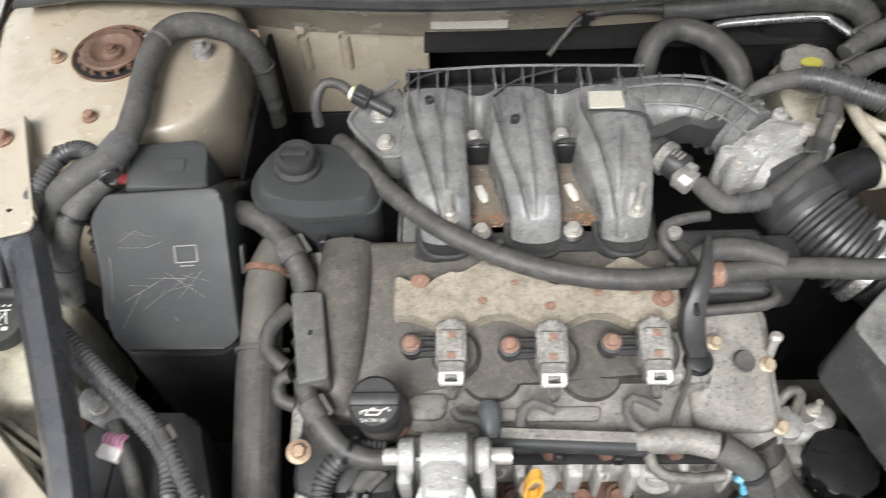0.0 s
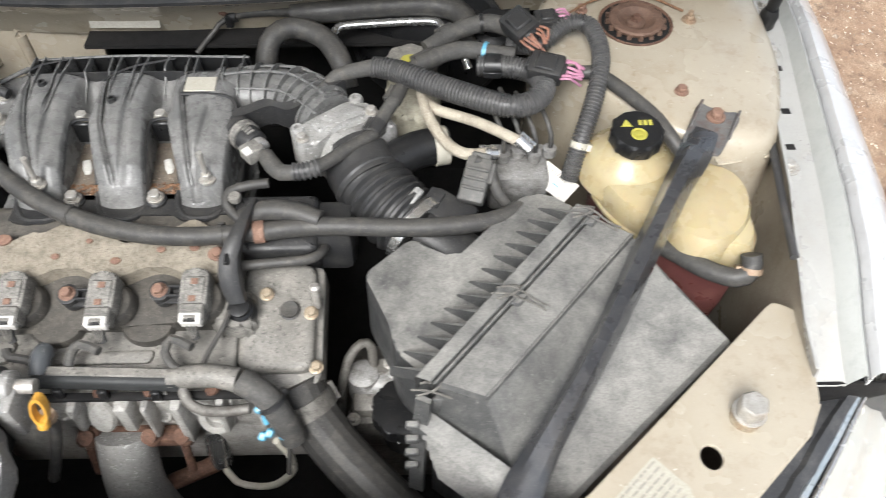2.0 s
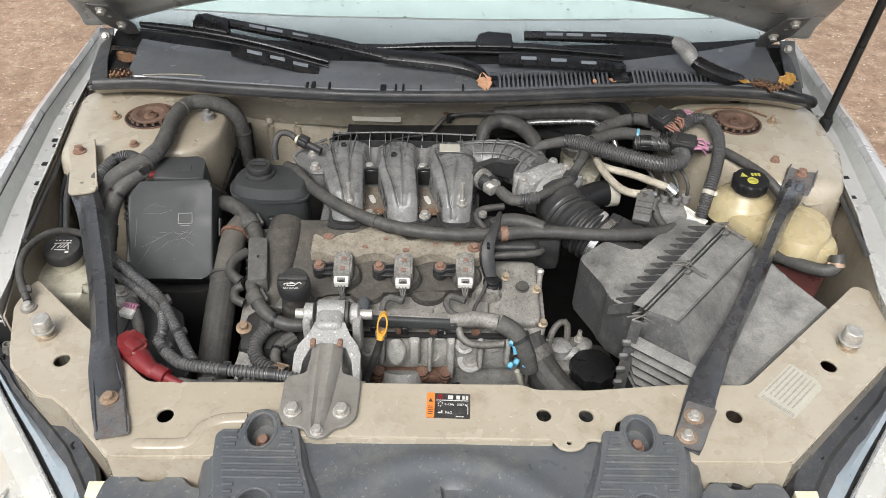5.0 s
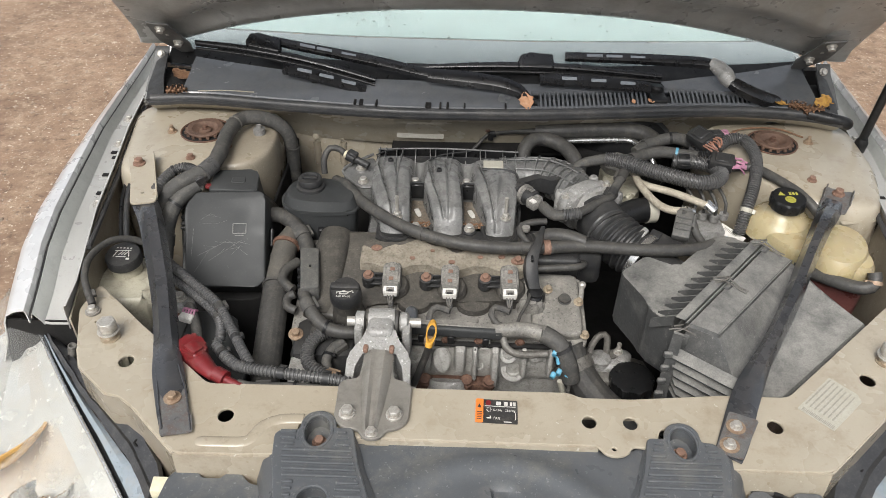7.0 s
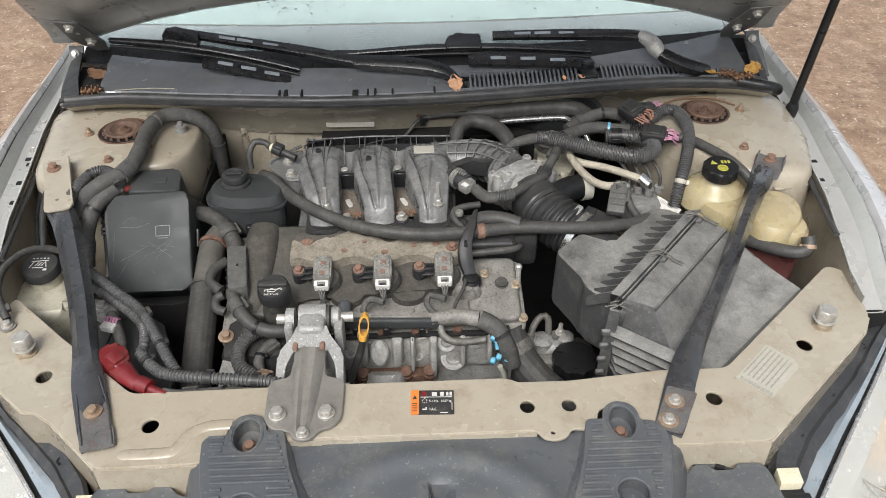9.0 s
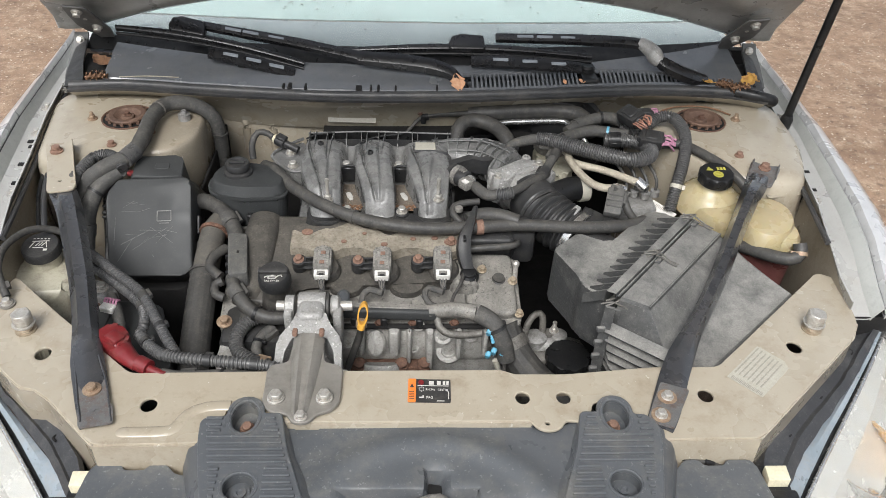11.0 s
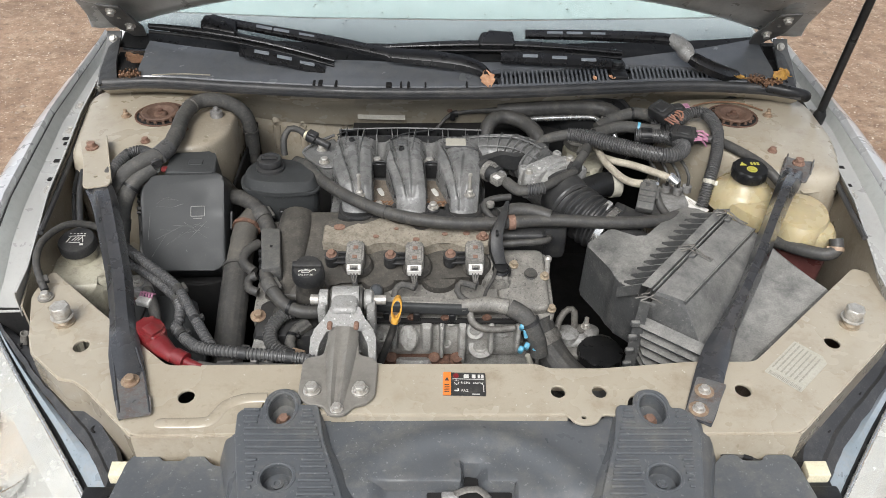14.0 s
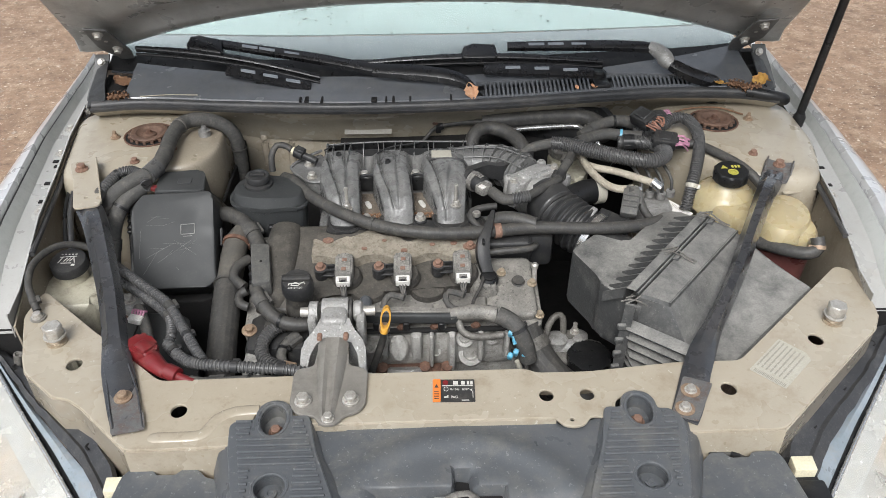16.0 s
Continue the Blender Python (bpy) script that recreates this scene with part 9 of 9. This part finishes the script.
for i in range(4):
    lathe(bm, [(0.009, 0), (0.009, 0.012), (0.005, 0.013)], pose(0.385 + 0.02 * i, 0.552 + 0.008 * (i % 2), 0.804), 10)
part("block", bm, alu, abs_)
for i, (x, y) in enumerate(((0.385, 0.552), (0.405, 0.56), (0.425, 0.552), (0.445, 0.56))):
    part("brake_line", sweep(BM(), [(x, y, 0.81), (x, y + 0.004, 0.835), (x - 0.01, y + 0.03, 0.852), (x - 0.02, y + 0.08, 0.845)], 0.0032, 8), rubber, abs_)
hose("braided_hose", [(0.286, 0.668, 0.835), (0.283, 0.645, 0.847), (0.286, 0.610, 0.848), (0.296, 0.574, 0.846), (0.316, 0.540, 0.842), (0.336, 0.523, 0.844), (0.356, 0.523, 0.844), (0.374, 0.528, 0.838)], 0.0072, braid_m, "pale braided brake hose", "brake hose", group="braided hoses", clamps=((0.97, chrome, 0.018),))
hose("braided_hose", [(0.288, 0.622, 0.842), (0.302, 0.598, 0.848), (0.330, 0.584, 0.849), (0.358, 0.573, 0.846), (0.400, 0.546, 0.843), (0.412, 0.538, 0.838)], 0.0072, braid_m, "pale braided brake hose", "brake hose", group="braided hoses", clamps=((0.94, chrome, 0.020),))
TAG = pose(0.452, 0.528, 0.786, 26, 8, -46) @ Matrix.Scale(0.78, 4)
tag = thing("paper_tag", (0.445, 0.51, 0.80), "white paper tag lying beside the air box", "tag")
part("sheet", plate([(-0.034, -0.020), (0.034, -0.020), (0.034, 0.020), (-0.034, 0.020)], [], 0, 0.0012, 0, TAG), white_pl, tag)
part("green_print", box(BM(), (0.004, -0.004, 0.0014), (0.014, 0.002, 0.0005), TAG), blue_pl, tag)
bm = BM()
for i in range(9):
    box(bm, (-0.02 + 0.004 * i, 0.012, 0.0014), (0.0015, 0.008, 0.0005), TAG)
part("print", bm, ink_fade, tag)
pt = thing("pipe_tag", (0.30, 0.575, 0.82), "white printed band on the black intake branch", "tag")
part("band", lathe(BM(), [(0.0245, -0.009), (0.0252, -0.009), (0.0252, 0.009), (0.0245, 0.009)], frame_to((0.305, 0.569, 0.8125), (0.33, 0.575, 0.812)), 24), label_fade, pt)

# looms and connectors by the tower
hose("wiring_loom", [(0.150, 0.620, 0.852), (0.172, 0.640, 0.866), (0.200, 0.647, 0.872), (0.228, 0.650, 0.875)], [0.0075, 0.009, 0.010, 0.0105], tape, "taped end of the wiring loop above the throttle", "wiring loom", clamps=((0.2, rubber, 0.016),))
hose("wiring_loom", [(0.222, 0.650, 0.875), (0.250, 0.641, 0.876), (0.296, 0.615, 0.876), (0.345, 0.590, 0.876), (0.390, 0.572, 0.876), (0.420, 0.579, 0.876), (0.436, 0.604, 0.876), (0.426, 0.634, 0.875), (0.395, 0.648, 0.874), (0.355, 0.654, 0.872)], [0.0125, 0.0140, 0.0140, 0.0140, 0.0138, 0.0135, 0.0135, 0.0135, 0.0135, 0.013], loom,
     "thick corrugated wiring loop beside the brake reservoir", "wiring loom", ribs=0.0048, n=16, clamps=((0.96, black_pl, 0.02),))
hose("wiring_loom", [(0.262, 0.648, 0.862), (0.291, 0.665, 0.872), (0.318, 0.676, 0.876), (0.345, 0.681, 0.876), (0.376, 0.674, 0.875), (0.405, 0.668, 0.876)], 0.0115, tape, "taped loom between loop and connectors", "wiring loom", clamps=((0.25, rubber, 0.03), (0.82, blue_pl, 0.005)))
hose("wiring_loom", [(0.40, 0.70, 0.868), (0.436, 0.685, 0.880), (0.472, 0.708, 0.893), (0.502, 0.704, 0.895), (0.512, 0.660, 0.890), (0.505, 0.615, 0.880), (0.493, 0.578, 0.860), (0.478, 0.545, 0.835), (0.468, 0.525, 0.795)], 0.0108, loom, "corrugated wiring loom running down the tower", "wiring loom", ribs=0.005, clamps=((0.88, label_fade, 0.008),))
hose("cable", [(0.435, 0.630, 0.868), (0.455, 0.632, 0.874), (0.485, 0.632, 0.877), (0.512, 0.623, 0.877), (0.559, 0.563, 0.874), (0.580, 0.522, 0.868), (0.605, 0.49, 0.845)], 0.0090, rubber, "black cable across the strut tower", "cable")
hose("wiring_loom", [(0.29, 0.70, 0.862), (0.33, 0.725, 0.872), (0.375, 0.735, 0.878), (0.41, 0.72, 0.875)], 0.012, tape, "taped loom behind the looped conduit", "wiring loom")


def plugbox(name, at, turn, tilt, size, wires, wm, label):
    t = thing(name, at, label, "wiring connector", "wiring connectors")
    m = pose(at[0], at[1], at[2], tilt, 0, turn)
    bm = box(BM(), (0, 0, 0), size, m, 0.004)
    box(bm, (0, 0, size[2] / 2), (size[0] * 0.6, size[1] * 0.7, 0.006), m, 0.002, 1)
    for i in (-1, 1):
        box(bm, (i * size[0] * 0.52, 0, 0), (0.006, size[1] * 0.5, size[2] * 0.7), m, 0.002, 1)
    part("housing", bm, black_dusty, t)
    rnd = random.Random(int(turn * 7 + 100))
    for i in range(wires):
        y = (i / (wires - 1) - 0.5) * size[1] * 0.85
        part("wire", sweep(BM(), [m @ Vector((size[0] / 2, y, 0.004)), m @ Vector((size[0] / 2 + 0.012, y + rnd.uniform(-0.004, 0.004), rnd.uniform(0, 0.010))), m @ Vector((size[0] / 2 + 0.024, y * 0.5, rnd.uniform(-0.012, 0.004)))], 0.0018, 6, wob=0), wm, t, "thin coloured wire")
    return t


plugbox("connector", (0.411, 0.690, 0.905), -58, 20, (0.046, 0.036, 0.024), 7, orange_w, "dusty black wiring connector with orange wires")
plugbox("connector", (0.440, 0.628, 0.888), -20, 15, (0.044, 0.034, 0.024), 7, pink, "dusty black wiring connector with pink wires")
plugbox("connector", (0.447, 0.715, 0.895), 10, 10, (0.030, 0.026, 0.020), 5, pink, "small grey wiring connector with pink wires")
hose("thin_wire", [(0.425, 0.70, 0.89), (0.47, 0.735, 0.885), (0.53, 0.79, 0.875), (0.60, 0.795, 0.874), (0.645, 0.765, 0.872)], 0.0018, cone_m, "thin brown wire round the strut mount", "wire", n=6)

# things in the cavity under the cowl
hose("vacuum_hose", [(0.064, 0.715, 0.79), (0.070, 0.735, 0.83), (0.080, 0.750, 0.848), (0.105, 0.764, 0.852), (0.146, 0.749, 0.848), (0.172, 0.712, 0.838), (0.182, 0.685, 0.81)], 0.0150, rubber, "thick black vacuum hose looping in the cavity", "hose", n=16)
hose("metal_pipe", [(0.160, 0.780, 0.826), (0.166, 0.794, 0.830), (0.22, 0.799, 0.832), (0.296, 0.803, 0.832), (0.312, 0.794, 0.831), (0.335, 0.764, 0.826), (0.35, 0.735, 0.80)], 0.0062, chrome, "bright metal pipe under the cowl", "pipe", wob=0)
hose("cable", [(-0.045, 0.79, 0.79), (-0.02, 0.812, 0.81), (0.0, 0.825, 0.824), (0.055, 0.826, 0.834), (0.12, 0.815, 0.840)], [0.004, 0.004, 0.006, 0.007, 0.008], rubber, "dark cable along the firewall", "cable", clamps=((0.42, black_pl, 0.012),))
hose("heater_pipe", [(0.10, 0.815, 0.842), (0.145, 0.810, 0.846), (0.22, 0.818, 0.847), (0.294, 0.821, 0.846), (0.335, 0.810, 0.844), (0.350, 0.785, 0.838), (0.352, 0.76, 0.82)], 0.0165, rubber, "thick dark heater pipe under the cowl", "pipe", n=16)
bt = thing("firewall_bolt", (-0.003, 0.83, 0.835), "dark bolt with a clip on the firewall", "bolt")
shared("head", B_RUSTD, bt, pose(-0.003, 0.828, 0.838, 65, 0, 0))
part("clip", box(BM(), (0.004, 0.822, 0.822), (0.012, 0.01, 0.02), pose(0, 0, 0), 0.003), black_pl, bt)
part("boot", lathe(BM(), [(0.030, 0), (0.028, 0.008), (0.016, 0.010), (0.014, 0.022)], pose(0.385, 0.765, 0.845, 30), 20), black_pl, thing("grommet", (0.385, 0.765, 0.84), "black rubber grommet at the firewall", "grommet"))


# ---- leaves and pine cones ----
def leaf(at, s, turn, tilt, material, label):
    rnd = random.Random(int(turn * 13) % 977)
    bm = BM()
    rows = []
    for i in range(9):
        f = i / 8
        w = s * 0.42 * math.sin(math.pi * min(1, f * 0.92 + 0.06)) * (1 + 0.18 * math.sin(i * 2.6 + turn))
        rows.append([(-w, s * (f - 0.5), 0.10 * s + 0.05 * s * rnd.uniform(-1, 1)), (-w * 0.5, s * (f - 0.5), 0.03 * s), (0, s * (f - 0.5), 0.0 + 0.08 * s * math.sin(3 * f)), (w * 0.5, s * (f - 0.5), 0.03 * s), (w, s * (f - 0.5), 0.12 * s + 0.05 * s * rnd.uniform(-1, 1))])
    loft(bm, rows, thick=0.0008)
    bm.transform(pose(at[0], at[1], at[2], tilt, 0, turn))
    t = thing("leaf", at, label, "leaf", "fallen leaves")
    part("blade", bm, material, t)
    part("stalk", sweep(BM(), [pose(at[0], at[1], at[2], tilt, 0, turn) @ Vector(p) for p in ((0, -s * 0.5, 0), (0, -s * 0.6, 0.002), (s * 0.04, -s * 0.72, 0.004))], 0.0011, 6), material, t)
    return t


leaf((0.072, 0.803, 0.918), 0.036, 20, 45, leaf_m, "curled dry orange leaf on the cowl")
leaf((0.604, 0.835, 0.915), 0.028, 70, 10, leaf_y, "dry yellow leaf on the cowl")
leaf((0.690, 0.825, 0.921), 0.036, -30, 25, leaf_y, "dry yellow leaf at the hood hinge")
leaf((0.705, 0.845, 0.921), 0.026, 40, 20, leaf_y, "dry yellow leaf at the hood hinge")
leaf((-0.672, 0.885, 0.915), 0.045, 70, 15, cone_m, "brown dry leaf in the drain well")
leaf((0.335, 0.83, 0.913), 0.012, 60, 20, leaf_m, "dry leaf scrap in the grille")
leaf((0.30, 0.828, 0.912), 0.010, 10, 30, leaf_m, "dry leaf scrap in the grille")


def cone(at, L, turn):
    t = thing("pine_cone", at, "small brown pine cone lying on the cowl", "pine cone", "pine cones")
    m = pose(at[0], at[1], at[2], 0, 90, turn)
    bm = lathe(BM(), [(0.002, -L / 2), (0.005, -L * 0.3), (0.006, 0), (0.004, L * 0.35), (0.001, L / 2)], m, 10)
    for i in range(46):
        f = i / 46
        a = i * 2.4
        r = 0.006 + 0.007 * math.sin(math.pi * (0.12 + 0.8 * f))
        h = L * (f - 0.5)
        c = Vector((math.cos(a), math.sin(a), 0))
        q = Vector((-math.sin(a), math.cos(a), 0))
        vs = [bm.verts.new(m @ p) for p in (c * r * 0.4 + q * 0.003 + Vector((0, 0, h)), c * r * 0.4 - q * 0.003 + Vector((0, 0, h)), c * r - q * 0.0028 + Vector((0, 0, h + 0.003)), c * r + q * 0.0028 + Vector((0, 0, h + 0.003)), c * r * 0.9 + Vector((0, 0, h - 0.001)))]
        bm.faces.new(vs[:4])
        bm.faces.new((vs[2], vs[3], vs[4]))
    part("cone", bm, cone_m, t)


cone((-0.665, 0.818, 0.913), 0.042, 15)
cone((0.640, 0.822, 0.915), 0.036, -20)
cone((0.668, 0.806, 0.914), 0.040, 5)
part("needle", sweep(BM(), [(-0.62, 0.822, 0.910), (-0.56, 0.826, 0.911), (-0.50, 0.822, 0.911)], 0.0012, 6), braid_m, thing("twig", (-0.56, 0.82, 0.91), "thin dry pine twig on the cowl", "twig"))
